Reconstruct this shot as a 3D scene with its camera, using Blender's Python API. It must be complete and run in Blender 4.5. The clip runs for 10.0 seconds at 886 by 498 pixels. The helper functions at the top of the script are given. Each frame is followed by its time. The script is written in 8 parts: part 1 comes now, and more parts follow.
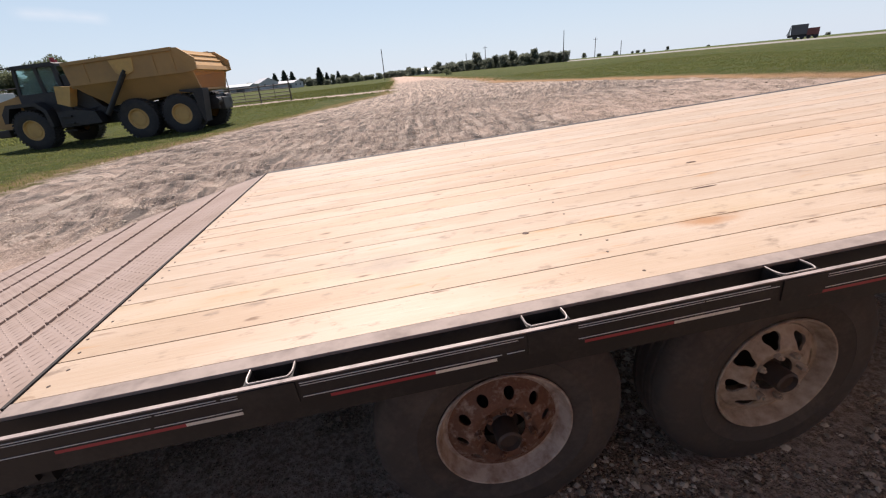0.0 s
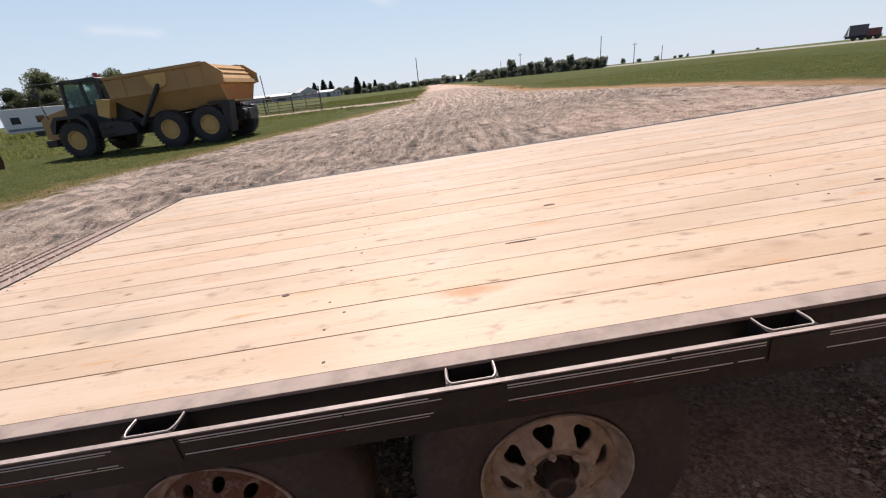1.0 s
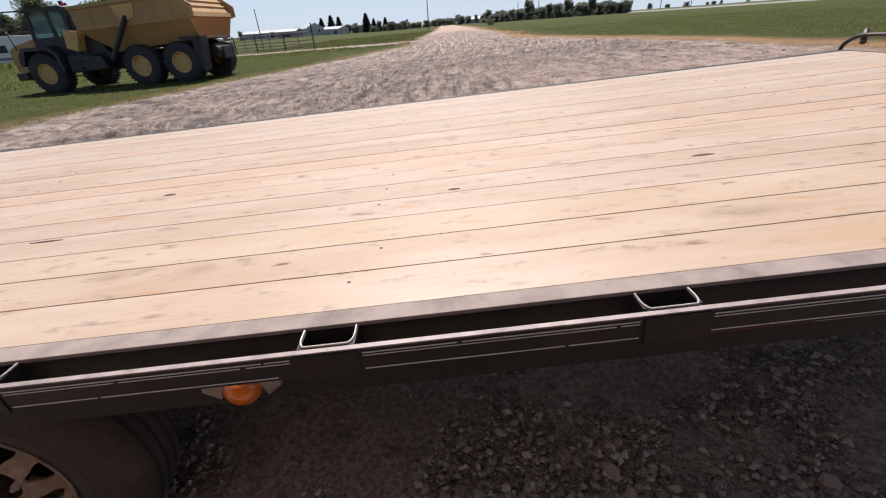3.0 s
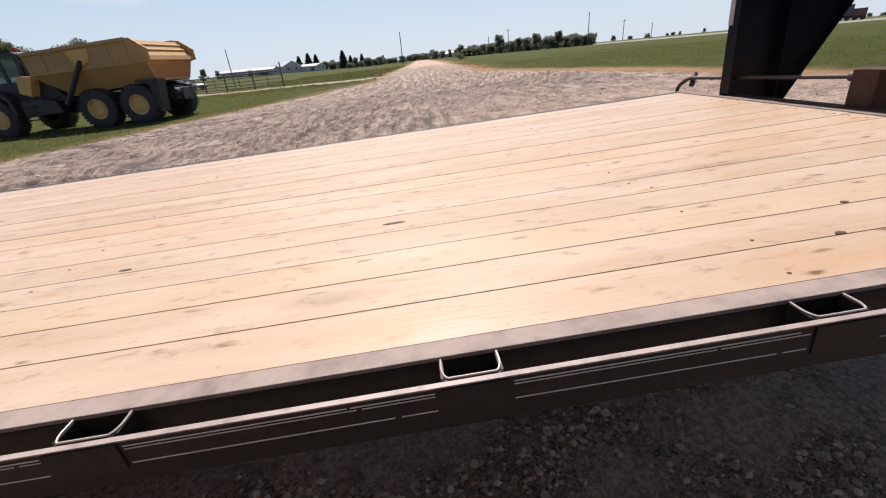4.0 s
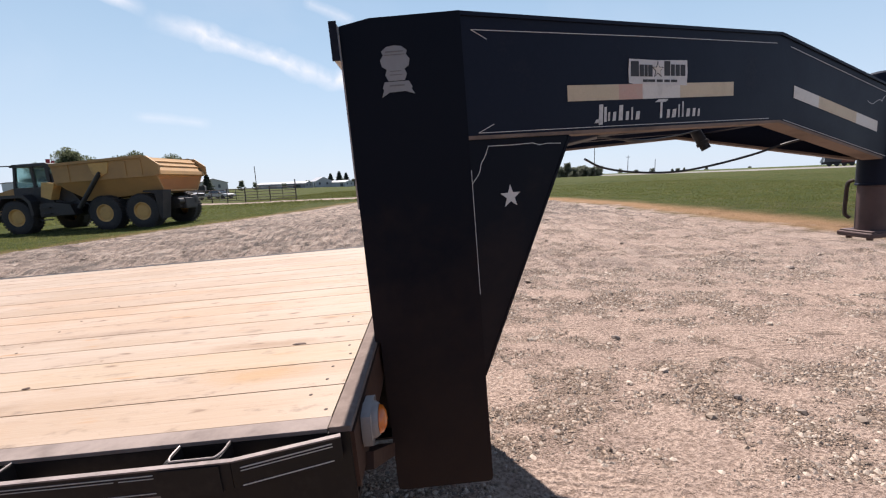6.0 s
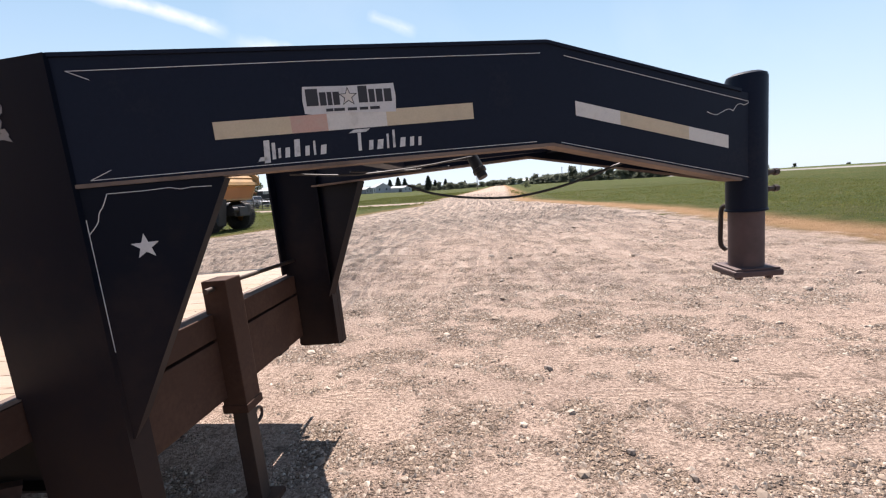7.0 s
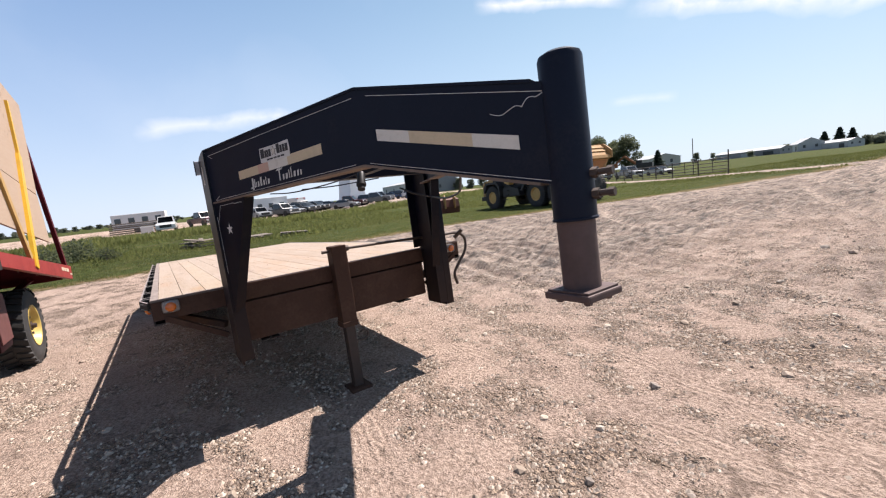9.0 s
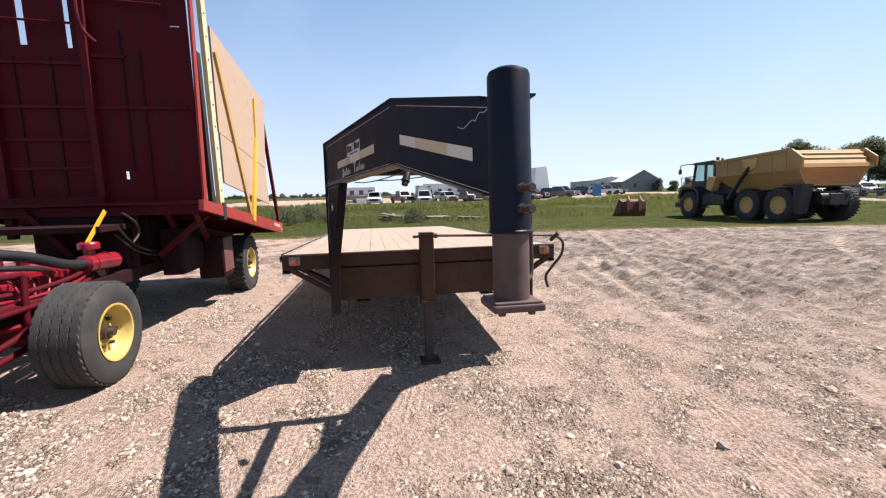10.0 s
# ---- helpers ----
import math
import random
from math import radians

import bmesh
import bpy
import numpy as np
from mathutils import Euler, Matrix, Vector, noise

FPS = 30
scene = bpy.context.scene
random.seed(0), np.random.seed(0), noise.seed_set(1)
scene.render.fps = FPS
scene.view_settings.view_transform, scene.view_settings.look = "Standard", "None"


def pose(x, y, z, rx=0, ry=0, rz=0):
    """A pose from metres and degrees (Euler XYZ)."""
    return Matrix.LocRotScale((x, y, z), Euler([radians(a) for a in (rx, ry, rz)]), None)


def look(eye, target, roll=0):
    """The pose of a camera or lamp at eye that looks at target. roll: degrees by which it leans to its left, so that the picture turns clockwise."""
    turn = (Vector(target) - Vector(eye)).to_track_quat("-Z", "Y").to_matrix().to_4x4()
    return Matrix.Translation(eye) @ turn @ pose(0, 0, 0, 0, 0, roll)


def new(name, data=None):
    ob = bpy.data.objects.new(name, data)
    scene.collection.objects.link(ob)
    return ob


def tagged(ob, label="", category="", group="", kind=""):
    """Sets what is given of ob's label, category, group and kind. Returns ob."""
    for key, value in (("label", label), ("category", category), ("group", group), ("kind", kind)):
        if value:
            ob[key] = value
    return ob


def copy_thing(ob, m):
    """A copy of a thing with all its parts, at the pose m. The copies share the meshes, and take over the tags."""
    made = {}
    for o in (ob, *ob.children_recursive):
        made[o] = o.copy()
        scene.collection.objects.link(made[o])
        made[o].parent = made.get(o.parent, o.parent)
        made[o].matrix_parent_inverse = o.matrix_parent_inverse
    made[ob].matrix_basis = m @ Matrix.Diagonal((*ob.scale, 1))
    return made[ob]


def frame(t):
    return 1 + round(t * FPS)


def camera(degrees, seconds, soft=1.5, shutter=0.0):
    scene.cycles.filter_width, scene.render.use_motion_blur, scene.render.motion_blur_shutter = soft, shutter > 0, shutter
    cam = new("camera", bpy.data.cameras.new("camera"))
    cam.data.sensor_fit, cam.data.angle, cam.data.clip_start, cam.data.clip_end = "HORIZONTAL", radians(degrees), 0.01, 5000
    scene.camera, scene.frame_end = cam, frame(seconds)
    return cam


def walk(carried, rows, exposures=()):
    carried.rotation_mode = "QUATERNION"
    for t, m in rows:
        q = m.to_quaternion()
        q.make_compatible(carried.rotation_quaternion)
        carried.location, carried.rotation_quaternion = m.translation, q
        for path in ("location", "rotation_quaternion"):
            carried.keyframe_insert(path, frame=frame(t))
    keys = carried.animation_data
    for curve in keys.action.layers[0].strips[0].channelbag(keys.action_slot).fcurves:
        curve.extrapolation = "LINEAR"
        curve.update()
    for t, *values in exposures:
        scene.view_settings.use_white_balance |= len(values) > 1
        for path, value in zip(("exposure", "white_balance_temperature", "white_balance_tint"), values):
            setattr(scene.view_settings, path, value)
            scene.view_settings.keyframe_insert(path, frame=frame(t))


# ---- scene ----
cam = camera(93.6, 10.0, soft=1.2)
PATH = [
    (0, (1.312, -0.782, 1.391), (1.496, 1.046, 0.601), -8.1),
    (0.5, (1.772, -0.764, 1.366), (1.817, 1.099, 0.64), -9.3),
    (1, (2.174, -0.677, 1.377), (2.209, 1.181, 0.636), -8.7),
    (1.5, (2.62, -0.654, 1.351), (2.642, 1.179, 0.553), -7.1),
    (2, (3.008, -0.629, 1.327), (3.023, 1.167, 0.447), -5.3),
    (3.5, (4.077, -0.579, 1.315), (4.045, 1.18, 0.364), -8.0),
    (4, (4.601, -0.552, 1.31), (4.662, 1.263, 0.471), -8.1),
    (4.5, (5.166, -0.618, 1.213), (5.366, 1.251, 0.527), -6.7),
    (5, (5.649, -0.675, 1.248), (5.875, 1.243, 0.728), -5.4),
    (5.5, (6.167, -0.708, 1.295), (6.329, 1.244, 0.895), -4.9),
    (6, (6.719, -0.738, 1.31), (6.771, 1.234, 0.983), -4.9),
    (6.2, (6.935, -0.705, 1.302), (6.941, 1.271, 0.993), -5.2),
    (7.3, (8.201, -0.493, 1.311), (7.833, 1.454, 1.043), -6.9),
    (7.5, (8.399, -0.459, 1.288), (7.903, 1.459, 1.009), -8.0),
    (8, (8.874, -0.264, 1.275), (7.951, 1.487, 0.986), -8.8),
    (8.5, (9.375, -0.113, 1.254), (8.03, 1.348, 1.015), -9.0),
    (9, (9.751, 0.118, 1.216), (8.097, 1.224, 1.007), -7.8),
    (9.5, (9.99, 0.435, 1.198), (8.135, 1.157, 1.004), -5.4),
    (10, (10.203, 0.774, 1.185), (8.238, 1.1, 1.009), -1.7),
]
# the trailer stands nose-up: the path is given along its deck
TILT = Matrix.Rotation(radians(-2.66), 4, 'Y')
walk(cam, [(t, TILT @ look(eye, target, roll)) for t, eye, target, roll in PATH],
     [(0.0, 0.90, 6640, 17.5), (0.9, 0.87, 6650, 17.3), (2.0, 0.77, 6680, 17.0), (3.4, 0.76, 6200, 15.8), (4.0, 0.83, 6590, 17.3), (5.0, 0.89, 6590, 17.3), (5.6, 0.94, 6500, 17.0), (6.2, 1.01, 6450, 16.5), (7.3, 1.27, 6520, 15.3), (8.1, 1.27, 6500, 15.2), (8.9, 1.11, 6450, 14.8), (9.5, 1.15, 6450, 14.9), (10.0, 1.22, 6450, 15.0)])

# ---- daylight: high sun beyond the trailer, hazy sky with thin cirrus ----
SUN_ELEV, SUN_TURN = radians(58.0), radians(-5.0)
scene.view_settings.exposure = 0.0
world = bpy.data.worlds.new("sky")
scene.world = world
world.use_nodes = True
wn, wl = world.node_tree.nodes, world.node_tree.links
wn.clear()
sky = wn.new("ShaderNodeTexSky")
sky.sky_type = 'NISHITA'
sky.sun_disc = False
sky.sun_elevation = SUN_ELEV
sky.sun_rotation = SUN_TURN
sky.air_density, sky.dust_density, sky.ozone_density = 1.0, 0.35, 1.4
tc = wn.new("ShaderNodeTexCoord")
direction = tc.outputs["Generated"]


def sky_math(op, *args, clamp=False):
    m = wn.new("ShaderNodeMath")
    m.operation, m.use_clamp = op, clamp
    for i, v in enumerate(args):
        if hasattr(v, "links"):
            wl.new(v, m.inputs[i])
        else:
            m.inputs[i].default_value = v
    return m.outputs[0]


def sky_dot(v):
    d = wn.new("ShaderNodeVectorMath")
    d.operation = 'DOT_PRODUCT'
    wl.new(direction, d.inputs[0])
    d.inputs[1].default_value = v
    return d.outputs["Value"]


def sky_noise(scale, detail):
    t = wn.new("ShaderNodeTexNoise")
    t.inputs["Scale"].default_value, t.inputs["Detail"].default_value, t.inputs["Distortion"].default_value = scale, detail, 0.5
    wl.new(direction, t.inputs["Vector"])
    return t.outputs["Fac"]


def aim(az, el):
    az, el = radians(az), radians(el)
    return Vector((math.sin(az) * math.cos(el), math.cos(az) * math.cos(el), math.sin(el)))


wisp, fluff = sky_noise(9.0, 6.0), sky_noise(34.0, 5.0)
ragged = sky_math('ADD', sky_math('MULTIPLY', wisp, 0.6), sky_math('MULTIPLY', fluff, 0.4))
cloud = None
# thin cirrus streaks: (azimuth, elevation) of both ends, half-width, strength
for a0, e0, a1, e1, half, dense in ((-48, 21.2, -31, 18.9, 0.018, 0.95), (-29.5, 18.0, -1, 9.9, 0.026, 0.95), (-14, 21.3, -8, 19.3, 0.016, 0.5), (-90, 9.5, -73, 11.2, 0.020, 0.6), (-33, 8.1, -26, 7.5, 0.012, 0.3), (-11, 13.4, -4, 12.2, 0.008, 0.5), (-60, 33, -20, 38, 0.05, 0.4), (20, 30, 60, 26, 0.05, 0.4)):
    p, q = aim(a0, e0), aim(a1, e1)
    n, along = p.cross(q).normalized(), (q - p).normalized()
    off = sky_math('ABSOLUTE', sky_math('ADD', sky_dot(n), sky_math('MULTIPLY', sky_math('SUBTRACT', wisp, 0.5), half * 2.2)))
    wide = sky_math('SUBTRACT', 1.0, sky_math('DIVIDE', off, half), clamp=True)
    span_mid, span_half = (p.dot(along) + q.dot(along)) / 2, (q - p).length / 2
    far_along = sky_math('DIVIDE', sky_math('ABSOLUTE', sky_math('SUBTRACT', sky_dot(along), span_mid)), span_half)
    inside = sky_math('MULTIPLY', sky_math('SUBTRACT', 1.1, far_along, clamp=True), 3.0, clamp=True)
    ahead = sky_math('GREATER_THAN', sky_dot((p + q).normalized()), 0.3)
    amount = sky_math('MULTIPLY', sky_math('MULTIPLY', wide, inside), ahead)
    amount = sky_math('MULTIPLY', sky_math('MULTIPLY', amount, sky_math('MULTIPLY', sky_math('SUBTRACT', ragged, 0.25, clamp=True), 3.2, clamp=True)), dense)
    cloud = amount if cloud is None else sky_math('MAXIMUM', cloud, amount)
veil = sky_math('MULTIPLY', sky_math('SUBTRACT', sky_noise(2.2, 7.0), 0.52, clamp=True), 0.5)
cloud = sky_math('MAXIMUM', cloud, veil)
cx = wn.new("ShaderNodeMix")
cx.data_type = 'RGBA'
cx.inputs["B"].default_value = (12.2, 12.5, 12.8, 1)
bg = wn.new("ShaderNodeBackground")
bg.inputs["Strength"].default_value = 0.042
wo = wn.new("ShaderNodeOutputWorld")
wl.new(cloud, cx.inputs["Factor"])
sxyz = wn.new("ShaderNodeSeparateXYZ")
# summer haze that pales the sky towards the horizon
hr = wn.new("ShaderNodeValToRGB")
hr.color_ramp.elements[0].position, hr.color_ramp.elements[1].position = 0.0, 0.78
hr.color_ramp.elements[0].color, hr.color_ramp.elements[1].color = (0.85, 0.85, 0.85, 1), (0.08, 0.08, 0.08, 1)
hz = wn.new("ShaderNodeMix")
hz.data_type = 'RGBA'
tone = wn.new("ShaderNodeValToRGB")
tone.color_ramp.elements[0].position, tone.color_ramp.elements[1].position = 0.02, 0.40
tone.color_ramp.elements[0].color, tone.color_ramp.elements[1].color = (0.675, 0.81, 0.93, 1), (0.52, 0.80, 0.99, 1)
brighten = wn.new("ShaderNodeVectorMath")
brighten.operation = 'SCALE'
# paler towards the sun, bluer away from it
deep = wn.new("ShaderNodeValToRGB")
deep.color_ramp.elements[0].position, deep.color_ramp.elements[1].position = 0.02, 0.46
deep.color_ramp.elements[0].color, deep.color_ramp.elements[1].color = (0.66, 0.78, 0.93, 1), (0.35, 0.60, 0.98, 1)
wl.new(sxyz.outputs["Z"], deep.inputs[0])
side = wn.new("ShaderNodeMix")
side.data_type = 'RGBA'
wl.new(sky_math('MULTIPLY', sky_math('ADD', sxyz.outputs["Y"], 0.05), 1.25, clamp=True), side.inputs["Factor"])
wl.new(deep.outputs[0], side.inputs["A"])
wl.new(tone.outputs[0], side.inputs["B"])
wl.new(side.outputs["Result"], brighten.inputs[0])
wl.new(brighten.outputs[0], hz.inputs["B"])
# the hazy sky is dimmer on the side away from the sun
dimmer = sky_math('ADD', sky_math('MULTIPLY', sky_math('MULTIPLY', sky_math('ADD', sxyz.outputs["Y"], 0.85), 1.6, clamp=True), 4.6), 8.6)
wl.new(dimmer, brighten.inputs["Scale"])
wl.new(direction, sxyz.inputs[0])
wl.new(sxyz.outputs["Z"], hr.inputs[0])
wl.new(sxyz.outputs["Z"], tone.inputs[0])
wl.new(hr.outputs[0], hz.inputs["Factor"])
wl.new(sky.outputs[0], hz.inputs["A"])
wl.new(hz.outputs["Result"], cx.inputs["A"])
wl.new(cx.outputs["Result"], bg.inputs["Color"])
wl.new(bg.outputs[0], wo.inputs[0])

sun = new("sun", bpy.data.lights.new("sun", "SUN"))
sun.data.energy, sun.data.angle, sun.data.color = 4.8, radians(0.53), (1.0, 0.92, 0.84)
sun.matrix_world = look((math.sin(SUN_TURN) * math.cos(SUN_ELEV) * 60, math.cos(SUN_TURN) * math.cos(SUN_ELEV) * 60, math.sin(SUN_ELEV) * 60), (0, 0, 0))

# ---- materials ----
MATS = {}


def nodes_of(name):
    m = bpy.data.materials.new(name)
    m.use_nodes = True
    t = m.node_tree
    return m, t.nodes, t.links, t.nodes["Principled BSDF"]


def ramp(n, pairs):
    r = n.new("ShaderNodeValToRGB")
    e = r.color_ramp.elements
    while len(e) < len(pairs):
        e.new(0.5)
    for k, (p, c) in zip(e, pairs):
        k.position, k.color = p, (*c, 1) if len(c) == 3 else c
    return r


def noise_node(n, l, vec, scale, detail=5.0, rough=0.6, dist=0.0):
    t = n.new("ShaderNodeTexNoise")
    t.inputs["Scale"].default_value, t.inputs["Detail"].default_value = scale, detail
    t.inputs["Roughness"].default_value, t.inputs["Distortion"].default_value = rough, dist
    l.new(vec, t.inputs["Vector"])
    return t


def mixc(n, l, fac, a, b, mode='MIX'):
    m = n.new("ShaderNodeMix")
    m.data_type, m.blend_type = 'RGBA', mode
    for sock, v in (("Factor", fac), ("A", a), ("B", b)):
        s = [q for q in m.inputs if q.name == sock and (q.type == 'RGBA' or sock == "Factor") and q.enabled][0]
        if hasattr(v, "links"):
            l.new(v, s)
        elif sock == "Factor":
            s.default_value = v
        else:
            s.default_value = (*v, 1)
    return [q for q in m.outputs if q.type == 'RGBA'][0]


def math_node(n, l, op, a, b=0.0, clamp=False):
    m = n.new("ShaderNodeMath")
    m.operation, m.use_clamp = op, clamp
    for i, v in enumerate((a, b)):
        if hasattr(v, "links"):
            l.new(v, m.inputs[i])
        else:
            m.inputs[i].default_value = v
    return m.outputs[0]


def bump_to(n, l, bsdf, height, strength, distance):
    b = n.new("ShaderNodeBump")
    b.inputs["Strength"].default_value, b.inputs["Distance"].default_value = strength, distance
    l.new(height, b.inputs["Height"])
    l.new(b.outputs[0], bsdf.inputs["Normal"])


def surface(name, col, rough=0.6, metal=0.0, dirt=None, dirt_amount=0.4, scale=3.0, grain=40.0, bump=0.1, vary=0.15, rand=0.0, spec=0.5, coat=0.0):
    """Painted, metal, rubber or plastic surface with grime at two scales."""
    if name in MATS:
        return MATS[name]
    m, n, l, p = nodes_of(name)
    o = n.new("ShaderNodeTexCoord").outputs["Object"]
    big, fine = noise_node(n, l, o, scale, 6), noise_node(n, l, o, grain, 4)
    dark = tuple(c * (1 - vary) for c in col)
    light = tuple(min(1, c * (1 + vary)) for c in col)
    c = mixc(n, l, fine.outputs["Fac"], dark, light)
    if dirt:
        r = ramp(n, [(0.62 - 0.35 * dirt_amount, (0, 0, 0)), (0.78 - 0.2 * dirt_amount, (1, 1, 1))])
        s = math_node(n, l, 'ADD', math_node(n, l, 'MULTIPLY', big.outputs["Fac"], 0.75), math_node(n, l, 'MULTIPLY', fine.outputs["Fac"], 0.25))
        l.new(s, r.inputs[0])
        c = mixc(n, l, math_node(n, l, 'MULTIPLY', r.outputs[0], 0.8), c, dirt)
    if rand:
        oi = n.new("ShaderNodeObjectInfo")
        g = math_node(n, l, 'ADD', math_node(n, l, 'MULTIPLY', oi.outputs["Random"], rand), 1 - rand / 2)
        c = mixc(n, l, 1.0, c, g, 'MULTIPLY')
    l.new(c, p.inputs["Base Color"])
    rr = math_node(n, l, 'ADD', math_node(n, l, 'MULTIPLY', big.outputs["Fac"], 0.3), rough - 0.15, True)
    l.new(rr, p.inputs["Roughness"])
    p.inputs["Metallic"].default_value = metal
    p.inputs["Specular IOR Level"].default_value = spec
    p.inputs["Coat Weight"].default_value = coat
    p.inputs["Coat Roughness"].default_value = 0.15
    if bump:
        bump_to(n, l, p, fine.outputs["Fac"], bump, 0.004)
    MATS[name] = m
    return m


def glass_dark(name="dark_glass", col=(0.02, 0.025, 0.03)):
    if name not in MATS:
        m, n, l, p = nodes_of(name)
        p.inputs["Base Color"].default_value = (*col, 1)
        p.inputs["Roughness"].default_value = 0.06
        p.inputs["Specular IOR Level"].default_value = 0.8
        MATS[name] = m
    return MATS[name]


def deck_wood():
    m, n, l, p = nodes_of("fresh_pine")
    o = n.new("ShaderNodeTexCoord").outputs["Object"]
    oi = n.new("ShaderNodeObjectInfo").outputs["Random"]
    off = n.new("ShaderNodeCombineXYZ")
    l.new(math_node(n, l, 'MULTIPLY', oi, 37.0), off.inputs[0])
    l.new(math_node(n, l, 'MULTIPLY', oi, 11.0), off.inputs[1])
    add = n.new("ShaderNodeVectorMath")
    l.new(o, add.inputs[0])
    l.new(off.outputs[0], add.inputs[1])
    v = add.outputs[0]

    def stretched(sx, sy, sz=1.0):
        k = n.new("ShaderNodeMapping")
        k.inputs["Scale"].default_value = (sx, sy, sz)
        l.new(v, k.inputs["Vector"])
        return k.outputs[0]
    grain = noise_node(n, l, stretched(1.1, 26, 26), 4.0, 7, 0.62, 0.5)
    fine = noise_node(n, l, stretched(4, 140, 140), 5.0, 3)
    patch = noise_node(n, l, stretched(1.3, 5.0), 1.1, 4)
    c = mixc(n, l, grain.outputs["Fac"], (0.405, 0.322, 0.236), (0.345, 0.255, 0.180))
    c = mixc(n, l, math_node(n, l, 'MULTIPLY', fine.outputs["Fac"], 0.35), c, (0.224, 0.144, 0.0883))
    # pale, pink and yellow boards
    hue = ramp(n, [(0.0, (0.95, 0.96, 0.97)), (0.2, (1.05, 0.99, 0.94)), (0.4, (1.0, 1.02, 1.04)), (0.6, (0.93, 0.91, 0.88)), (0.8, (1.05, 0.97, 0.90)), (1.0, (1.0, 1.01, 0.95))])
    l.new(oi, hue.inputs[0])
    c = mixc(n, l, 1.0, c, hue.outputs[0], 'MULTIPLY')
    # blotches: pale sapwood, orange resin streaks, scuffs
    pr = ramp(n, [(0.42, (0, 0, 0)), (0.62, (0.55, 0.55, 0.55))])
    l.new(patch.outputs["Fac"], pr.inputs[0])
    c = mixc(n, l, pr.outputs[0], c, (0.407, 0.331, 0.262))
    st = noise_node(n, l, stretched(1.6, 9.0), 2.3, 3)
    sr = ramp(n, [(0.64, (0, 0, 0)), (0.74, (0.8, 0.8, 0.8))])
    l.new(st.outputs["Fac"], sr.inputs[0])
    c = mixc(n, l, sr.outputs[0], c, (0.331, 0.177, 0.0642))
    sc = noise_node(n, l, stretched(2.6, 6.0), 3.1, 6, 0.7)
    sr2 = ramp(n, [(0.57, (0, 0, 0)), (0.68, (0.8, 0.8, 0.8))])
    l.new(sc.outputs["Fac"], sr2.inputs[0])
    c = mixc(n, l, sr2.outputs[0], c, (0.177, 0.128, 0.0907))
    # dark grain lines and small scuffs
    gl = noise_node(n, l, stretched(0.7, 62, 62), 3.2, 4, 0.6, 0.3)
    gr = ramp(n, [(0.60, (0, 0, 0)), (0.70, (0.6, 0.6, 0.6))])
    l.new(gl.outputs["Fac"], gr.inputs[0])
    c = mixc(n, l, gr.outputs[0], c, (0.246, 0.16, 0.0964))
    sm = noise_node(n, l, stretched(7, 16), 2.4, 5, 0.7, 0.8)
    smr = ramp(n, [(0.63, (0, 0, 0)), (0.71, (0.7, 0.7, 0.7))])
    l.new(sm.outputs["Fac"], smr.inputs[0])
    c = mixc(n, l, smr.outputs[0], c, (0.193, 0.126, 0.0748))
    # resin and water stains where the deck shows them: place along and across, half-lengths, colour
    pos = n.new("ShaderNodeNewGeometry").outputs["Position"]
    edge = noise_node(n, l, pos, 9.0, 5, 0.65)
    for sx, sy, rx, ry, col, amount in ((2.21, 0.30, 0.11, 0.035, (0.267, 0.128, 0.0428), 0.8), (1.18, 0.41, 0.16, 0.07, (0.214, 0.177, 0.144), 0.55), (4.40, 0.11, 0.20, 0.05, (0.353, 0.224, 0.117), 0.45), (4.33, 0.25, 0.10, 0.035, (0.193, 0.139, 0.0964), 0.5),
                                        (5.50, 0.75, 0.30, 0.035, (0.193, 0.128, 0.0802), 0.55), (6.20, 0.28, 0.17, 0.06, (0.331, 0.193, 0.0695), 0.55), (6.15, 0.49, 0.20, 0.03, (0.224, 0.144, 0.0802), 0.6), (5.40, 0.09, 0.30, 0.06, (0.342, 0.193, 0.0964), 0.45),
                                        (4.63, 0.94, 0.25, 0.05, (0.246, 0.171, 0.0964), 0.45), (2.81, 0.29, 0.06, 0.03, (0.214, 0.144, 0.0907), 0.5), (3.03, 0.28, 0.05, 0.03, (0.203, 0.134, 0.0802), 0.5), (5.62, 0.22, 0.05, 0.035, (0.235, 0.166, 0.107), 0.5), (3.3, 1.3, 0.5, 0.04, (0.235, 0.155, 0.0907), 0.5), (1.6, 1.5, 0.5, 0.03, (0.267, 0.16, 0.0748), 0.5)):
        d = n.new("ShaderNodeVectorMath")
        d.operation = 'SUBTRACT'
        l.new(pos, d.inputs[0])
        d.inputs[1].default_value = (sx, sy, 0)
        e = n.new("ShaderNodeVectorMath")
        e.operation = 'MULTIPLY'
        l.new(d.outputs[0], e.inputs[0])
        e.inputs[1].default_value = (1 / rx, 1 / ry, 0)
        ln = n.new("ShaderNodeVectorMath")
        ln.operation = 'LENGTH'
        l.new(e.outputs[0], ln.inputs[0])
        blot = math_node(n, l, 'SUBTRACT', math_node(n, l, 'ADD', math_node(n, l, 'MULTIPLY', edge.outputs["Fac"], 2.2), 0.1), ln.outputs["Value"], True)
        c = mixc(n, l, math_node(n, l, 'MULTIPLY', blot, amount), c, col)
    # knots
    vo = n.new("ShaderNodeTexVoronoi")
    vo.voronoi_dimensions = '2D'
    vo.inputs["Scale"].default_value = 1.0
    wobble = noise_node(n, l, stretched(4, 14), 3.0, 3)
    bent = n.new("ShaderNodeVectorMath")
    l.new(stretched(2.6, 7.5, 0.0), bent.inputs[0])
    lift = n.new("ShaderNodeVectorMath")
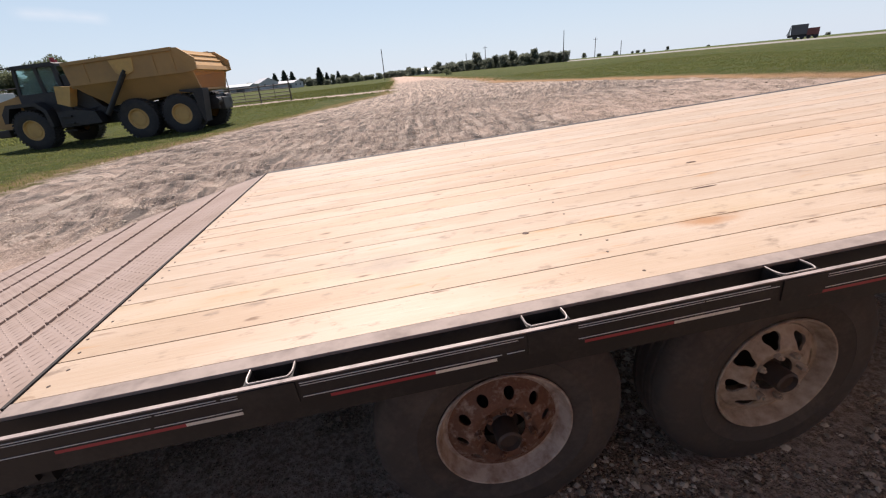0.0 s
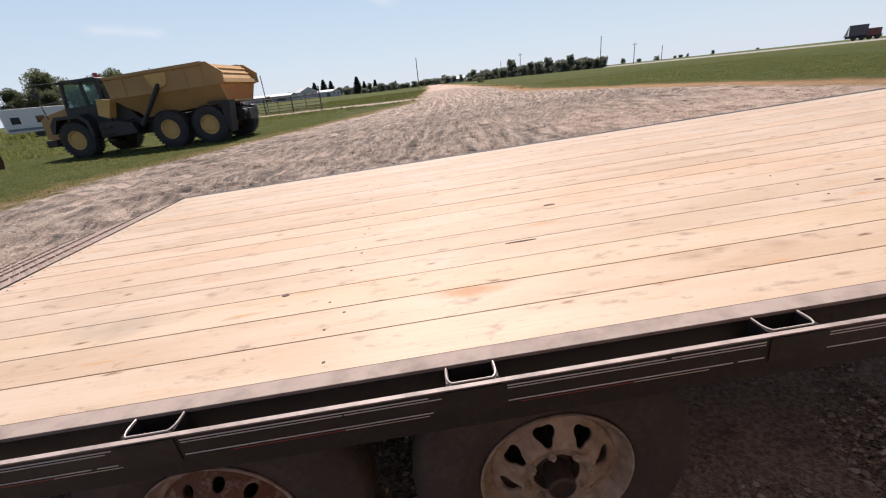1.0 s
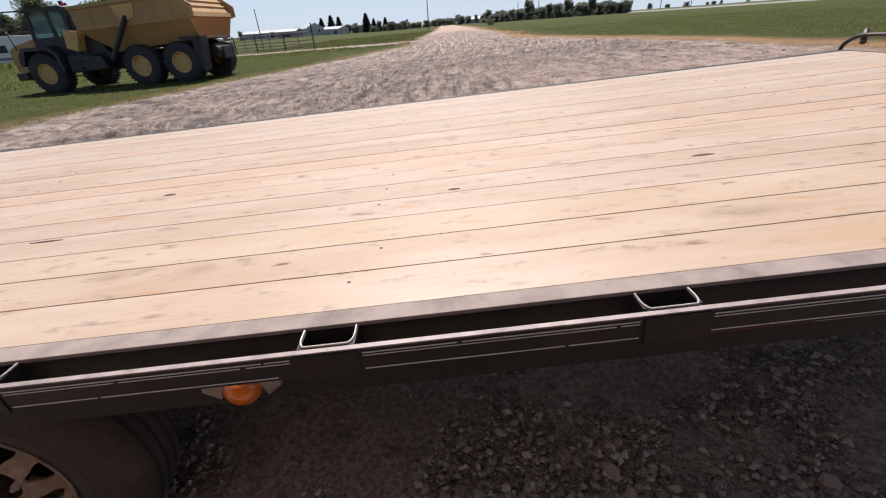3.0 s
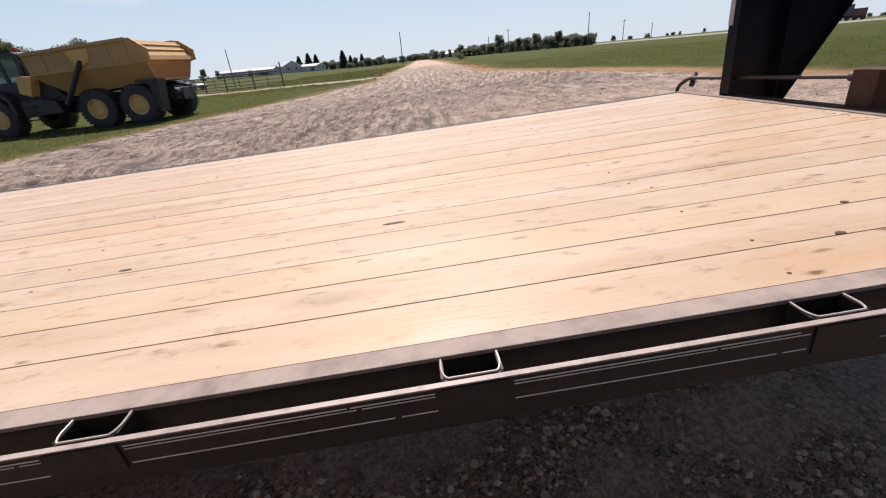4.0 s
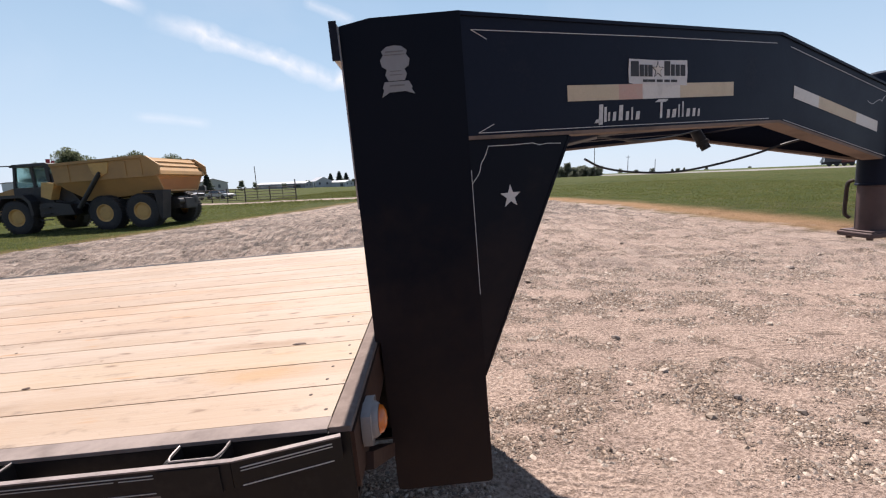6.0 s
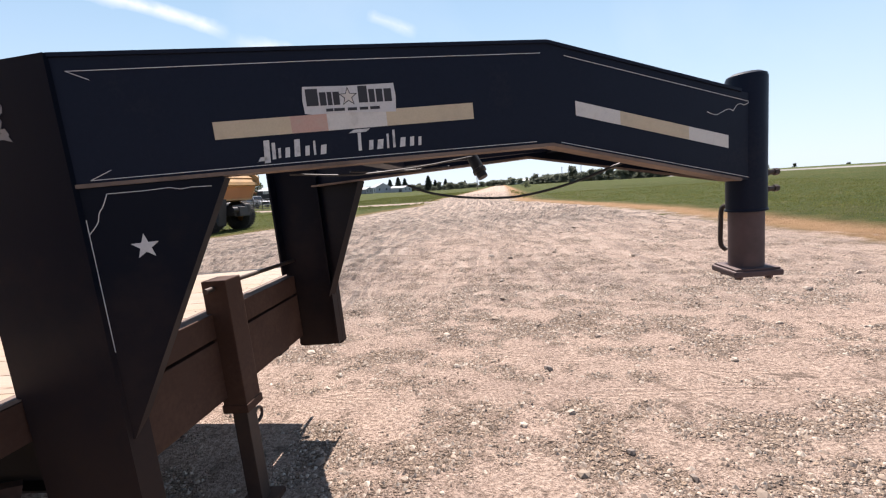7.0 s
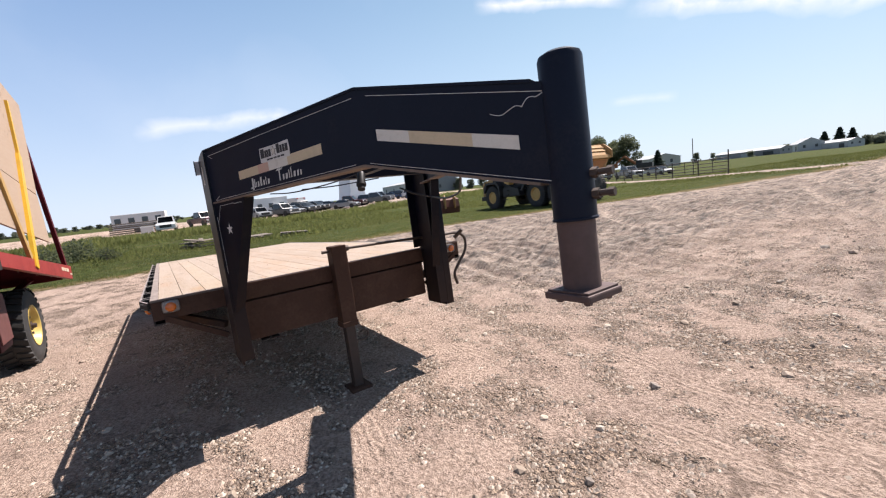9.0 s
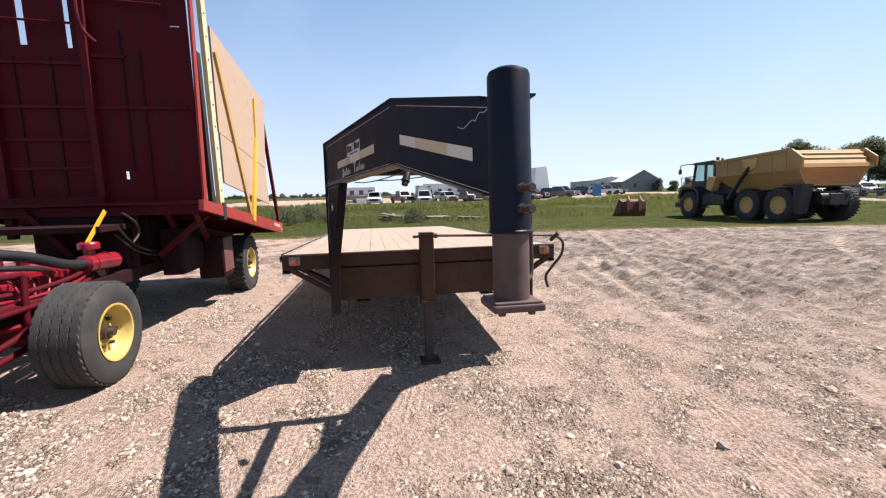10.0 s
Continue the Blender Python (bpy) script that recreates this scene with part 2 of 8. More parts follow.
    lift.operation = 'SCALE'
    lift.inputs["Scale"].default_value = 0.22
    l.new(wobble.outputs["Color"], lift.inputs[0])
    l.new(lift.outputs[0], bent.inputs[1])
    l.new(bent.outputs[0], vo.inputs["Vector"])
    kr = ramp(n, [(0.022, (1, 1, 1)), (0.072, (0, 0, 0))])
    l.new(vo.outputs["Distance"], kr.inputs[0])
    sep = n.new("ShaderNodeSeparateColor")
    l.new(vo.outputs["Color"], sep.inputs[0])
    gate = math_node(n, l, 'GREATER_THAN', sep.outputs[0], 0.3)
    kf = math_node(n, l, 'MULTIPLY', kr.outputs[0], gate)
    c = mixc(n, l, math_node(n, l, 'MULTIPLY', kf, math_node(n, l, 'ADD', math_node(n, l, 'MULTIPLY', sep.outputs[1], 0.7), 0.3)), c, (0.117, 0.0615, 0.0294))
    l.new(c, p.inputs["Base Color"])
    l.new(math_node(n, l, 'ADD', math_node(n, l, 'MULTIPLY', grain.outputs["Fac"], 0.25), 0.33), p.inputs["Roughness"])
    p.inputs["Specular IOR Level"].default_value = 0.34
    bump_to(n, l, p, math_node(n, l, 'SUBTRACT', grain.outputs["Fac"], math_node(n, l, 'MULTIPLY', kf, 0.5)), 0.25, 0.003)
    MATS["fresh_pine"] = m
    return m


def plywood(name, c1, c2):
    m, n, l, p = nodes_of(name)
    o = n.new("ShaderNodeTexCoord").outputs["Object"]
    k = n.new("ShaderNodeMapping")
    k.inputs["Scale"].default_value = (1.0, 1.0, 9.0)
    l.new(o, k.inputs["Vector"])
    g = noise_node(n, l, k.outputs[0], 3.0, 7, 0.65, 1.2)
    s = noise_node(n, l, o, 5.0, 5, 0.7)
    c = mixc(n, l, g.outputs["Fac"], c1, c2)
    r = ramp(n, [(0.6, (0, 0, 0)), (0.72, (0.7, 0.7, 0.7))])
    l.new(s.outputs["Fac"], r.inputs[0])
    c = mixc(n, l, r.outputs[0], c, tuple(x * 0.45 for x in c2))
    l.new(c, p.inputs["Base Color"])
    p.inputs["Roughness"].default_value = 0.7
    bump_to(n, l, p, g.outputs["Fac"], 0.2, 0.003)
    MATS[name] = m
    return m


def ground_material():
    m, n, l, p = nodes_of("gravel_and_grass")
    o = n.new("ShaderNodeTexCoord").outputs["Object"]

    def attr(name):
        a = n.new("ShaderNodeAttribute")
        a.attribute_name = name
        return a.outputs["Fac"]
    # gravel: packed dirt, pebbles of two sizes, pale dust
    big, mid, fine = noise_node(n, l, o, 0.35, 6), noise_node(n, l, o, 2.2, 8, 0.68), noise_node(n, l, o, 45, 4, 0.7)
    stony, ridge = attr("stony"), attr("ridge")
    mr = ramp(n, [(0.36, (0, 0, 0)), (0.60, (1, 1, 1))])
    l.new(mid.outputs["Fac"], mr.inputs[0])
    g = mixc(n, l, mr.outputs[0], (0.385, 0.295, 0.242), (0.468, 0.362, 0.294))
    sr = ramp(n, [(0.34, (0, 0, 0)), (0.90, (0.72, 0.72, 0.72))])
    l.new(stony, sr.inputs[0])
    g = mixc(n, l, sr.outputs[0], g, (0.165, 0.122, 0.094))
    # ridge: dark puts the ridges' shading into the colour, pale is packed ruts
    g = mixc(n, l, math_node(n, l, 'MULTIPLY', ridge, 0.62, True), g, (0.205, 0.172, 0.147))
    g = mixc(n, l, math_node(n, l, 'MULTIPLY', ridge, -0.8, True), g, (0.53, 0.435, 0.355))
    fr = ramp(n, [(0.39, (0.58, 0.55, 0.53)), (0.59, (1.14, 1.14, 1.14))])
    l.new(fine.outputs["Fac"], fr.inputs[0])
    g = mixc(n, l, 1.0, g, fr.outputs[0], 'MULTIPLY')
    r = ramp(n, [(0.38, (0, 0, 0)), (0.66, (1, 1, 1))])
    l.new(big.outputs["Fac"], r.inputs[0])
    g = mixc(n, l, math_node(n, l, 'MULTIPLY', r.outputs[0], 0.22), g, (0.29, 0.235, 0.195))
    # sharp streaks along the wheel sweeps: dark ones paint clod shadow, pale ones dust
    def streaks(across, along):
        vec = n.new("ShaderNodeCombineXYZ")
        l.new(math_node(n, l, 'MULTIPLY', across, 6.5), vec.inputs[0])
        l.new(math_node(n, l, 'MULTIPLY', along, 0.45), vec.inputs[1])
        return noise_node(n, l, vec.outputs[0], 1.0, 5, 0.62, 0.15).outputs["Fac"]
    sep_y = n.new("ShaderNodeSeparateXYZ")
    l.new(o, sep_y.inputs[0])
    yard = attr("yard")
    blend = n.new("ShaderNodeMix")
    l.new(attr("pick"), blend.inputs[0])
    l.new(streaks(attr("away"), attr("turn")), blend.inputs[2])
    l.new(streaks(attr("fan"), sep_y.outputs[1]), blend.inputs[3])
    yard_streak = blend.outputs[0]
    g = mixc(n, l, math_node(n, l, 'MULTIPLY', yard, 0.32), g, (0.285, 0.252, 0.222))
    dr = ramp(n, [(0.41, (1, 1, 1)), (0.49, (0, 0, 0))])
    l.new(yard_streak, dr.inputs[0])
    g = mixc(n, l, math_node(n, l, 'MULTIPLY', math_node(n, l, 'MULTIPLY', dr.outputs[0], 0.9), yard), g, (0.132, 0.118, 0.108))
    dp = ramp(n, [(0.53, (0, 0, 0)), (0.60, (1, 1, 1))])
    l.new(yard_streak, dp.inputs[0])
    g = mixc(n, l, math_node(n, l, 'MULTIPLY', math_node(n, l, 'MULTIPLY', dp.outputs[0], 0.5), yard), g, (0.48, 0.415, 0.352))
    # dark stains and churned clods
    stain = noise_node(n, l, o, 2.3, 5, 0.66, 0.8)
    sn = ramp(n, [(0.60, (0, 0, 0)), (0.70, (0.5, 0.5, 0.5))])
    l.new(stain.outputs["Fac"], sn.inputs[0])
    g = mixc(n, l, sn.outputs[0], g, (0.135, 0.098, 0.074))
    dash = noise_node(n, l, o, 6.5, 5, 0.62, 0.4)
    dn = ramp(n, [(0.585, (0, 0, 0)), (0.65, (0.6, 0.6, 0.6))])
    l.new(dash.outputs["Fac"], dn.inputs[0])
    g = mixc(n, l, dn.outputs[0], g, (0.120, 0.092, 0.074))
    heights = []
    for scale, dark, light, gate in ((58, 0.22, 2.1, 0.53), (27, 0.35, 2.1, 0.82), (130, 0.2, 2.1, 0.50)):
        vo = n.new("ShaderNodeTexVoronoi")
        vo.inputs["Scale"].default_value = scale
        l.new(o, vo.inputs["Vector"])
        sp = n.new("ShaderNodeSeparateColor")
        l.new(vo.outputs["Color"], sp.inputs[0])
        shape = ramp(n, [(0.25, (1, 1, 1)), (0.55, (0, 0, 0))])
        l.new(vo.outputs["Distance"], shape.inputs[0])
        some = math_node(n, l, 'ADD', sp.outputs[1], math_node(n, l, 'MULTIPLY', math_node(n, l, 'SUBTRACT', stony, 0.5), 1.15))
        on = math_node(n, l, 'MULTIPLY', shape.outputs[0], math_node(n, l, 'GREATER_THAN', some, gate))
        tone = math_node(n, l, 'ADD', math_node(n, l, 'MULTIPLY', sp.outputs[0], light - dark), dark)
        stone = mixc(n, l, sp.outputs[2], (0.275, 0.222, 0.180), (0.335, 0.250, 0.182))
        stone = mixc(n, l, 1.0, stone, tone, 'MULTIPLY')
        g = mixc(n, l, math_node(n, l, 'MULTIPLY', on, 0.8), g, stone)
        heights.append(math_node(n, l, 'MULTIPLY', on, 18.0 / scale))
    # fine grooves that tyre treads pressed into the dust, their shade darkened in
    lug = attr("lug")
    wave = math_node(n, l, 'SINE', math_node(n, l, 'MULTIPLY', lug, 2 * math.pi / 0.046))
    inside = math_node(n, l, 'MULTIPLY', math_node(n, l, 'SUBTRACT', math_node(n, l, 'MULTIPLY', mr.outputs[0], 0.13), math_node(n, l, 'SUBTRACT', lug, 0.02)), 12.0, True)
    groove = math_node(n, l, 'MULTIPLY', wave, inside)
    g = mixc(n, l, math_node(n, l, 'MULTIPLY', groove, 0.30, True), g, (0.19, 0.142, 0.110))
    # grass: mown and rough, a little yellowed in places
    gb, gm, gf = noise_node(n, l, o, 0.12, 5), noise_node(n, l, o, 1.3, 6, 0.7), noise_node(n, l, o, 24, 4, 0.75)
    t = mixc(n, l, gm.outputs["Fac"], (0.036, 0.050, 0.013), (0.056, 0.068, 0.020))
    r2 = ramp(n, [(0.48, (0, 0, 0)), (0.70, (0.6, 0.6, 0.6))])
    l.new(gb.outputs["Fac"], r2.inputs[0])
    t = mixc(n, l, r2.outputs[0], t, (0.072, 0.070, 0.027))
    t = mixc(n, l, math_node(n, l, 'MULTIPLY', gf.outputs["Fac"], 0.3), t, (0.040, 0.055, 0.014))
    dry = mixc(n, l, gm.outputs["Fac"], (0.225, 0.140, 0.076), (0.280, 0.178, 0.100))
    wob = math_node(n, l, 'MULTIPLY', math_node(n, l, 'SUBTRACT', gm.outputs["Fac"], 0.5), 3.2)
    fd = math_node(n, l, 'MULTIPLY', math_node(n, l, 'ADD', attr("dry"), math_node(n, l, 'MULTIPLY', wob, 0.3)), 1.0, True)
    t = mixc(n, l, fd, t, dry)
    f = math_node(n, l, 'ADD', math_node(n, l, 'MULTIPLY', math_node(n, l, 'ADD', attr("gravel"), wob), 1.4), 0.5, True)
    c = mixc(n, l, f, t, g)
    l.new(c, p.inputs["Base Color"])
    p.inputs["Roughness"].default_value = 0.95
    p.inputs["Specular IOR Level"].default_value = 0.06
    h = math_node(n, l, 'ADD', heights[0], heights[1])
    h = math_node(n, l, 'ADD', h, heights[2])
    h = math_node(n, l, 'ADD', h, math_node(n, l, 'MULTIPLY', fine.outputs["Fac"], 0.8))
    h = math_node(n, l, 'ADD', h, math_node(n, l, 'MULTIPLY', mid.outputs["Fac"], 0.5))
    h = math_node(n, l, 'SUBTRACT', h, math_node(n, l, 'MULTIPLY', groove, 0.09))
    h = math_node(n, l, 'ADD', h, math_node(n, l, 'MULTIPLY', math_node(n, l, 'MULTIPLY', yard_streak, 1.6), yard))
    clod = noise_node(n, l, o, 8.0, 6, 0.65)
    h = math_node(n, l, 'ADD', h, math_node(n, l, 'MULTIPLY', clod.outputs["Fac"], 0.9))
    bump_to(n, l, p, h, 1.0, 0.05)
    return m


def leafy(name, c1, c2):
    m, n, l, p = nodes_of(name)
    geo = n.new("ShaderNodeNewGeometry")
    oi = n.new("ShaderNodeObjectInfo")
    c = mixc(n, l, geo.outputs["Random Per Island"], c1, c2)
    k = math_node(n, l, 'ADD', math_node(n, l, 'MULTIPLY', oi.outputs["Random"], 0.5), 0.75)
    c = mixc(n, l, 1.0, c, k, 'MULTIPLY')
    l.new(c, p.inputs["Base Color"])
    p.inputs["Roughness"].default_value = 0.75
    p.inputs["Specular IOR Level"].default_value = 0.25
    tr = n.new("ShaderNodeBsdfTranslucent")
    l.new(c, tr.inputs["Color"])
    mx = n.new("ShaderNodeMixShader")
    mx.inputs[0].default_value = 0.58
    l.new(p.outputs[0], mx.inputs[1])
    l.new(tr.outputs[0], mx.inputs[2])
    l.new(mx.outputs[0], n["Material Output"].inputs["Surface"])
    MATS[name] = m
    return m


WOOD = deck_wood()
PLY = plywood("weathered_plywood", (0.393, 0.301, 0.225), (0.324, 0.225, 0.156))
BLACK = surface("black_frame_paint", (0.014, 0.012, 0.012), 0.5, dirt=(0.050, 0.040, 0.034), dirt_amount=0.32, scale=4, grain=60, bump=0.08, spec=0.3)
NAVY = surface("black_neck_paint", (0.0104, 0.0138, 0.0255), 0.45, dirt=(0.023, 0.024, 0.032), dirt_amount=0.15, scale=5, grain=90, bump=0.05, spec=0.12)
def dusty_upright():
    """Black paint with road dust splashed up from the ground."""
    m, n, l, p = nodes_of("road_dusted_black")
    o = n.new("ShaderNodeTexCoord").outputs["Object"]
    z = n.new("ShaderNodeSeparateXYZ")
    l.new(o, z.inputs[0])
    k = noise_node(n, l, o, 7.0, 6, 0.7)
    f = math_node(n, l, 'ADD', math_node(n, l, 'MULTIPLY', math_node(n, l, 'SUBTRACT', 1.22, z.outputs["Z"]), 1.1), math_node(n, l, 'MULTIPLY', math_node(n, l, 'SUBTRACT', k.outputs["Fac"], 0.5), 0.9), True)
    c = mixc(n, l, f, (0.0040, 0.0056, 0.0115), (0.046, 0.029, 0.022))
    l.new(c, p.inputs["Base Color"])
    l.new(math_node(n, l, 'ADD', math_node(n, l, 'MULTIPLY', f, 0.35), 0.45), p.inputs["Roughness"])
    p.inputs["Specular IOR Level"].default_value = 0.12
    bump_to(n, l, p, k.outputs["Fac"], 0.1, 0.002)
    return m


POSTS = dusty_upright()
RUSTY = surface("dusty_brown_steel", (0.060, 0.031, 0.021), 0.75, spec=0.2, dirt=(0.098, 0.056, 0.038), dirt_amount=0.45, scale=4, grain=50, bump=0.15)
TUBE = surface("inner_tube_steel", (0.095, 0.058, 0.054), 0.65, dirt=(0.05, 0.032, 0.028), dirt_amount=0.4, scale=6, grain=50)
WORN = surface("worn_bare_steel", (0.238, 0.198, 0.176), 0.75, metal=0.0, spec=0.2, dirt=(0.125, 0.102, 0.092), dirt_amount=0.5, scale=13, grain=70, bump=0.12)
EDGE = surface("scuffed_bright_edge", (0.40, 0.355, 0.33), 0.45, metal=0.4, dirt=(0.2, 0.17, 0.15), dirt_amount=0.25, scale=30, grain=120)
LINE = surface("dull_scraped_line", (0.26, 0.215, 0.20), 0.6, dirt=(0.09, 0.075, 0.068), dirt_amount=0.5, scale=22, grain=120)
# flange underside: dust plus sunlight bounced off the gravel, both in the colour
DUST_BOUNCE = surface("dust_and_bounce_flange", (0.20, 0.145, 0.11), 0.8, dirt=(0.06, 0.045, 0.038), dirt_amount=0.4, scale=5, grain=60)
CHECK = surface("checker_plate_steel", (0.261, 0.204, 0.176), 0.7, spec=0.2, dirt=(0.203, 0.152, 0.124), dirt_amount=0.55, scale=3, grain=80, bump=0.2)
WHITE = surface("white_decal", (0.60, 0.58, 0.55), 0.5, dirt=(0.36, 0.34, 0.32), dirt_amount=0.2, scale=30, grain=150, bump=0)
TAPE_W = surface("white_reflective_tape", (0.66, 0.62, 0.55), 0.4, dirt=(0.4, 0.36, 0.3), dirt_amount=0.25, scale=20, grain=200)
TAPE_Y = surface("aged_reflective_tape", (0.58, 0.47, 0.31), 0.45, dirt=(0.45, 0.36, 0.24), dirt_amount=0.3, scale=20, grain=200)
TAPE_P = surface("faded_red_tape", (0.55, 0.34, 0.26), 0.45, dirt=(0.5, 0.38, 0.3), dirt_amount=0.3, scale=20, grain=200)
TAPE_R = surface("red_reflective_tape", (0.30, 0.014, 0.026), 0.4, dirt=(0.14, 0.02, 0.025), dirt_amount=0.3, scale=20, grain=200)
TYRE = surface("dusty_tyre_rubber", (0.052, 0.042, 0.036), 0.85, dirt=(0.105, 0.084, 0.068), dirt_amount=0.45, scale=6, grain=60, bump=0.15)
TREAD = surface("worn_tread_rubber", (0.026, 0.025, 0.025), 0.8, dirt=(0.052, 0.048, 0.044), dirt_amount=0.5, scale=8, grain=60, bump=0.2)
RUST_RIM = surface("rusted_rim_steel", (0.46, 0.385, 0.325), 0.65, dirt=(0.17, 0.088, 0.052), dirt_amount=0.58, scale=22, grain=80, bump=0.35)
RUST_DISC = surface("rust_eaten_disc", (0.135, 0.060, 0.034), 0.75, dirt=(0.42, 0.34, 0.28), dirt_amount=0.30, scale=26, grain=90, bump=0.5, vary=0.45)
PALE_RIM = surface("faded_white_wheel", (0.40, 0.325, 0.255), 0.7, dirt=(0.15, 0.092, 0.060), dirt_amount=0.62, scale=18, grain=60, bump=0.2)
HUB = surface("greasy_hub_steel", (0.060, 0.042, 0.034), 0.55, metal=0.3, dirt=(0.05, 0.035, 0.03), dirt_amount=0.4, scale=14, grain=70)
DARK = surface("dark_underframe", (0.010, 0.008, 0.007), 0.8, dirt=(0.03, 0.022, 0.018), dirt_amount=0.35, scale=5, grain=40)
RUBBER = surface("black_cable_rubber", (0.014, 0.014, 0.015), 0.45, bump=0)
AMBER = surface("amber_lens", (0.62, 0.14, 0.012), 0.2, vary=0.1, bump=0, coat=0.6)
CHROME = surface("dull_chrome", (0.5, 0.49, 0.47), 0.3, metal=0.9, dirt=(0.3, 0.27, 0.25), dirt_amount=0.2, scale=20)
def grimy_red():
    """Old red paint with grime washed down it in streaks and blotches of bare grey."""
    m, n, l, p = nodes_of("red_wagon_paint")
    o = n.new("ShaderNodeTexCoord").outputs["Object"]
    k = n.new("ShaderNodeMapping")
    k.inputs["Scale"].default_value = (5.0, 5.0, 0.55)
    l.new(o, k.inputs["Vector"])
    run, blot, fine = noise_node(n, l, k.outputs[0], 1.6, 6, 0.65), noise_node(n, l, o, 1.7, 6, 0.6), noise_node(n, l, o, 40, 4)
    c = mixc(n, l, fine.outputs["Fac"], (0.058, 0.0024, 0.0062), (0.078, 0.0036, 0.0084))
    for src, lo, hi, most, col in ((run, 0.50, 0.66, 0.75, (0.030, 0.012, 0.014)), (blot, 0.56, 0.70, 0.6, (0.036, 0.004, 0.009)), (run, 0.60, 0.74, 0.8, (0.030, 0.026, 0.025))):
        r = ramp(n, [(lo, (0, 0, 0)), (hi, (most, most, most))])
        l.new(src.outputs["Fac"], r.inputs[0])
        c = mixc(n, l, r.outputs[0], c, col)
    l.new(c, p.inputs["Base Color"])
    p.inputs["Roughness"].default_value = 0.62
    p.inputs["Specular IOR Level"].default_value = 0.12
    bump_to(n, l, p, blot.outputs["Fac"], 0.25, 0.012)
    return m


RED = grimy_red()
RED_D = surface("grimy_red_steel", (0.085, 0.0045, 0.010), 0.6, spec=0.15, dirt=(0.035, 0.008, 0.010), dirt_amount=0.5, scale=4, grain=30, bump=0.15)
# wagon red darkened: shade under the bed put into the colour; seams share it
RED_SHADE = surface("shade_darkened_red", (0.022, 0.006, 0.008), 0.7, spec=0.15, dirt=(0.012, 0.008, 0.008), dirt_amount=0.5, scale=4, grain=30, bump=0.2)
# wagon red lightened: sunlight on the rail and edge put into the colour
RED_SUN = surface("sun_lightened_red", (0.27, 0.028, 0.024), 0.5, spec=0.3, dirt=(0.14, 0.021, 0.018), dirt_amount=0.35, scale=4, grain=40, bump=0.1)
RED_G = surface("glossy_engine_red", (0.23, 0.007, 0.018), 0.35, dirt=(0.085, 0.010, 0.014), dirt_amount=0.45, scale=6, grain=40, coat=0.4)
YELLOW = surface("yellow_paint", (0.62, 0.36, 0.02), 0.45, dirt=(0.40, 0.22, 0.03), dirt_amount=0.3, scale=6, grain=40)
RIM_Y = surface("yellow_wheel_paint", (0.50, 0.365, 0.095), 0.5, dirt=(0.315, 0.198, 0.045), dirt_amount=0.25, scale=8, grain=40, coat=0.2)
CATYEL = surface("hauler_yellow_paint", (0.40, 0.235, 0.088), 0.65, dirt=(0.28, 0.172, 0.082), dirt_amount=0.5, scale=0.9, grain=9, bump=0.1)
CATYEL2 = surface("hauler_wheel_yellow", (0.56, 0.34, 0.11), 0.6, dirt=(0.36, 0.23, 0.10), dirt_amount=0.4, scale=2, grain=12)
CATDARK = surface("hauler_dark_paint", (0.018, 0.018, 0.021), 0.55, dirt=(0.048, 0.040, 0.033), dirt_amount=0.4, scale=1.5, grain=12)
BIGTYRE = surface("hauler_tyre_rubber", (0.028, 0.027, 0.028), 0.85, dirt=(0.062, 0.054, 0.047), dirt_amount=0.45, scale=2, grain=20, bump=0.2)
GLASS = glass_dark()



# ---- mesh helpers ----
def part(name, bm, material, parent=None, label="", smooth=False):
    """Links a bmesh as one mesh object under a thing or a part."""
    me = bpy.data.meshes.new(name)
    bmesh.ops.recalc_face_normals(bm, faces=bm.faces)
    bm.to_mesh(me)
    bm.free()
    me.materials.append(material)
    if smooth:
        me.polygons.foreach_set("use_smooth", [True] * len(me.polygons))
        me.set_sharp_from_angle(angle=radians(38))
    ob = new(name, me)
    ob.parent = parent
    if label:
        tagged(ob, label)
    return ob


def thing(name, m, label, category, group="", kind=""):
    ob = new(name)
    ob.empty_display_size = 0.2
    ob.matrix_world = m
    return tagged(ob, label, category, group, kind)


def moved(bm, m, first=0):
    bm.verts.ensure_lookup_table()
    for v in bm.verts[first:]:
        v.co = m @ v.co
    return bm


def box(bm, x0, x1, y0, y1, z0, z1, bevel=0.0):
    n0 = len(bm.verts)
    g = bmesh.ops.create_cube(bm, size=1.0)
    for v in g["verts"]:
        v.co = Vector(((x0 + x1) / 2 + v.co.x * (x1 - x0), (y0 + y1) / 2 + v.co.y * (y1 - y0), (z0 + z1) / 2 + v.co.z * (z1 - z0)))
    if bevel:
        bmesh.ops.bevel(bm, geom=list({e for v in g["verts"] for e in v.link_edges}), offset=bevel, segments=2, affect='EDGES', profile=0.6)
    return bm


def beam(bm, p, q, w, h, up=(0, 0, 1), bevel=0.0):
    """A bar of width w and height h from p to q."""
    p, q = Vector(p), Vector(q)
    x = (q - p).normalized()
    y = Vector(up).cross(x).normalized()
    z = x.cross(y)
    m = Matrix((x, y, z)).transposed().to_4x4()
    m.translation = (p + q) / 2
    b = bmesh.new()
    L = (q - p).length
    box(b, -L / 2, L / 2, -w / 2, w / 2, -h / 2, h / 2, bevel)
    moved(b, m)
    me = bpy.data.meshes.new("tmp")
    b.to_mesh(me)
    b.free()
    bm.from_mesh(me)
    bpy.data.meshes.remove(me)
    return bm


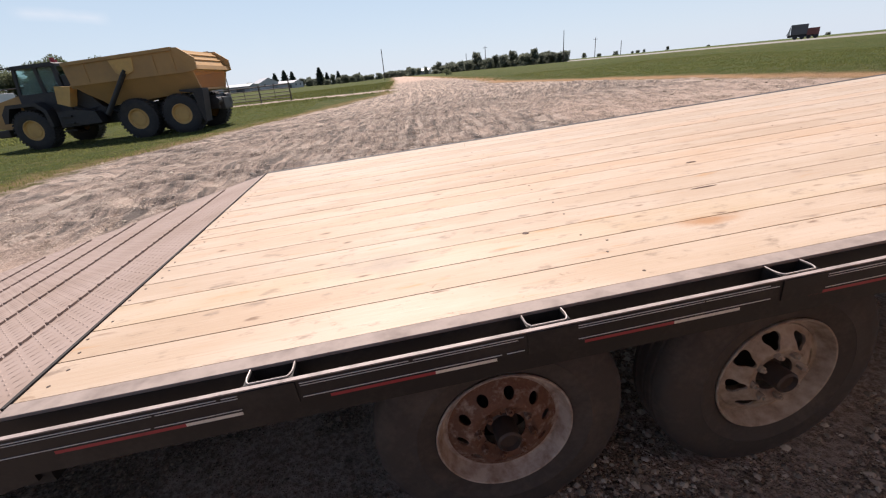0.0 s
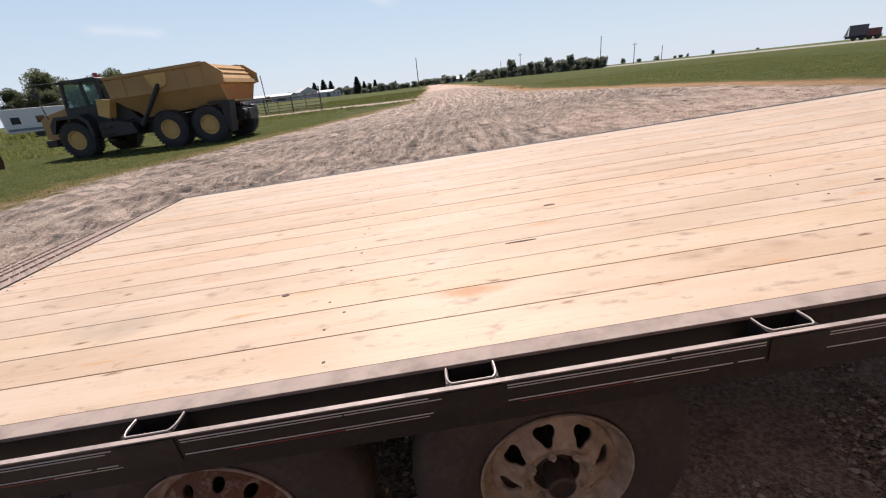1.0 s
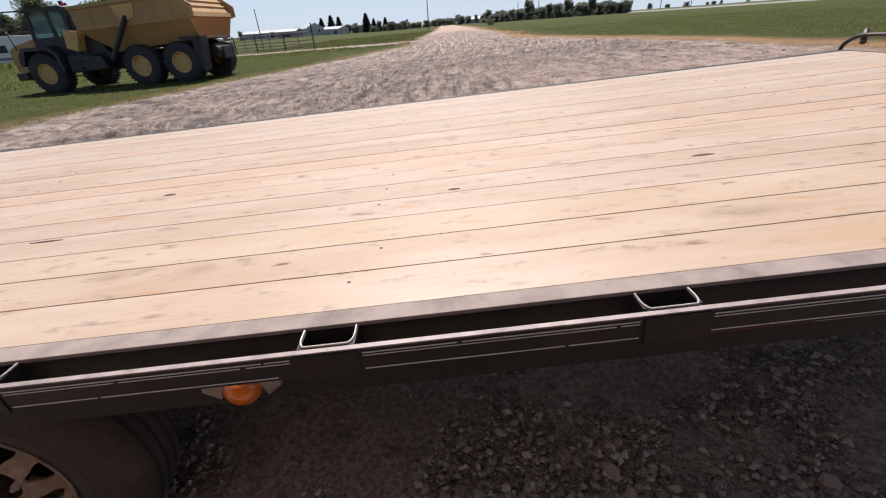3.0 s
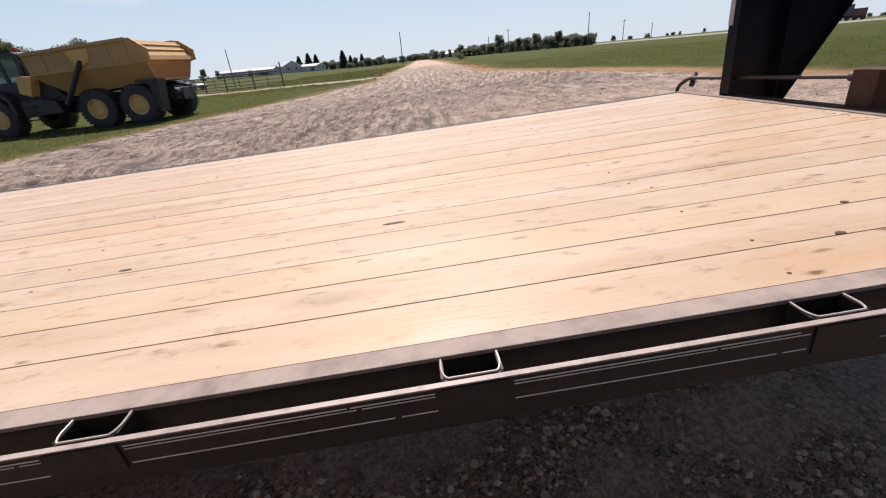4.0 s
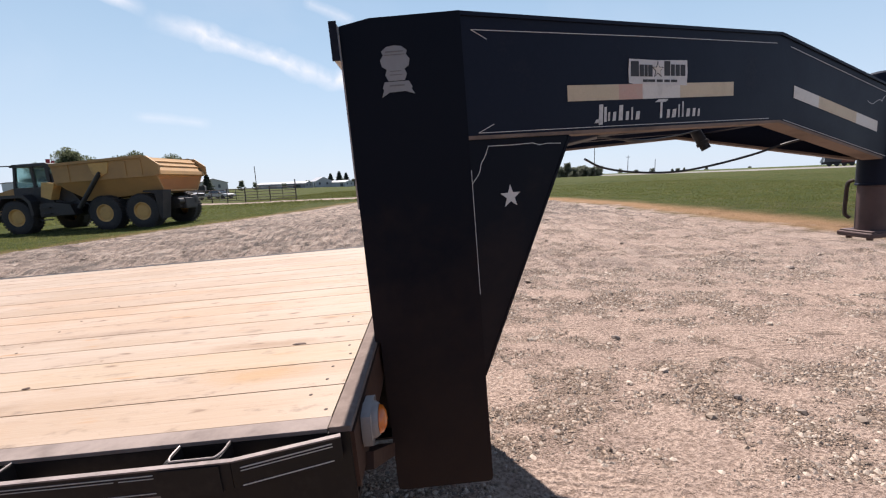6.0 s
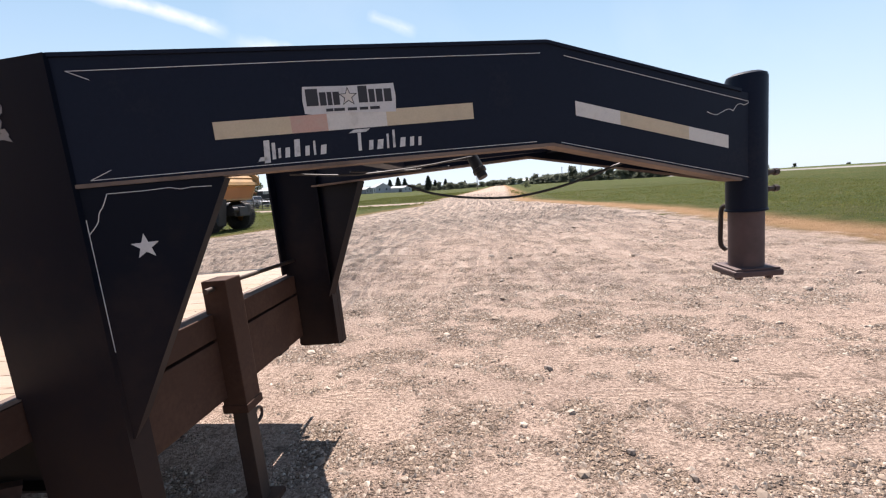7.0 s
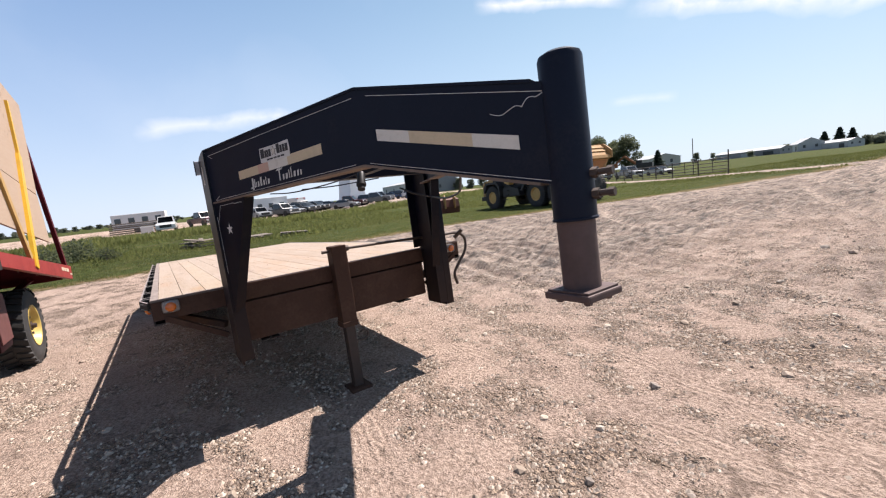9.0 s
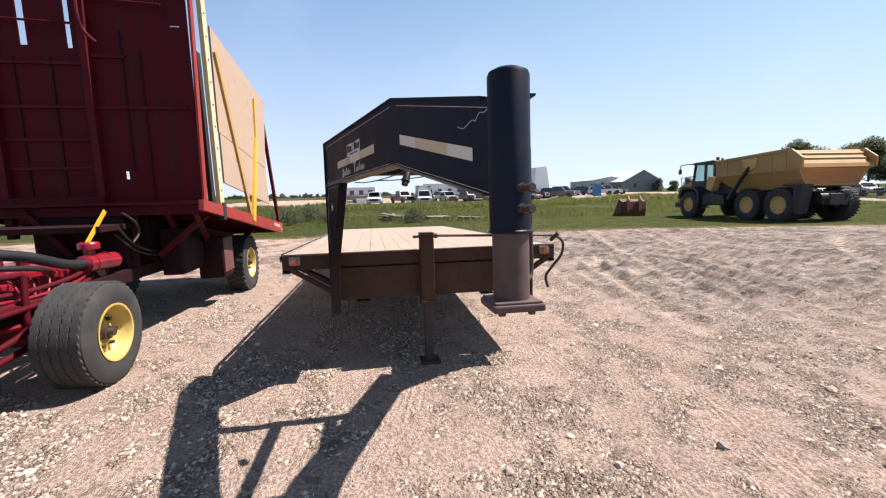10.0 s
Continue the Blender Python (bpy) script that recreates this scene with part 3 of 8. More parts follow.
def cyl(bm, p, q, r, r2=None, seg=20, caps=True):
    p, q = Vector(p), Vector(q)
    r2 = r if r2 is None else r2
    m = (q - p).to_track_quat('Z', 'Y').to_matrix().to_4x4()
    m.translation = (p + q) / 2
    bmesh.ops.create_cone(bm, cap_ends=caps, segments=seg, radius1=r, radius2=r2, depth=(q - p).length, matrix=m)
    return bm


def sweep(bm, pts, r, seg=8):
    """A round rod or cable through the points."""
    pts = [Vector(p) for p in pts]
    rings = []
    n = None
    for i, p in enumerate(pts):
        d = (pts[min(i + 1, len(pts) - 1)] - pts[max(i - 1, 0)]).normalized()
        if n is None:
            n = d.orthogonal().normalized()
        n = (n - d * n.dot(d)).normalized()
        b = d.cross(n)
        rings.append([bm.verts.new(p + (n * math.cos(a) + b * math.sin(a)) * r) for a in [2 * math.pi * k / seg for k in range(seg)]])
    for a, b in zip(rings, rings[1:]):
        for k in range(seg):
            bm.faces.new((a[k], a[(k + 1) % seg], b[(k + 1) % seg], b[k]))
    bm.faces.new(rings[0])
    bm.faces.new(rings[-1][::-1])
    return bm


def curve_pts(ctrl, n=24):
    """Catmull-Rom points through the control points."""
    c = [Vector(p) for p in ctrl]
    c = [2 * c[0] - c[1]] + c + [2 * c[-1] - c[-2]]
    out = []
    for i in range(1, len(c) - 2):
        for k in range(n):
            t = k / n
            a, b, d, e = c[i - 1], c[i], c[i + 1], c[i + 2]
            out.append(0.5 * ((2 * b) + (d - a) * t + (2 * a - 5 * b + 4 * d - e) * t * t + (3 * b - a - 3 * d + e) * t ** 3))
    return out + [c[-2]]


def prism(bm, pts, depth, m=None):
    """Extrudes a polygon, given in its own x-z plane, from y = 0 to y = depth."""
    n0 = len(bm.verts)
    a = [bm.verts.new((x, 0, z)) for x, z in pts]
    b = [bm.verts.new((x, depth, z)) for x, z in pts]
    bm.faces.new(a)
    bm.faces.new(b[::-1])
    for i in range(len(a)):
        j = (i + 1) % len(a)
        bm.faces.new((a[i], b[i], b[j], a[j]))
    if m is not None:
        for v in a + b:
            v.co = m @ v.co
    return bm


def lathe(bm, profile, m, seg=48, closed=True):
    """Turns a profile of (radius, height) about the local y axis."""
    rings = []
    for r, h in profile:
        rings.append([bm.verts.new(m @ Vector((r * math.cos(a), h, r * math.sin(a)))) for a in [2 * math.pi * k / seg for k in range(seg)]])
    last = len(rings) if closed else len(rings) - 1
    for i in range(last):
        a, b = rings[i], rings[(i + 1) % len(rings)]
        for k in range(seg):
            bm.faces.new((a[k], a[(k + 1) % seg], b[(k + 1) % seg], b[k]))
    return bm


def star_points(r1, r2, n=5, turn=math.pi / 2):
    return [((r1 if k % 2 == 0 else r2) * math.cos(turn + math.pi * k / n), (r1 if k % 2 == 0 else r2) * math.sin(turn + math.pi * k / n)) for k in range(2 * n)]


# ---- the lie of the land ----
def smoothstep(a, b, v):
    t = np.clip((v - a) / (b - a), 0, 1)
    return t * t * (3 - 2 * t)


def land(x, y):
    """Height of the ground without its ruts."""
    base = 0.0
    for k in (-4, -2, 0, 2, 4):
        base = base + np.interp(np.asarray(x, float) + k, [-3000, -200, -60, -28, -15, 0, 15, 40, 200, 3000], [0.5, 0.5, 0.25, -0.35, -0.28, 0.04, 0.36, 0.6, 0.9, 0.9]) / 5
    return base + 0.35 * smoothstep(22, 45, np.asarray(y, float))


def land_z(x, y):
    return float(land(x, y))


LEFT_Y, LEFT_X = [-60, -12, -4, 0, 8, 12, 17, 21, 26, 30, 33.6, 57, 99, 217, 900], [-14, -10.5, -8.6, -8.0, -6.7, -6.5, -4.8, -3.4, -1.2, 0.6, 2.7, 4.0, 6.3, 11.0, 38]
RIGHT_Y, RIGHT_X = [-60, 0, 10, 17, 24, 32, 51, 99, 217, 900], [14.6, 14.6, 14.5, 14.3, 13.0, 9.9, 10.6, 13.0, 18.0, 46]
LANE = [(4, 37.5), (-4.5, 40.6), (-13, 43.0), (-22, 49.0), (-32, 57.0), (-60, 66.0)]
HIGHWAY = [(52, 520), (76, 260), (94, 160), (112, 102), (135, 45), (170, -40), (250, -210)]


def band(x, y, line, half):
    d = np.full(np.shape(x), 1e9)
    for (ax, ay), (bx, by) in zip(line, line[1:]):
        t = np.clip(((x - ax) * (bx - ax) + (y - ay) * (by - ay)) / ((bx - ax) ** 2 + (by - ay) ** 2), 0, 1)
        d = np.minimum(d, np.hypot(x - ax - t * (bx - ax), y - ay - t * (by - ay)))
    return half - d


def gravel_at(x, y):
    main = np.minimum(x - np.interp(y, LEFT_Y, LEFT_X), np.interp(y, RIGHT_Y, RIGHT_X) - x)
    main = np.minimum(main, y + 40)
    lot = np.minimum(np.minimum(-50.0 - x, 75 - y), np.minimum(y + 30, x + 120))
    return np.maximum(np.maximum(main, band(x, y, LANE, 1.3)), lot)


rng = np.random.default_rng(7)
LATTICE = rng.random((256, 256))


def vnoise(x, y):
    xi, yi = np.floor(x).astype(int), np.floor(y).astype(int)
    fx, fy = x - xi, y - yi
    fx, fy = fx * fx * (3 - 2 * fx), fy * fy * (3 - 2 * fy)
    a, b = LATTICE[xi % 256, yi % 256], LATTICE[(xi + 1) % 256, yi % 256]
    c, d = LATTICE[xi % 256, (yi + 1) % 256], LATTICE[(xi + 1) % 256, (yi + 1) % 256]
    return (a * (1 - fx) + b * fx) * (1 - fy) + (c * (1 - fx) + d * fx) * fy - 0.5


def fbm(x, y, f, octs=4):
    return sum(vnoise(x * f * 2 ** k + 17 * k, y * f * 2 ** k + 31 * k) / 2 ** k for k in range(octs))


# wheel tracks that vehicles pressed as they turned in from the road
TRACKS = [((6.5, 60), (5, 26), (-2, 9)), ((7, 60), (6.5, 28), (2, 6.5)), ((7.5, 60), (8, 26), (11, 4)), ((7, 60), (7, 24), (7.5, 3.2)), ((6, 60), (3.5, 24), (-5.5, 4)),
          ((8, 60), (9.5, 24), (13, 2)), ((-6, 12), (3, 13), (12, 10)), ((-6, 6), (3, 8.5), (13, 15)), ((-6.5, -4), (-1, 5), (4, 22)), ((14, 3), (9, 11), (2, 17)), ((-5.5, 9.5), (2, 10.5), (10, 19)), ((13, -3), (10.5, 6), (9, 20)),
          ((-6, 14.5), (0, 14), (8, 26)), ((-5, 17.5), (2, 15), (12, 13)), ((-4, 12), (1, 18), (7, 34)), ((13, 22), (8, 17), (-3, 8)), ((4, 6), (5, 18), (6.5, 40)), ((12.5, 12), (9, 20), (7.5, 36)), ((5.5, 5.5), (0, 6.5), (-4, 15)), ((7.5, 5), (1, 9), (1, 22)), ((4, 5), (-2, 6), (-6.5, 7.5)), ((8, 6), (3, 7), (-5, 13))]


def trail(x, y):
    """How far a point lies from the nearest single wheel trail along the trailer's front."""
    lines = (2.25 + 0.02 * np.sin(x), 2.95 - 0.30 * (x - 8.0) * (1 - 0.08 * (x - 8.0)), 1.02 - 0.23 * (x - 7.3))
    return np.minimum.reduce([np.abs(y - q) + 0.6 * smoothstep(1.5, 3.5, np.abs(x - 8.4)) for q in lines])


def front(x, y):
    """1 on the packed, flatter gravel before the trailer's neck."""
    return smoothstep(4.5, 7.0, x) * (1 - smoothstep(9, 17, y))


def stones_at(x, y):
    """0 on bare packed dirt, 1 where loose stones lie thick."""
    s = 0.34 + 0.9 * fbm(x * 0.8 + 3.0, y * 1.3, 1.25, 4) + 1.5 * fbm(x + 11.0, y * 1.4, 3.1, 4) + 1.1 * fbm(x + 4.0, y * 1.3, 8.0, 3) + 0.10 * smoothstep(7.5, 9.0, x) * (1 - smoothstep(2.0, 3.5, y))
    return np.clip(s * (1 - 0.75 * np.exp(-(trail(x, y) / 0.14) ** 4)), 0, 1)


track_rng = random.Random(12)
for _ in range(20):
    TRACKS.append(((6.5 + track_rng.uniform(-1.2, 1.6), 55), (track_rng.uniform(-1, 10), track_rng.uniform(14, 28)), (track_rng.uniform(-6, 13), track_rng.uniform(5, 11))))


TRACKS += [((-7.5, 12), (2, 13), (12, 20)), ((-6.8, 9), (3, 11), (12.6, 13)), ((-5.5, 16), (0, 15), (10, 26)), ((-7, 7.5), (4, 9.5), (12.5, 9)), ((5, 50), (0, 22), (-7, 4)), ((4.5, 45), (-1, 20), (-6.5, 2)), ((-6, 13.5), (4, 17), (12, 17)), ((-3, 21), (3, 17), (12, 11.5))]
TRACKS += [((13, 4.2), (8, 5.0), (-4, 10)), ((13, 7.0), (7, 6.2), (-6, 13)), ((12.5, 10.0), (6, 7.0), (0, 16)), ((12.8, 5.5), (9.5, 8), (5, 22)), ((12.6, 3.6), (9.5, 4.2), (2.5, 6.2))]


def sweeps(x, y):
    """Across-coordinates of two sets of wheel sweeps, the run of the second, and which one rules."""
    fan = (x - 7) / np.clip(60 - y, 8, 80) * 38
    turn, away = np.arctan2(y - 30, x + 12) * 24, np.hypot(x + 12, y - 30)
    return fan, away, turn, smoothstep(-0.12, 0.12, fbm(x, y, 0.16, 2))


def relief(x, y):
    """Ruts, ridges and loose heaps in the gravel."""
    calm = 1 - 0.85 * front(x, y)
    z = 0.020 * fbm(x, y, 0.45, 3) + 0.012 * fbm(x, y, 2.3, 3) * (1 - 0.5 * smoothstep(5, 9, y)) * (0.5 + 0.5 * calm)
    u, v = 0.94 * x + 0.34 * y, -0.34 * x + 0.94 * y
    z = z + 0.014 * fbm(u * 0.45, v * 2.6, 0.8, 3)
    u, v = 0.80 * x - 0.60 * y, 0.60 * x + 0.80 * y
    z = z + 0.018 * fbm(u * 0.4, v * 2.4, 0.7, 3) * smoothstep(4, 10, y) * calm
    clods = (0.55 + 0.6 * stones_at(x, y)) * (1 - 0.3 * smoothstep(8.5, 16, np.hypot(x - 7, y - 2)) - 0.7 * smoothstep(22, 34, np.hypot(x - 7, y - 2)))
    # churned heaps behind the trailer
    yard = smoothstep(3.8, 6.5, y) * (1 - smoothstep(24, 40, y))
    fan, away, turn, pick = sweeps(x, y)
    ridges = pick * (0.26 - np.abs(fbm(fan * 1.9, y * 0.34 + 7, 1.0, 3))) + (1 - pick) * (0.26 - np.abs(fbm(away * 1.9, turn * 0.34 + 3, 1.0, 3)))
    z = z + yard * calm * (0.070 * ridges + 0.012 * (0.25 - np.abs(fbm(x * 0.9 + 9, y * 1.2 + 4, 2.6, 2))))
    z = z + (0.012 * fbm(x, y, 4.3, 2) + 0.013 * fbm(x + 5, y, 8.7, 2)) * clods
    near = np.hypot(x - 6, y - 10) < 60
    xx, yy = x[near], y[near]
    cut, worn = np.zeros(xx.shape), np.zeros(x.shape)
    for k, (p, q, r) in enumerate(TRACKS):
        ts = np.linspace(0, 1, 20)
        cxs = (1 - ts) ** 2 * p[0] + 2 * ts * (1 - ts) * q[0] + ts ** 2 * r[0]
        cys = (1 - ts) ** 2 * p[1] + 2 * ts * (1 - ts) * q[1] + ts ** 2 * r[1]
        near_it = np.flatnonzero((xx > cxs.min() - 1.6) & (xx < cxs.max() + 1.6) & (yy > cys.min() - 1.6) & (yy < cys.max() + 1.6))
        px, py = xx[near_it], yy[near_it]
        best, side, along = np.full(px.shape, 1e9), np.zeros(px.shape), np.zeros(px.shape)
        s = 0.0
        for i in range(19):
            dx, dy = cxs[i + 1] - cxs[i], cys[i + 1] - cys[i]
            L = math.hypot(dx, dy)
            t = np.clip(((px - cxs[i]) * dx + (py - cys[i]) * dy) / L ** 2, 0, 1)
            ox, oy = px - cxs[i] - t * dx, py - cys[i] - t * dy
            d = np.hypot(ox, oy)
            up = d < best
            best = np.where(up, d, best)
            side = np.where(up, np.sign(dx * oy - dy * ox) * d, side)
            along = np.where(up, s + t * L, along)
            s += L
        for off in (-0.95, 0.95):
            w = np.abs(side - off)
            deep = 0.052 if k % 3 else 0.075
            mark = -deep * np.exp(-(w / 0.15) ** 4) * (0.75 + 0.5 * np.sin(along * 30 + w * 25)) + deep * 0.9 * np.exp(-((w - 0.25) / 0.09) ** 2)
            cut[near_it] = cut[near_it] * (1 - np.exp(-(w / 0.30) ** 4)) + mark
    cut = np.clip(cut, -0.11, 0.12)
    cut = cut * (0.25 + 0.75 * smoothstep(3.0, 5.5, yy)) * (1 - 0.65 * front(xx, yy))
    z[near] += cut
    worn[near] = cut
    # third: groove darkening for the ground colour, standing for clod shadow
    return z, worn, yard * calm * np.clip((0.13 - ridges) * 6, -0.7, 1)


def axis_lines(lo, hi, step, out_lo, out_hi, grow=1.07):
    mid = list(np.arange(lo, hi + 1e-6, step))
    a, s, left = lo, step, []
    while a > out_lo:
        s *= grow
        a -= s
        left.append(a)
    b, s, right = hi, step, []
    while b < out_hi:
        s *= grow
        b += s
        right.append(b)
    return np.array(left[::-1] + mid + right)


def grid_mesh(name, X, Y, Z):
    ny, nx = X.shape
    me = bpy.data.meshes.new(name)
    co = np.stack([X, Y, Z], -1).reshape(-1, 3)
    i = np.arange(ny * nx).reshape(ny, nx)
    f = np.stack([i[:-1, :-1], i[:-1, 1:], i[1:, 1:], i[1:, :-1]], -1).reshape(-1, 4)
    me.from_pydata(co.tolist(), [], f.tolist())
    me.polygons.foreach_set("use_smooth", [True] * len(me.polygons))
    return me


gx = np.concatenate([axis_lines(-4.0, 1.5, 0.085, -3000, 1.4, 1.06), axis_lines(1.55, 13.0, 0.05, 1.6, 3000, 1.06)])
gy = np.concatenate([axis_lines(-3.0, 8.0, 0.05, -3000, 7.9, 1.06), axis_lines(8.07, 34.0, 0.09, 8.1, 3000, 1.06)])
GX, GY = np.meshgrid(gx, gy)
GRAV = gravel_at(GX, GY)
fade = smoothstep(-0.5, 1.0, GRAV) * (1 - smoothstep(60, 130, np.hypot(GX, GY)))
flat = 1 - 0.75 * np.exp(-((np.clip(np.abs(GX - 3.2) - 3.0, 0, 9)) ** 2 + np.clip(np.abs(GY - 1.0) - 1.3, 0, 9) ** 2) / 0.8)
RELIEF, WORN_IN, STREAK = relief(GX, GY)
GZ = land(GX, GY) + RELIEF * fade * flat + (1 - smoothstep(-0.5, 1.0, GRAV)) * 0.05 * fbm(GX, GY, 0.6, 3)
ground_mesh = grid_mesh("ground", GX, GY, GZ)
FAN, AWAY, TURN, PICK = sweeps(GX, GY)
for key, val in (("gravel", GRAV), ("fan", FAN), ("away", AWAY), ("turn", TURN), ("pick", PICK), ("yard", smoothstep(3.2, 5.2, GY) * (1 - smoothstep(45, 80, GY)) * (1 - 0.6 * front(GX, GY))), ("lug", np.minimum(trail(GX, GY), 0.6)), ("ridge", np.clip(WORN_IN / 0.045, -1, 1) * smoothstep(3.0, 5.5, GY) * (0.55 + 0.9 * np.clip(fbm(GX, GY, 0.9, 3) + 0.5, 0, 1)) * (1 - 0.7 * front(GX, GY)) + 0.45 * STREAK), ("stony", np.clip(stones_at(GX, GY) * (1 - 0.8 * smoothstep(3.5, 6.5, GY) * (1 - 0.6 * front(GX, GY))) + (4 * WORN_IN - 0.02) * smoothstep(3.2, 6, GY), 0, 1)), ("dry", 1.1 * np.exp(-((GX - np.interp(GY, RIGHT_Y, RIGHT_X) - 0.7) / 0.95) ** 2) + 0.45 * np.exp(-((np.interp(GY, LEFT_Y, LEFT_X) - GX - 0.5) / 0.9) ** 2))):
    a = ground_mesh.attributes.new(key, 'FLOAT', 'POINT')
    a.data.foreach_set("value", np.clip(val, -90, 90).astype(np.float32).ravel())
ground_mesh.materials.append(ground_material())
ground = tagged(new("ground", ground_mesh), "rutted pale gravel yard running into rough green grass", "ground", kind="structure")


def surface_z(x, y):
    """Height of the finished ground, ruts and all."""
    i = int(np.clip(np.searchsorted(gx, x) - 1, 0, len(gx) - 2))
    j = int(np.clip(np.searchsorted(gy, y) - 1, 0, len(gy) - 2))
    fx, fy = (x - gx[i]) / (gx[i + 1] - gx[i]), (y - gy[j]) / (gy[j + 1] - gy[j])
    return float((GZ[j, i] * (1 - fx) + GZ[j, i + 1] * fx) * (1 - fy) + (GZ[j + 1, i] * (1 - fx) + GZ[j + 1, i + 1] * fx) * fy)


# ---- highway on its low bank beyond the pasture ----
road_xy = [Vector((x, y, 0)) for x, y in HIGHWAY]
vs, fs = [], []
for i, q in enumerate(road_xy):
    along = (road_xy[min(i + 1, len(road_xy) - 1)] - road_xy[max(i - 1, 0)]).normalized()
    out = Vector((-along.y, along.x, 0))
    for off, up in ((-7.5, -0.1), (-5.0, 0.34), (5.0, 0.34), (9.0, 0.0), (30.0, 0.85), (70.0, -0.4)):
        w = q + out * off
        vs.append((w.x, w.y, land_z(w.x, w.y) + up))
for name, label, cols, mat in (("road", "pale worn asphalt highway with gravel shoulders", ((0, 1), (1, 2)), surface("pale_old_asphalt", (0.19, 0.182, 0.170), 0.9, dirt=(0.15, 0.142, 0.13), dirt_amount=0.3, scale=0.2, grain=3, bump=0)), ("field", "dark green crop rising beyond the highway", ((2, 3), (3, 4), (4, 5)), surface("crop_green", (0.058, 0.074, 0.024), 0.95, spec=0.1, dirt=(0.085, 0.086, 0.036), dirt_amount=0.4, scale=0.15, grain=2, bump=0))):
    me = bpy.data.meshes.new(name)
    me.from_pydata(vs, [], [(6 * i + a, 6 * i + b_, 6 * i + 6 + b_, 6 * i + 6 + a) for i in range(len(road_xy) - 1) for a, b_ in cols])
    me.materials.append(mat)
    tagged(new(name, me), label, "road", kind="structure")


# ---- gooseneck flat-deck trailer (its own frame lies along the deck) ----
DECK = 0.86
X0, X1, WIDTH, MID = 0.434, 6.49, 2.44, 1.22
trailer = thing("gooseneck_trailer", TILT, "black gooseneck flat-deck trailer with fresh pine deck boards", "trailer")


def ground_under(x, y):
    """Ground height in the trailer's frame."""
    z = 0.0
    for _ in range(4):
        w = TILT @ Vector((x, y, z))
        z += surface_z(w.x, w.y) - w.z
    return z


# side rails: channel, bare worn top, rub rail
for side in (0, 1):
    f = (lambda y: y) if side == 0 else (lambda y: WIDTH - y)

    def ybox(bm, x0, x1, ya, yb, z0, z1, bevel=0.0):
        a, b = sorted((f(ya), f(yb)))
        return box(bm, x0, x1, a, b, z0, z1, bevel)
    b = bmesh.new()
    ybox(b, X0, X1 + 0.04, 0.0, 0.008, 0.70, DECK - 0.009)
    ybox(b, X0, X1 + 0.04, 0.008, 0.06, 0.70, 0.708)
    part("side_rail", b, BLACK, trailer)
    b = bmesh.new()
    ybox(b, X0, X1 - 0.002, 0.0, 0.044, DECK - 0.008, DECK + 0.001, 0.002)
    part("rail_top", b, BLACK if side else WORN, trailer, "black painted rail top" if side else "scuffed bare-steel rail top")
    # the dovetail's sides slope down to the rear
    b = bmesh.new()
    prism(b, [(X0, DECK - 0.002), (X0, 0.68), (-2.4, 0.17), (-2.4, 0.285)], 0.012, pose(0, f(0.0) - (0.012 if side else 0), 0))
    part("dovetail_side", b, BLACK, trailer)

POCKETS = [0.94, 1.543, 2.153, 2.771, 3.393, 3.986, 4.586, 5.189, 5.801, 6.207]
PW = 0.10
b = bmesh.new()
rub = [(X0, -0.056), (6.33, -0.056), (6.515, -0.012)]
for (ax, ay), (bx, by) in zip(rub, rub[1:]):
    beam(b, (ax, ay, 0.826), (bx, by, 0.826), 0.010, 0.050)
rub_rail = part("rub_rail", b, BLACK, trailer, "black rub rail with pinstripes")
b = bmesh.new()
for (ax, ay), (bx, by) in zip(rub, rub[1:]):
    beam(b, (ax, ay, 0.8520), (bx, by, 0.8520), 0.0104, 0.0030)
part("worn_edge", b, LINE, rub_rail, "scuffed bright upper edge")


def pocket_mesh():
    bm = bmesh.new()
    for x in (0.003, PW - 0.003):
        box(bm, x - 0.003, x + 0.003, -0.050, 0.0, 0.790, DECK - 0.006)
    box(bm, 0.0, PW, -0.050, -0.044, 0.790, DECK - 0.006)
    box(bm, 0.0, PW, -0.044, -0.001, 0.790, 0.794)
    return bm


def rim_mesh():
    bm = bmesh.new()
    sweep(bm, curve_pts([(0.003, 0.0, 0), (0.003, -0.030, 0), (0.010, -0.046, 0), (0.022, -0.0475, 0), (PW - 0.022, -0.0475, 0), (PW - 0.010, -0.046, 0), (PW - 0.003, -0.030, 0), (PW - 0.003, 0.0, 0)], 4), 0.0018, 6)
    return bm


first = part("stake_pocket", pocket_mesh(), BLACK, trailer)
rim = part("rim", rim_mesh(), EDGE, first, "scuffed bright pocket rim", smooth=True)
rim.location.z = DECK - 0.004
first.location.x = POCKETS[0]
for x in POCKETS[1:]:
    o = new("stake_pocket", first.data)
    o.parent, o.location = trailer, (x, 0, 0)
    r = new("rim", rim.data)
    r.parent, r.location = o, rim.location
    tagged(r, rim["label"])
# plates that cover the rub rail at each pocket
for x in POCKETS:
    b = bmesh.new()
    box(b, x - 0.004, x + PW + 0.004, -0.0640, -0.0612, 0.796, 0.849)
    part("pocket_cover", b, BLACK, trailer)

# pinstripes between the pockets, and reflective tape along the lower edge
stops = [X0 - 0.1] + POCKETS
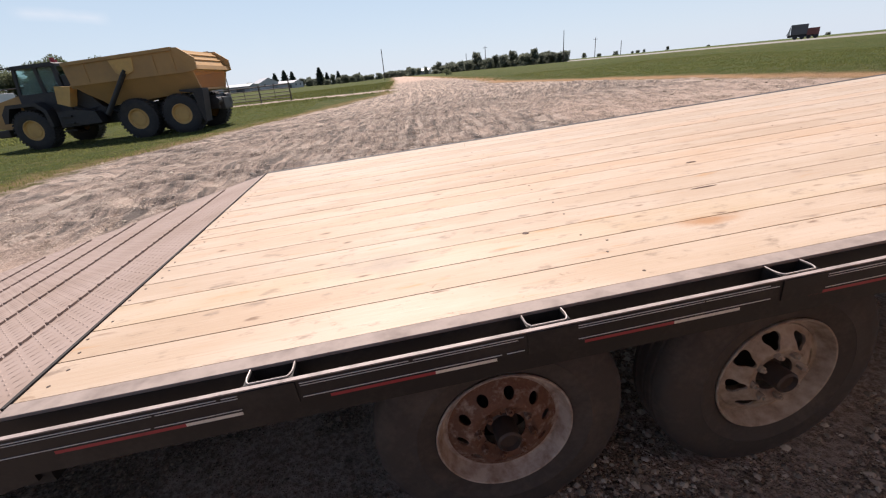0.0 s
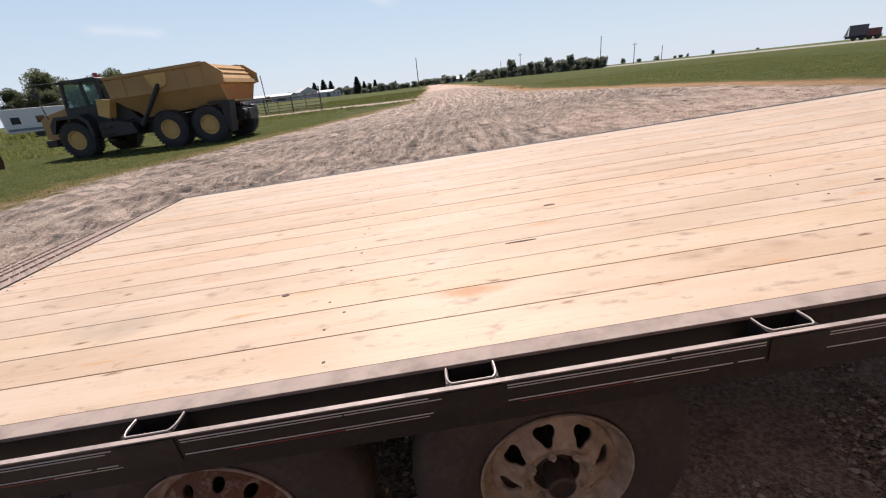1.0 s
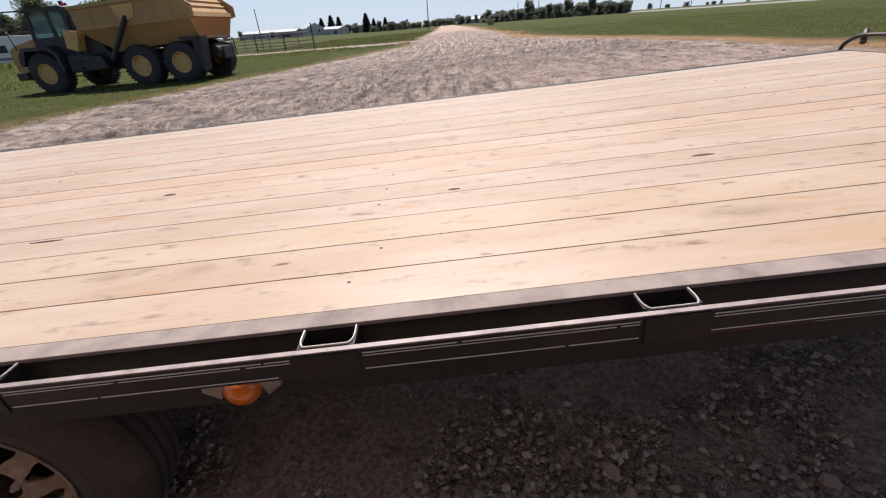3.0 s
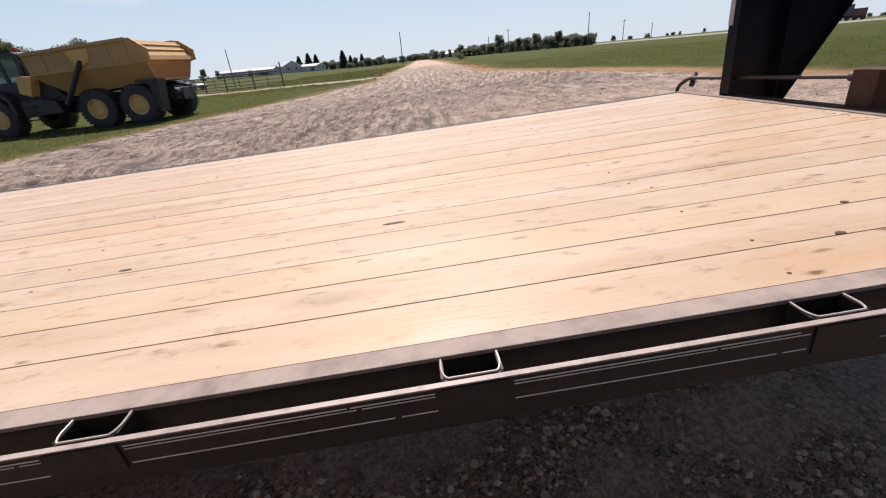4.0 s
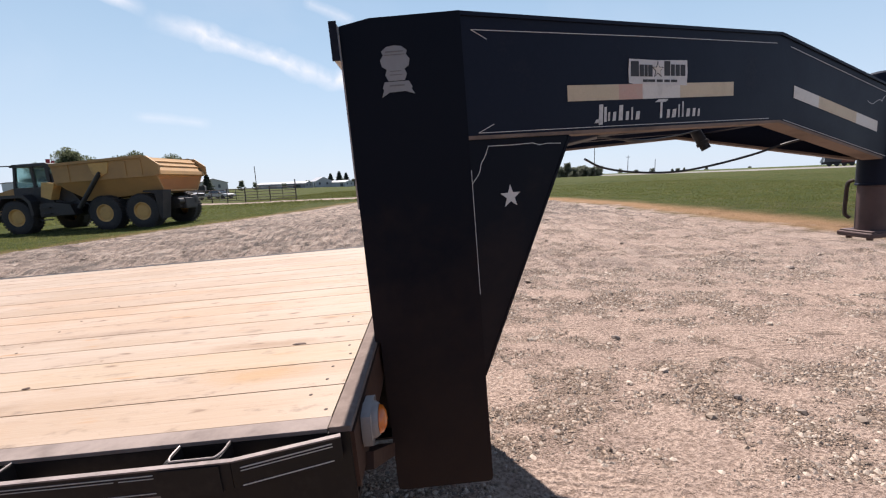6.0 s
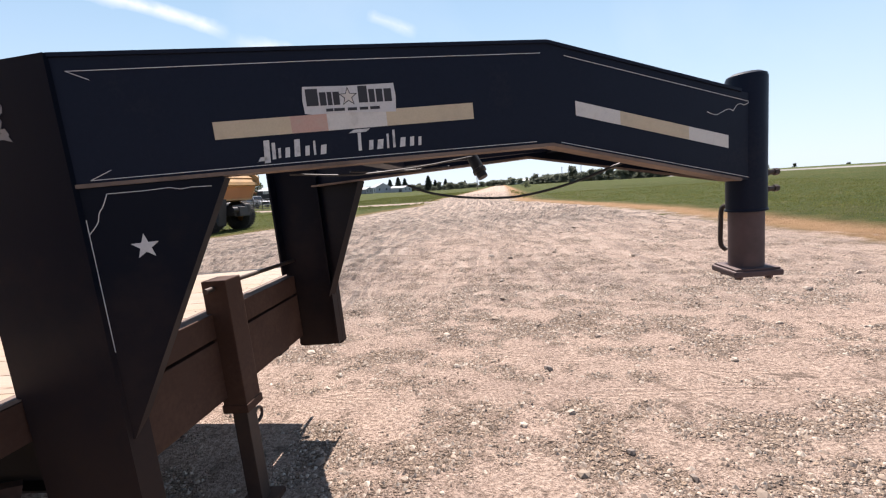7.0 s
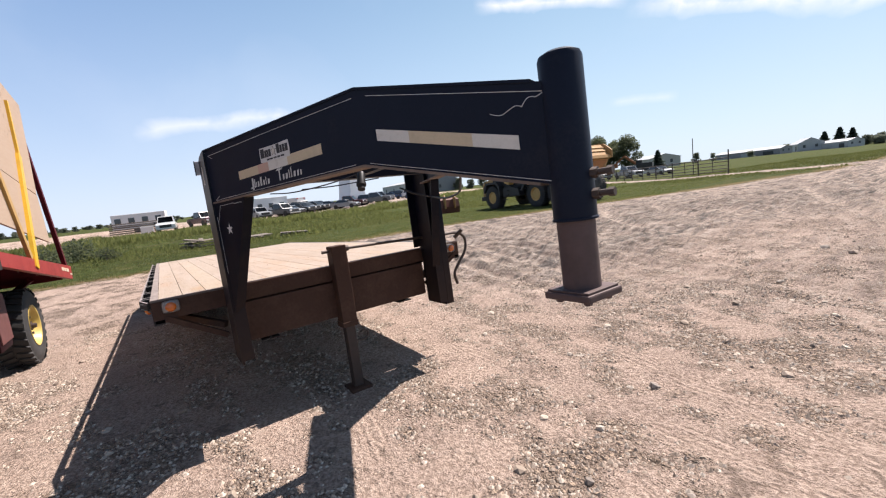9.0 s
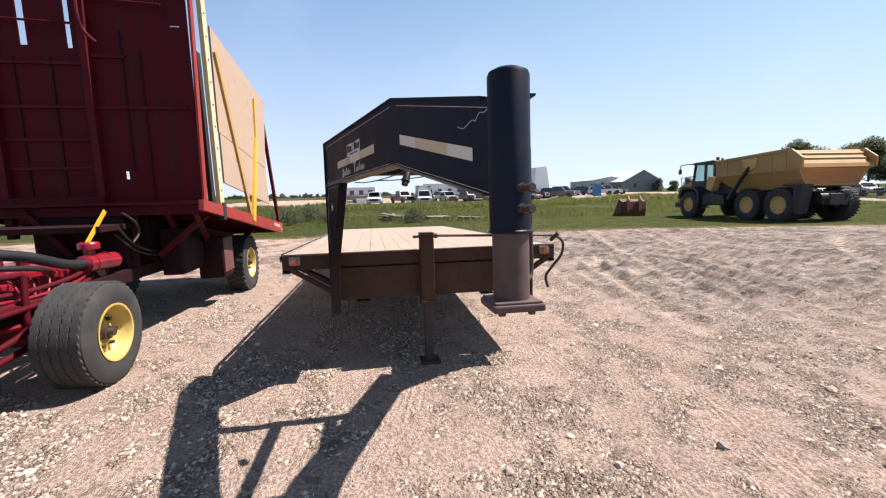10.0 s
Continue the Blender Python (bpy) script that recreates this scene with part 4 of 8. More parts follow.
for a, c in zip(stops, POCKETS):
    a0, c0 = max(a + PW + 0.012, X0 + 0.01), c - 0.012
    if c0 - a0 < 0.1:
        continue
    for z, h in ((0.8425, 0.0014), (0.8365, 0.0010), (0.8075, 0.0012)):
        b = bmesh.new()
        s = a0
        while s < c0 - 0.02:
            e = min(c0, s + random.uniform(0.12, 0.5))
            box(b, s, e, -0.0625, -0.0611, z - h / 2, z + h / 2)
            s = e + random.uniform(0.003, 0.012)
        part("pinstripe", b, WHITE, rub_rail)
for z, h in ((0.838, 0.0022), (0.832, 0.0016), (0.803, 0.002)):
    b = bmesh.new()
    beam(b, (6.345, -0.0576, z), (6.50, -0.0205, z + 0.004), 0.0015, h)
    part("pinstripe", b, WHITE, rub_rail)
for a, c, m in ((0.50, 0.772, TAPE_R), (0.772, 0.895, TAPE_W), (1.09, 1.333, TAPE_R), (1.333, 1.481, TAPE_W), (1.70, 1.932, TAPE_R), (1.932, 2.108, TAPE_W), (2.30, 2.54, TAPE_R), (2.54, 2.70, TAPE_W),
                (4.08, 4.34, TAPE_R), (4.34, 4.50, TAPE_W), (4.70, 4.976, TAPE_R), (4.976, 5.145, TAPE_W), (5.326, 5.60, TAPE_R), (5.60, 5.78, TAPE_W), (5.95, 6.05, TAPE_R), (6.05, 6.09, TAPE_W)):
    b = bmesh.new()
    box(b, a, c, -0.0016, -0.0004, 0.744, 0.7615)
    part("reflective_tape", b, m, trailer)

# amber marker lamps on the side
for x in (3.26, 6.115):
    b = bmesh.new()
    prism(b, [(-0.075, 0.0), (-0.045, -0.022), (-0.038, 0.0), (0.038, 0.0), (0.045, -0.022), (0.075, 0.0), (0.07, 0.02), (-0.07, 0.02)], 0.012, pose(x, -0.030, 0.762))
    lamp = part("marker_lamp", b, LINE, trailer, "amber side marker lamp in a bright bracket")
    b = bmesh.new()
    lathe(b, [(0.0005, -0.022), (0.016, -0.020), (0.028, -0.012), (0.034, 0.0), (0.034, 0.012), (0.0005, 0.012)], pose(x, -0.032, 0.760), 24, closed=False)
    part("lens", b, AMBER, lamp, smooth=True)

PALE = surface("pale_lamp_plastic", (0.31, 0.27, 0.245), 0.6, dirt=(0.22, 0.18, 0.15), dirt_amount=0.3, scale=20, grain=80)
# front rail and its two lamps
b = bmesh.new()
box(b, X1, X1 + 0.044, 0.0, WIDTH, DECK - 0.010, DECK + 0.003, 0.002)
part("front_rail_top", b, surface("dusty_front_rail", (0.165, 0.130, 0.112), 0.85, spec=0.1, dirt=(0.26, 0.21, 0.18), dirt_amount=0.4, scale=10, grain=60), trailer, "dusty worn front rail top")
b = bmesh.new()
box(b, X1 + 0.025, X1 + 0.048, 0.002, WIDTH - 0.002, 0.73, DECK - 0.011)
part("front_beam", b, RUSTY, trailer)
for y in (0.106, WIDTH - 0.106):
    b = bmesh.new()
    lathe(b, [(0.0005, 0.0), (0.033, 0.0), (0.038, 0.008), (0.038, 0.035), (0.0005, 0.035)], pose(6.572, y, 0.808, 0, 0, 90), 28, closed=False)
    box(b, 6.538, 6.562, y - 0.050, y + 0.050, 0.770, 0.846, 0.022)
    lamp = part("clearance_lamp", b, PALE, trailer, "round amber clearance lamp in a pale housing", smooth=True)
    b = bmesh.new()
    lathe(b, [(0.0005, 0.016), (0.016, 0.014), (0.028, 0.007), (0.031, 0.0), (0.0005, -0.002)], pose(6.573, y, 0.808, 0, 0, -90), 24, closed=False)
    part("lens", b, AMBER, lamp, smooth=True)

# front cross frame: upper bar, deep lower beam with a gap, diagonal braces
b = bmesh.new()
box(b, 6.538, 6.604, 0.46, WIDTH - 0.46, 0.752, 0.866, 0.004)
part("cross_beam", b, RUSTY, trailer)
b = bmesh.new()
box(b, 6.566, 6.604, 0.46, WIDTH - 0.46, 0.462, 0.738, 0.004)
part("cross_beam", b, RUSTY, trailer)
for s, y in ((1, 0.0), (-1, WIDTH)):
    b = bmesh.new()
    beam(b, (6.53, y + s * 0.07, 0.735), (6.53, y + s * 0.40, 0.53), 0.05, 0.035)
    part("brace", b, RUSTY, trailer)
    b = bmesh.new()
    beam(b, (6.2, y + s * 0.05, 0.73), (6.5, y + s * 0.40, 0.60), 0.04, 0.04)
    part("brace", b, RUSTY, trailer)

# neck beams: deep plates that close in a V on the coupler
SLOPE = math.atan(0.36)
NECK = pose(6.842, 0.4324, 0, 0, 0, math.degrees(SLOPE))
FAR_NECK = Matrix.Translation((0, WIDTH, 0)) @ Matrix.Diagonal((1, -1, 1, 1)) @ NECK

# uprights: channel posts with their web outwards, gussets, and the bar between their tops
for s, y in ((1, 0.42), (-1, WIDTH - 0.40)):
    b = bmesh.new()
    prism(b, [(6.53, 0.86), (6.53, 1.72), (6.61, 1.735), (6.845, 1.738), (6.845, 0.389), (6.841, 0.379), (6.831, 0.375), (6.565, 0.375), (6.554, 0.380), (6.55, 0.390), (6.545, 0.86)], s * 0.012, pose(0, y, 0))
    upright = part("upright", b, POSTS, trailer, "black channel-steel neck upright")
    for x in (6.53, 6.833):
        b = bmesh.new()
        a0, a1 = sorted((y + s * 0.012, y + s * 0.075))
        box(b, x, x + 0.012, a0, a1, 0.875 if x < 6.6 else 0.40, 1.715)
        part("flange", b, POSTS, upright)
    if s < 0:
        b = bmesh.new()
        box(b, 6.833, 6.846, y + 0.001, y + 0.062, 0.378, 1.70, 0.003)
        part("flange", b, POSTS, upright)
    b = bmesh.new()
    a0, a1 = sorted((y - s * 0.001, y + s * 0.035))
    box(b, 6.526, 6.5298, a0, a1, 1.25, 1.70)
    part("bare_strip", b, EDGE, trailer, "scraped bare-metal strip")
b = bmesh.new()
box(b, 6.512, 6.529, 0.395, WIDTH - 0.375, 1.632, 1.722, 0.003)
box(b, 6.530, 6.590, 0.43, WIDTH - 0.43, 1.705, 1.715)
part("top_bar", b, surface("scraped_black_bar", (0.46, 0.445, 0.44), 0.55, dirt=(0.03, 0.03, 0.034), dirt_amount=0.5, scale=14, grain=50), trailer, "black top bar with paint scraped to metal")
b = bmesh.new()
box(b, 6.510, 6.5295, 0.391, 0.3955, 1.630, 1.724)
part("bar_end", b, NAVY, trailer, "black end of the top bar")

TOP = [(0.0, 1.733), (1.339, 1.741), (2.165, 1.545)]
BOT = [(0.0, 1.420), (1.339, 1.428), (2.165, 1.229)]
for m in (NECK, FAR_NECK):
    b = bmesh.new()
    prism(b, TOP + BOT[::-1], 0.012, m)
    neck = part("neck_beam", b, NAVY, trailer, "black plate-steel gooseneck beam")
    for line, dz in ((TOP, 0.002), (BOT, -0.004)):
        for (ua, za), (ub, zb) in zip(line, line[1:]):
            b = bmesh.new()
            f = 0.93 if ub > 2 else 1.0
            beam(b, (ua, 0.032, za + dz), (ua + (ub - ua) * f, 0.032, za + (zb - za) * f + dz), 0.075, 0.010)
            moved(b, m)
            part("flange", b, NAVY if dz > 0 else DUST_BOUNCE, neck)
    b = bmesh.new()
    prism(b, [(0.0, 1.414), (0.345, 1.414), (0.0, 0.72)], 0.010, m @ pose(0, 0.002, 0))
    n0 = len(b.verts)
    beam(b, (0.345, 0.03, 1.41), (0.004, 0.03, 0.72), 0.06, 0.008)
    moved(b, m, n0)
    gusset = part("gusset", b, POSTS, trailer)
    if m is NECK:
        near_neck, near_gusset = neck, gusset


def decal(name, pts, mat, parent, layer=1, m=NECK):
    """A thin sticker on the outer face of a neck plate, outlined in (along, up)."""
    bm = bmesh.new()
    prism(bm, pts, -0.0008, m @ pose(0, 0.0002 - 0.0009 * layer, 0))
    return part(name, bm, mat, parent)


def strip(name, line, w, mat, parent, layer=1, m=NECK):
    bm = bmesh.new()
    for (ua, za), (ub, zb) in zip(line, line[1:]):
        L = math.hypot(ub - ua, zb - za)
        nx, nz = -(zb - za) / L * w / 2, (ub - ua) / L * w / 2
        prism(bm, [(ua + nx, za + nz), (ub + nx, zb + nz), (ub - nx, zb - nz), (ua - nx, za - nz)], -0.0008, m @ pose(0, 0.0002 - 0.0009 * layer, 0))
    return part(name, bm, mat, parent)


def span(u0, z0a, z0b, u1, z1a, z1b, f0, f1):
    mix = lambda a, c, f: a + (c - a) * f
    return [(mix(u0, u1, f0), mix(z0b, z1b, f0)), (mix(u0, u1, f1), mix(z0b, z1b, f1)), (mix(u0, u1, f1), mix(z0a, z1a, f1)), (mix(u0, u1, f0), mix(z0a, z1a, f0))]


for f0, f1, mt in ((0, 0.27, TAPE_Y), (0.27, 0.405, TAPE_P), (0.405, 0.635, TAPE_W), (0.635, 1, TAPE_Y)):
    decal("reflective_tape", span(0.341, 1.555, 1.509, 1.077, 1.569, 1.521, f0, f1), mt, near_neck)
for f0, f1, mt in ((0, 0.27, TAPE_W), (0.27, 0.72, TAPE_Y), (0.72, 1, TAPE_W)):
    decal("reflective_tape", span(1.430, 1.557, 1.511, 2.049, 1.405, 1.359, f0, f1), mt, near_neck)
# maker's plate: dark bars on white with an outlined star
SIGN = decal("maker_plate", [(0.581, 1.563), (0.60, 1.560), (0.700, 1.561), (0.838, 1.556), (0.842, 1.600), (0.839, 1.637), (0.700, 1.634), (0.583, 1.636), (0.579, 1.60)], WHITE, near_neck, 2)
tagged(SIGN, "worn white maker's sticker with dark bars")
INK = surface("dark_ink", (0.03, 0.028, 0.03), 0.6, bump=0)
for u, w, h in ((0.589, 0.033, 0.046), (0.626, 0.018, 0.036), (0.647, 0.013, 0.036), (0.663, 0.018, 0.036), (0.734, 0.026, 0.046), (0.764, 0.017, 0.036), (0.785, 0.019, 0.036), (0.808, 0.022, 0.036)):
    z = 1.583 + 0.003 * (u > 0.7)
    decal("ink_bar", [(u, z), (u + w, z), (u + w, z + h), (u, z + h)], INK, near_neck, 3)
for u, w in ((0.640, 0.020), (0.662, 0.030), (0.700, 0.026), (0.734, 0.024), (0.764, 0.028)):
    decal("ink_bar", [(u, 1.566), (u + w, 1.566), (u + w, 1.574), (u, 1.574)], INK, near_neck, 3)
decal("sign_star", [(0.705 + a, 1.604 + c) for a, c in star_points(0.028, 0.0115)], INK, near_neck, 3)
decal("sign_star", [(0.705 + a, 1.604 + c) for a, c in star_points(0.022, 0.009)], surface("pale_gold_ink", (0.62, 0.56, 0.48), 0.5, bump=0), near_neck, 4)
# dealer's script: two words drawn as plain white bars
PAINT = surface("brushed_white_paint", (0.60, 0.59, 0.56), 0.6, dirt=(0.25, 0.25, 0.25), dirt_amount=0.35, scale=60, grain=200, bump=0)
for u, w, h, drop in ((0.440, 0.030, 0.012, 0.004), (0.456, 0.020, 0.062, 0.010), (0.478, 0.012, 0.046, 0.002), (0.494, 0.009, 0.028, 0), (0.512, 0.016, 0.028, 0), (0.537, 0.020, 0.048, 0), (0.566, 0.015, 0.028, 0), (0.590, 0.008, 0.040, 0), (0.608, 0.020, 0.027, 0),
                      (0.694, 0.062, 0.010, -0.052), (0.716, 0.012, 0.052, 0), (0.746, 0.016, 0.028, 0), (0.770, 0.022, 0.028, 0), (0.800, 0.008, 0.042, 0), (0.818, 0.009, 0.052, 0), (0.838, 0.020, 0.028, 0), (0.868, 0.016, 0.028, 0), (0.894, 0.012, 0.026, 0)):
    z = 1.447 + (u - 0.448) * 0.016 - drop
    decal("script_bar", [(u, z), (u + w * 0.8, z + 0.001), (u + w, z + h), (u + w * 0.25, z + h - 0.001)], PAINT, near_neck, 1)
# pinstripes along the edges, with a flourish at the front
strip("pinstripe", [(0.079, 1.674), (0.032, 1.696), (0.65, 1.705), (1.316, 1.709)], 0.0019, WHITE, near_neck)
strip("pinstripe", [(1.398, 1.699), (2.150, 1.519)], 0.0019, WHITE, near_neck)
strip("pinstripe", [(0.086, 1.451), (0.036, 1.4285), (0.575, 1.433), (1.284, 1.437)], 0.0019, WHITE, near_neck)
strip("pinstripe", [(1.371, 1.429), (2.150, 1.243)], 0.0019, WHITE, near_neck)
strip("flourish", [(p.x, p.z) for p in curve_pts([(1.955, 0, 1.494), (1.974, 0, 1.486), (1.998, 0, 1.481), (2.023, 0, 1.490), (2.048, 0, 1.498), (2.066, 0, 1.494)], 6)] + [(p.x, p.z) for p in curve_pts([(2.070, 0, 1.490), (2.090, 0, 1.511), (2.109, 0, 1.513), (2.121, 0, 1.509), (2.150, 0, 1.519)], 6)], 0.0020, WHITE, near_neck)
strip("pinstripe", [(p.x, p.z) for p in curve_pts([(0.006, 0, 1.291), (0.030, 0, 1.320), (0.038, 0, 1.345), (0.050, 0, 1.362), (0.064, 0, 1.392)], 5)] + [(0.15, 1.392), (0.21, 1.3945), (0.235, 1.388), (0.263, 1.391), (0.312, 1.389)], 0.0019, WHITE, near_gusset, 1, NECK @ pose(0, 0.002, 0))
strip("pinstripe", [(0.006, 1.33), (0.006, 0.972)], 0.0019, WHITE, near_gusset, 1, NECK @ pose(0, 0.002, 0))
decal("star", [(0.127 + a, 1.246 + c) for a, c in star_points(0.035, 0.014)], WHITE, near_gusset, 1, NECK @ pose(0, 0.002, 0))
# emblem on the upright: plain silver crest over a ribbon
SILVER = surface("silver_emblem", (0.27, 0.265, 0.26), 0.45, metal=0.3, bump=0)
POST_FACE = Matrix.Translation((6.531, 0.42, 0)) @ Matrix.Translation((0.135, 0, 1.6)) @ Matrix.Diagonal((0.86, 1, 0.92, 1)) @ Matrix.Translation((-0.135, 0, -1.6))
decal("emblem", [(0.096, 1.655), (0.112, 1.667), (0.135, 1.670), (0.158, 1.667), (0.174, 1.655), (0.170, 1.645), (0.180, 1.632), (0.176, 1.615), (0.162, 1.606), (0.168, 1.592), (0.160, 1.575), (0.110, 1.575), (0.102, 1.592), (0.108, 1.606), (0.094, 1.615), (0.090, 1.632), (0.100, 1.645)], SILVER, trailer, 1, POST_FACE)
decal("emblem", [(0.098, 1.573), (0.172, 1.573), (0.182, 1.556), (0.178, 1.552), (0.188, 1.536), (0.160, 1.545), (0.110, 1.544), (0.086, 1.531), (0.094, 1.552), (0.090, 1.556)], SILVER, trailer, 1, POST_FACE)
DIM = surface("dull_emblem_ink", (0.16, 0.15, 0.15), 0.6, bump=0)
for x, z, w, h in ((0.108, 1.652, 0.054, 0.003), (0.104, 1.644, 0.062, 0.002), (0.112, 1.560, 0.046, 0.004), (0.118, 1.600, 0.034, 0.002), (0.116, 1.590, 0.038, 0.002)):
    decal("emblem_line", [(x, z), (x + w, z), (x + w, z + h), (x, z + h)], DIM, trailer, 2, POST_FACE)

# coupler: outer tube, inner tube, foot plate with bolts, set screws
b = bmesh.new()
CX = 8.885
lathe(b, [(0.0005, 1.634), (0.045, 1.632), (0.064, 1.622), (0.0685, 1.610), (0.0685, 1.122), (0.072, 1.118), (0.072, 1.112), (0.060, 1.110), (0.0005, 1.110)], pose(CX, MID, 0, 90) @ Matrix.Diagonal((1, 1, -1, 1)), 40, closed=False)
coupler = part("coupler_tube", b, NAVY, trailer, "black round coupler tube", smooth=True)
b = bmesh.new()
lathe(b, [(0.0605, 1.112), (0.0605, 0.885), (0.0005, 0.885)], pose(CX, MID, 0, 90) @ Matrix.Diagonal((1, 1, -1, 1)), 40, closed=False)
part("inner_tube", b, TUBE, coupler, "dusty bare inner tube", smooth=True)
b = bmesh.new()
box(b, CX - 0.088, CX + 0.088, MID - 0.085, MID + 0.085, 0.862, 0.886, 0.006)
box(b, CX - 0.080, CX + 0.080, MID - 0.078, MID + 0.078, 0.886, 0.894, 0.003)
for a in (-0.055, 0.055):
    for c in (-0.05, 0.05):
        cyl(b, (CX + a, MID + c, 0.848), (CX + a, MID + c, 0.864), 0.013, seg=6)
part("foot_plate", b, TUBE, coupler, "dark square coupler plate with bolts")
for z in (1.252, 1.188):
    b = bmesh.new()
    d = Vector((0.98, 0.20, 0))
    o = Vector((CX, MID, z)) + d * 0.066
    cyl(b, o, o + d * 0.022, 0.017, seg=6)
    cyl(b, o + d * 0.022, o + d * 0.050, 0.010, seg=10)
    cyl(b, o + d * 0.050, o + d * 0.068, 0.014, seg=6)
    part("set_screw", b, HUB, coupler)
b = bmesh.new()
sweep(b, curve_pts([(CX - 0.03, MID + 0.069, 1.135), (CX - 0.045, MID + 0.085, 1.120), (CX - 0.048, MID + 0.088, 1.05), (CX - 0.048, MID + 0.088, 0.97), (CX - 0.035, MID + 0.072, 0.945)], 6), 0.009, 8)
part("release_handle", b, HUB, coupler, smooth=True)
b = bmesh.new()
box(b, CX - 0.10, CX + 0.02, MID + 0.05, MID + 0.085, 1.549, 1.555)
part("gusset_tab", b, NAVY, coupler)

# wiring under the neck: plug and drooping cable
b = bmesh.new()
P = Vector((7.85, 0.969, 1.385))
D = Vector((0.30, -0.22, -0.7)).normalized()
lathe(b, [(0.0005, -0.045), (0.017, -0.045), (0.020, -0.03), (0.020, 0.012), (0.024, 0.014), (0.024, 0.026), (0.018, 0.028), (0.018, 0.048), (0.0005, 0.048)], Matrix.Translation(P) @ D.to_track_quat('Y', 'Z').to_matrix().to_4x4(), 20, closed=False)
part("trailer_plug", b, RUBBER, trailer, "grey-and-black trailer plug on its cable", smooth=True)
b = bmesh.new()
sweep(b, curve_pts([(7.52, 1.36, 1.352), (7.62, 1.40, 1.305), (7.78, 1.42, 1.268), (7.976, 1.374, 1.250), (8.14, 1.33, 1.266), (8.28, 1.24, 1.302), (8.40, 1.16, 1.345), (8.5, 1.11, 1.36)], 8), 0.0055, 7)
part("cable", b, RUBBER, trailer, smooth=True)
for pts in ([(7.30, 0.665, 1.405), (7.48, 0.74, 1.388), (7.66, 0.86, 1.398), (7.84, 0.965, 1.42)], [(7.44, 0.80, 1.402), (7.56, 0.95, 1.396), (7.74, 1.12, 1.402)]):
    b = bmesh.new()
    sweep(b, curve_pts(pts, 6), 0.0032, 6)
    part("wire", b, RUBBER, trailer, smooth=True)
# frame between the neck plates: two spreaders joined by two long bars
for x in (7.43, 8.17):
    y = 0.45 + (x + 0.04 - 6.842) * 0.36
    b = bmesh.new()
    box(b, x, x + 0.076, y, WIDTH - y, 1.432, 1.50, 0.004)
    part("neck_spreader", b, NAVY, trailer)
for y in (1.11, 1.45):
    b = bmesh.new()
    beam(b, (7.506, y, 1.465), (8.17, y, 1.465), 0.05, 0.05)
    part("neck_bar", b, NAVY, trailer)

# drop-leg jack with its crank shaft
b = bmesh.new()
box(b, 6.575, 6.692, MID - 0.059, MID + 0.059, 0.395, 1.018, 0.006)
jack = part("jack", b, RUSTY, trailer, "brown square-tube landing jack")
foot = ground_under(6.63, MID)
b = bmesh.new()
box(b, 6.596, 6.670, MID - 0.037, MID + 0.037, foot + 0.02, 0.41, 0.004)
part("jack_leg", b, surface("greasy_leg_steel", (0.028, 0.017, 0.014), 0.6, dirt=(0.05, 0.03, 0.022), dirt_amount=0.4, scale=9, grain=50), jack, "dark greasy inner jack leg")
b = bmesh.new()
box(b, 6.570, 6.697, MID - 0.064, MID + 0.064, 0.385, 0.425, 0.004)
part("collar", b, RUSTY, jack)
b = bmesh.new()
box(b, 6.545, 6.725, MID - 0.085, MID + 0.085, foot - 0.02, foot + 0.022, 0.006)
part("jack_foot", b, RUSTY, jack)
b = bmesh.new()
sweep(b, curve_pts([(6.62, MID + 0.05, 0.245), (6.62, MID + 0.12, 0.245), (6.62, MID + 0.150, 0.262), (6.62, MID + 0.152, 0.295), (6.62, MID + 0.120, 0.312), (6.62, MID + 0.095, 0.300)], 6), 0.008, 8)
part("pin", b, HUB, jack, "bent steel leg pin", smooth=True)
b = bmesh.new()
cyl(b, (6.63, MID - 0.115, 0.982), (6.63, MID - 0.05, 0.982), 0.012)
cyl(b, (6.62, MID + 0.06, 0.985), (6.575, 2.40, 0.945), 0.011)
cyl(b, (6.62, MID + 0.07, 0.985), (6.62, MID + 0.10, 0.984), 0.022)
crank = part("crank_shaft", b, HUB, trailer, "rusty jack crank shaft", smooth=True)
b = bmesh.new()
sweep(b, curve_pts([(6.575, 2.38, 0.946), (6.575, 2.45, 0.93), (6.56, 2.515, 0.87), (6.56, 2.50, 0.76), (6.56, 2.40, 0.64), (6.56, 2.345, 0.56), (6.56, 2.365, 0.46)], 8), 0.013, 9)
sweep(b, [(6.575, 2.385, 0.90), (6.63, 2.44, 0.965)], 0.018, 8)
part("crank_handle", b, HUB, crank, smooth=True)

# under the deck: main beams, cross members, axles
for y in (0.66, WIDTH - 0.66):
    b = bmesh.new()
    box(b, 0.42, 6.57, y - 0.005, y + 0.005, 0.44, 0.70)
    box(b, 0.42, 6.57, y - 0.06, y + 0.06, 0.692, 0.70)
    box(b, 0.42, 6.57, y - 0.06, y + 0.06, 0.432, 0.440)
    part("main_beam", b, DARK, trailer)
for k in range(11):
    x = 0.47 + k * 0.6
    b = bmesh.new()
    box(b, x - 0.003, x + 0.003, 0.01, WIDTH - 0.01, 0.72, 0.818)
    box(b, x - 0.025, x + 0.025, 0.01, WIDTH - 0.01, 0.812, 0.820)
    part("cross_member", b, DARK, trailer)
for y in (0.66, WIDTH - 0.66):
    b = bmesh.new()
    prism(b, [(0.43, 0.83), (-2.35, 0.275), (-2.35, 0.19), (0.43, 0.60)], 0.02, pose(0, y - 0.01, 0))
    part("tail_beam", b, DARK, trailer)
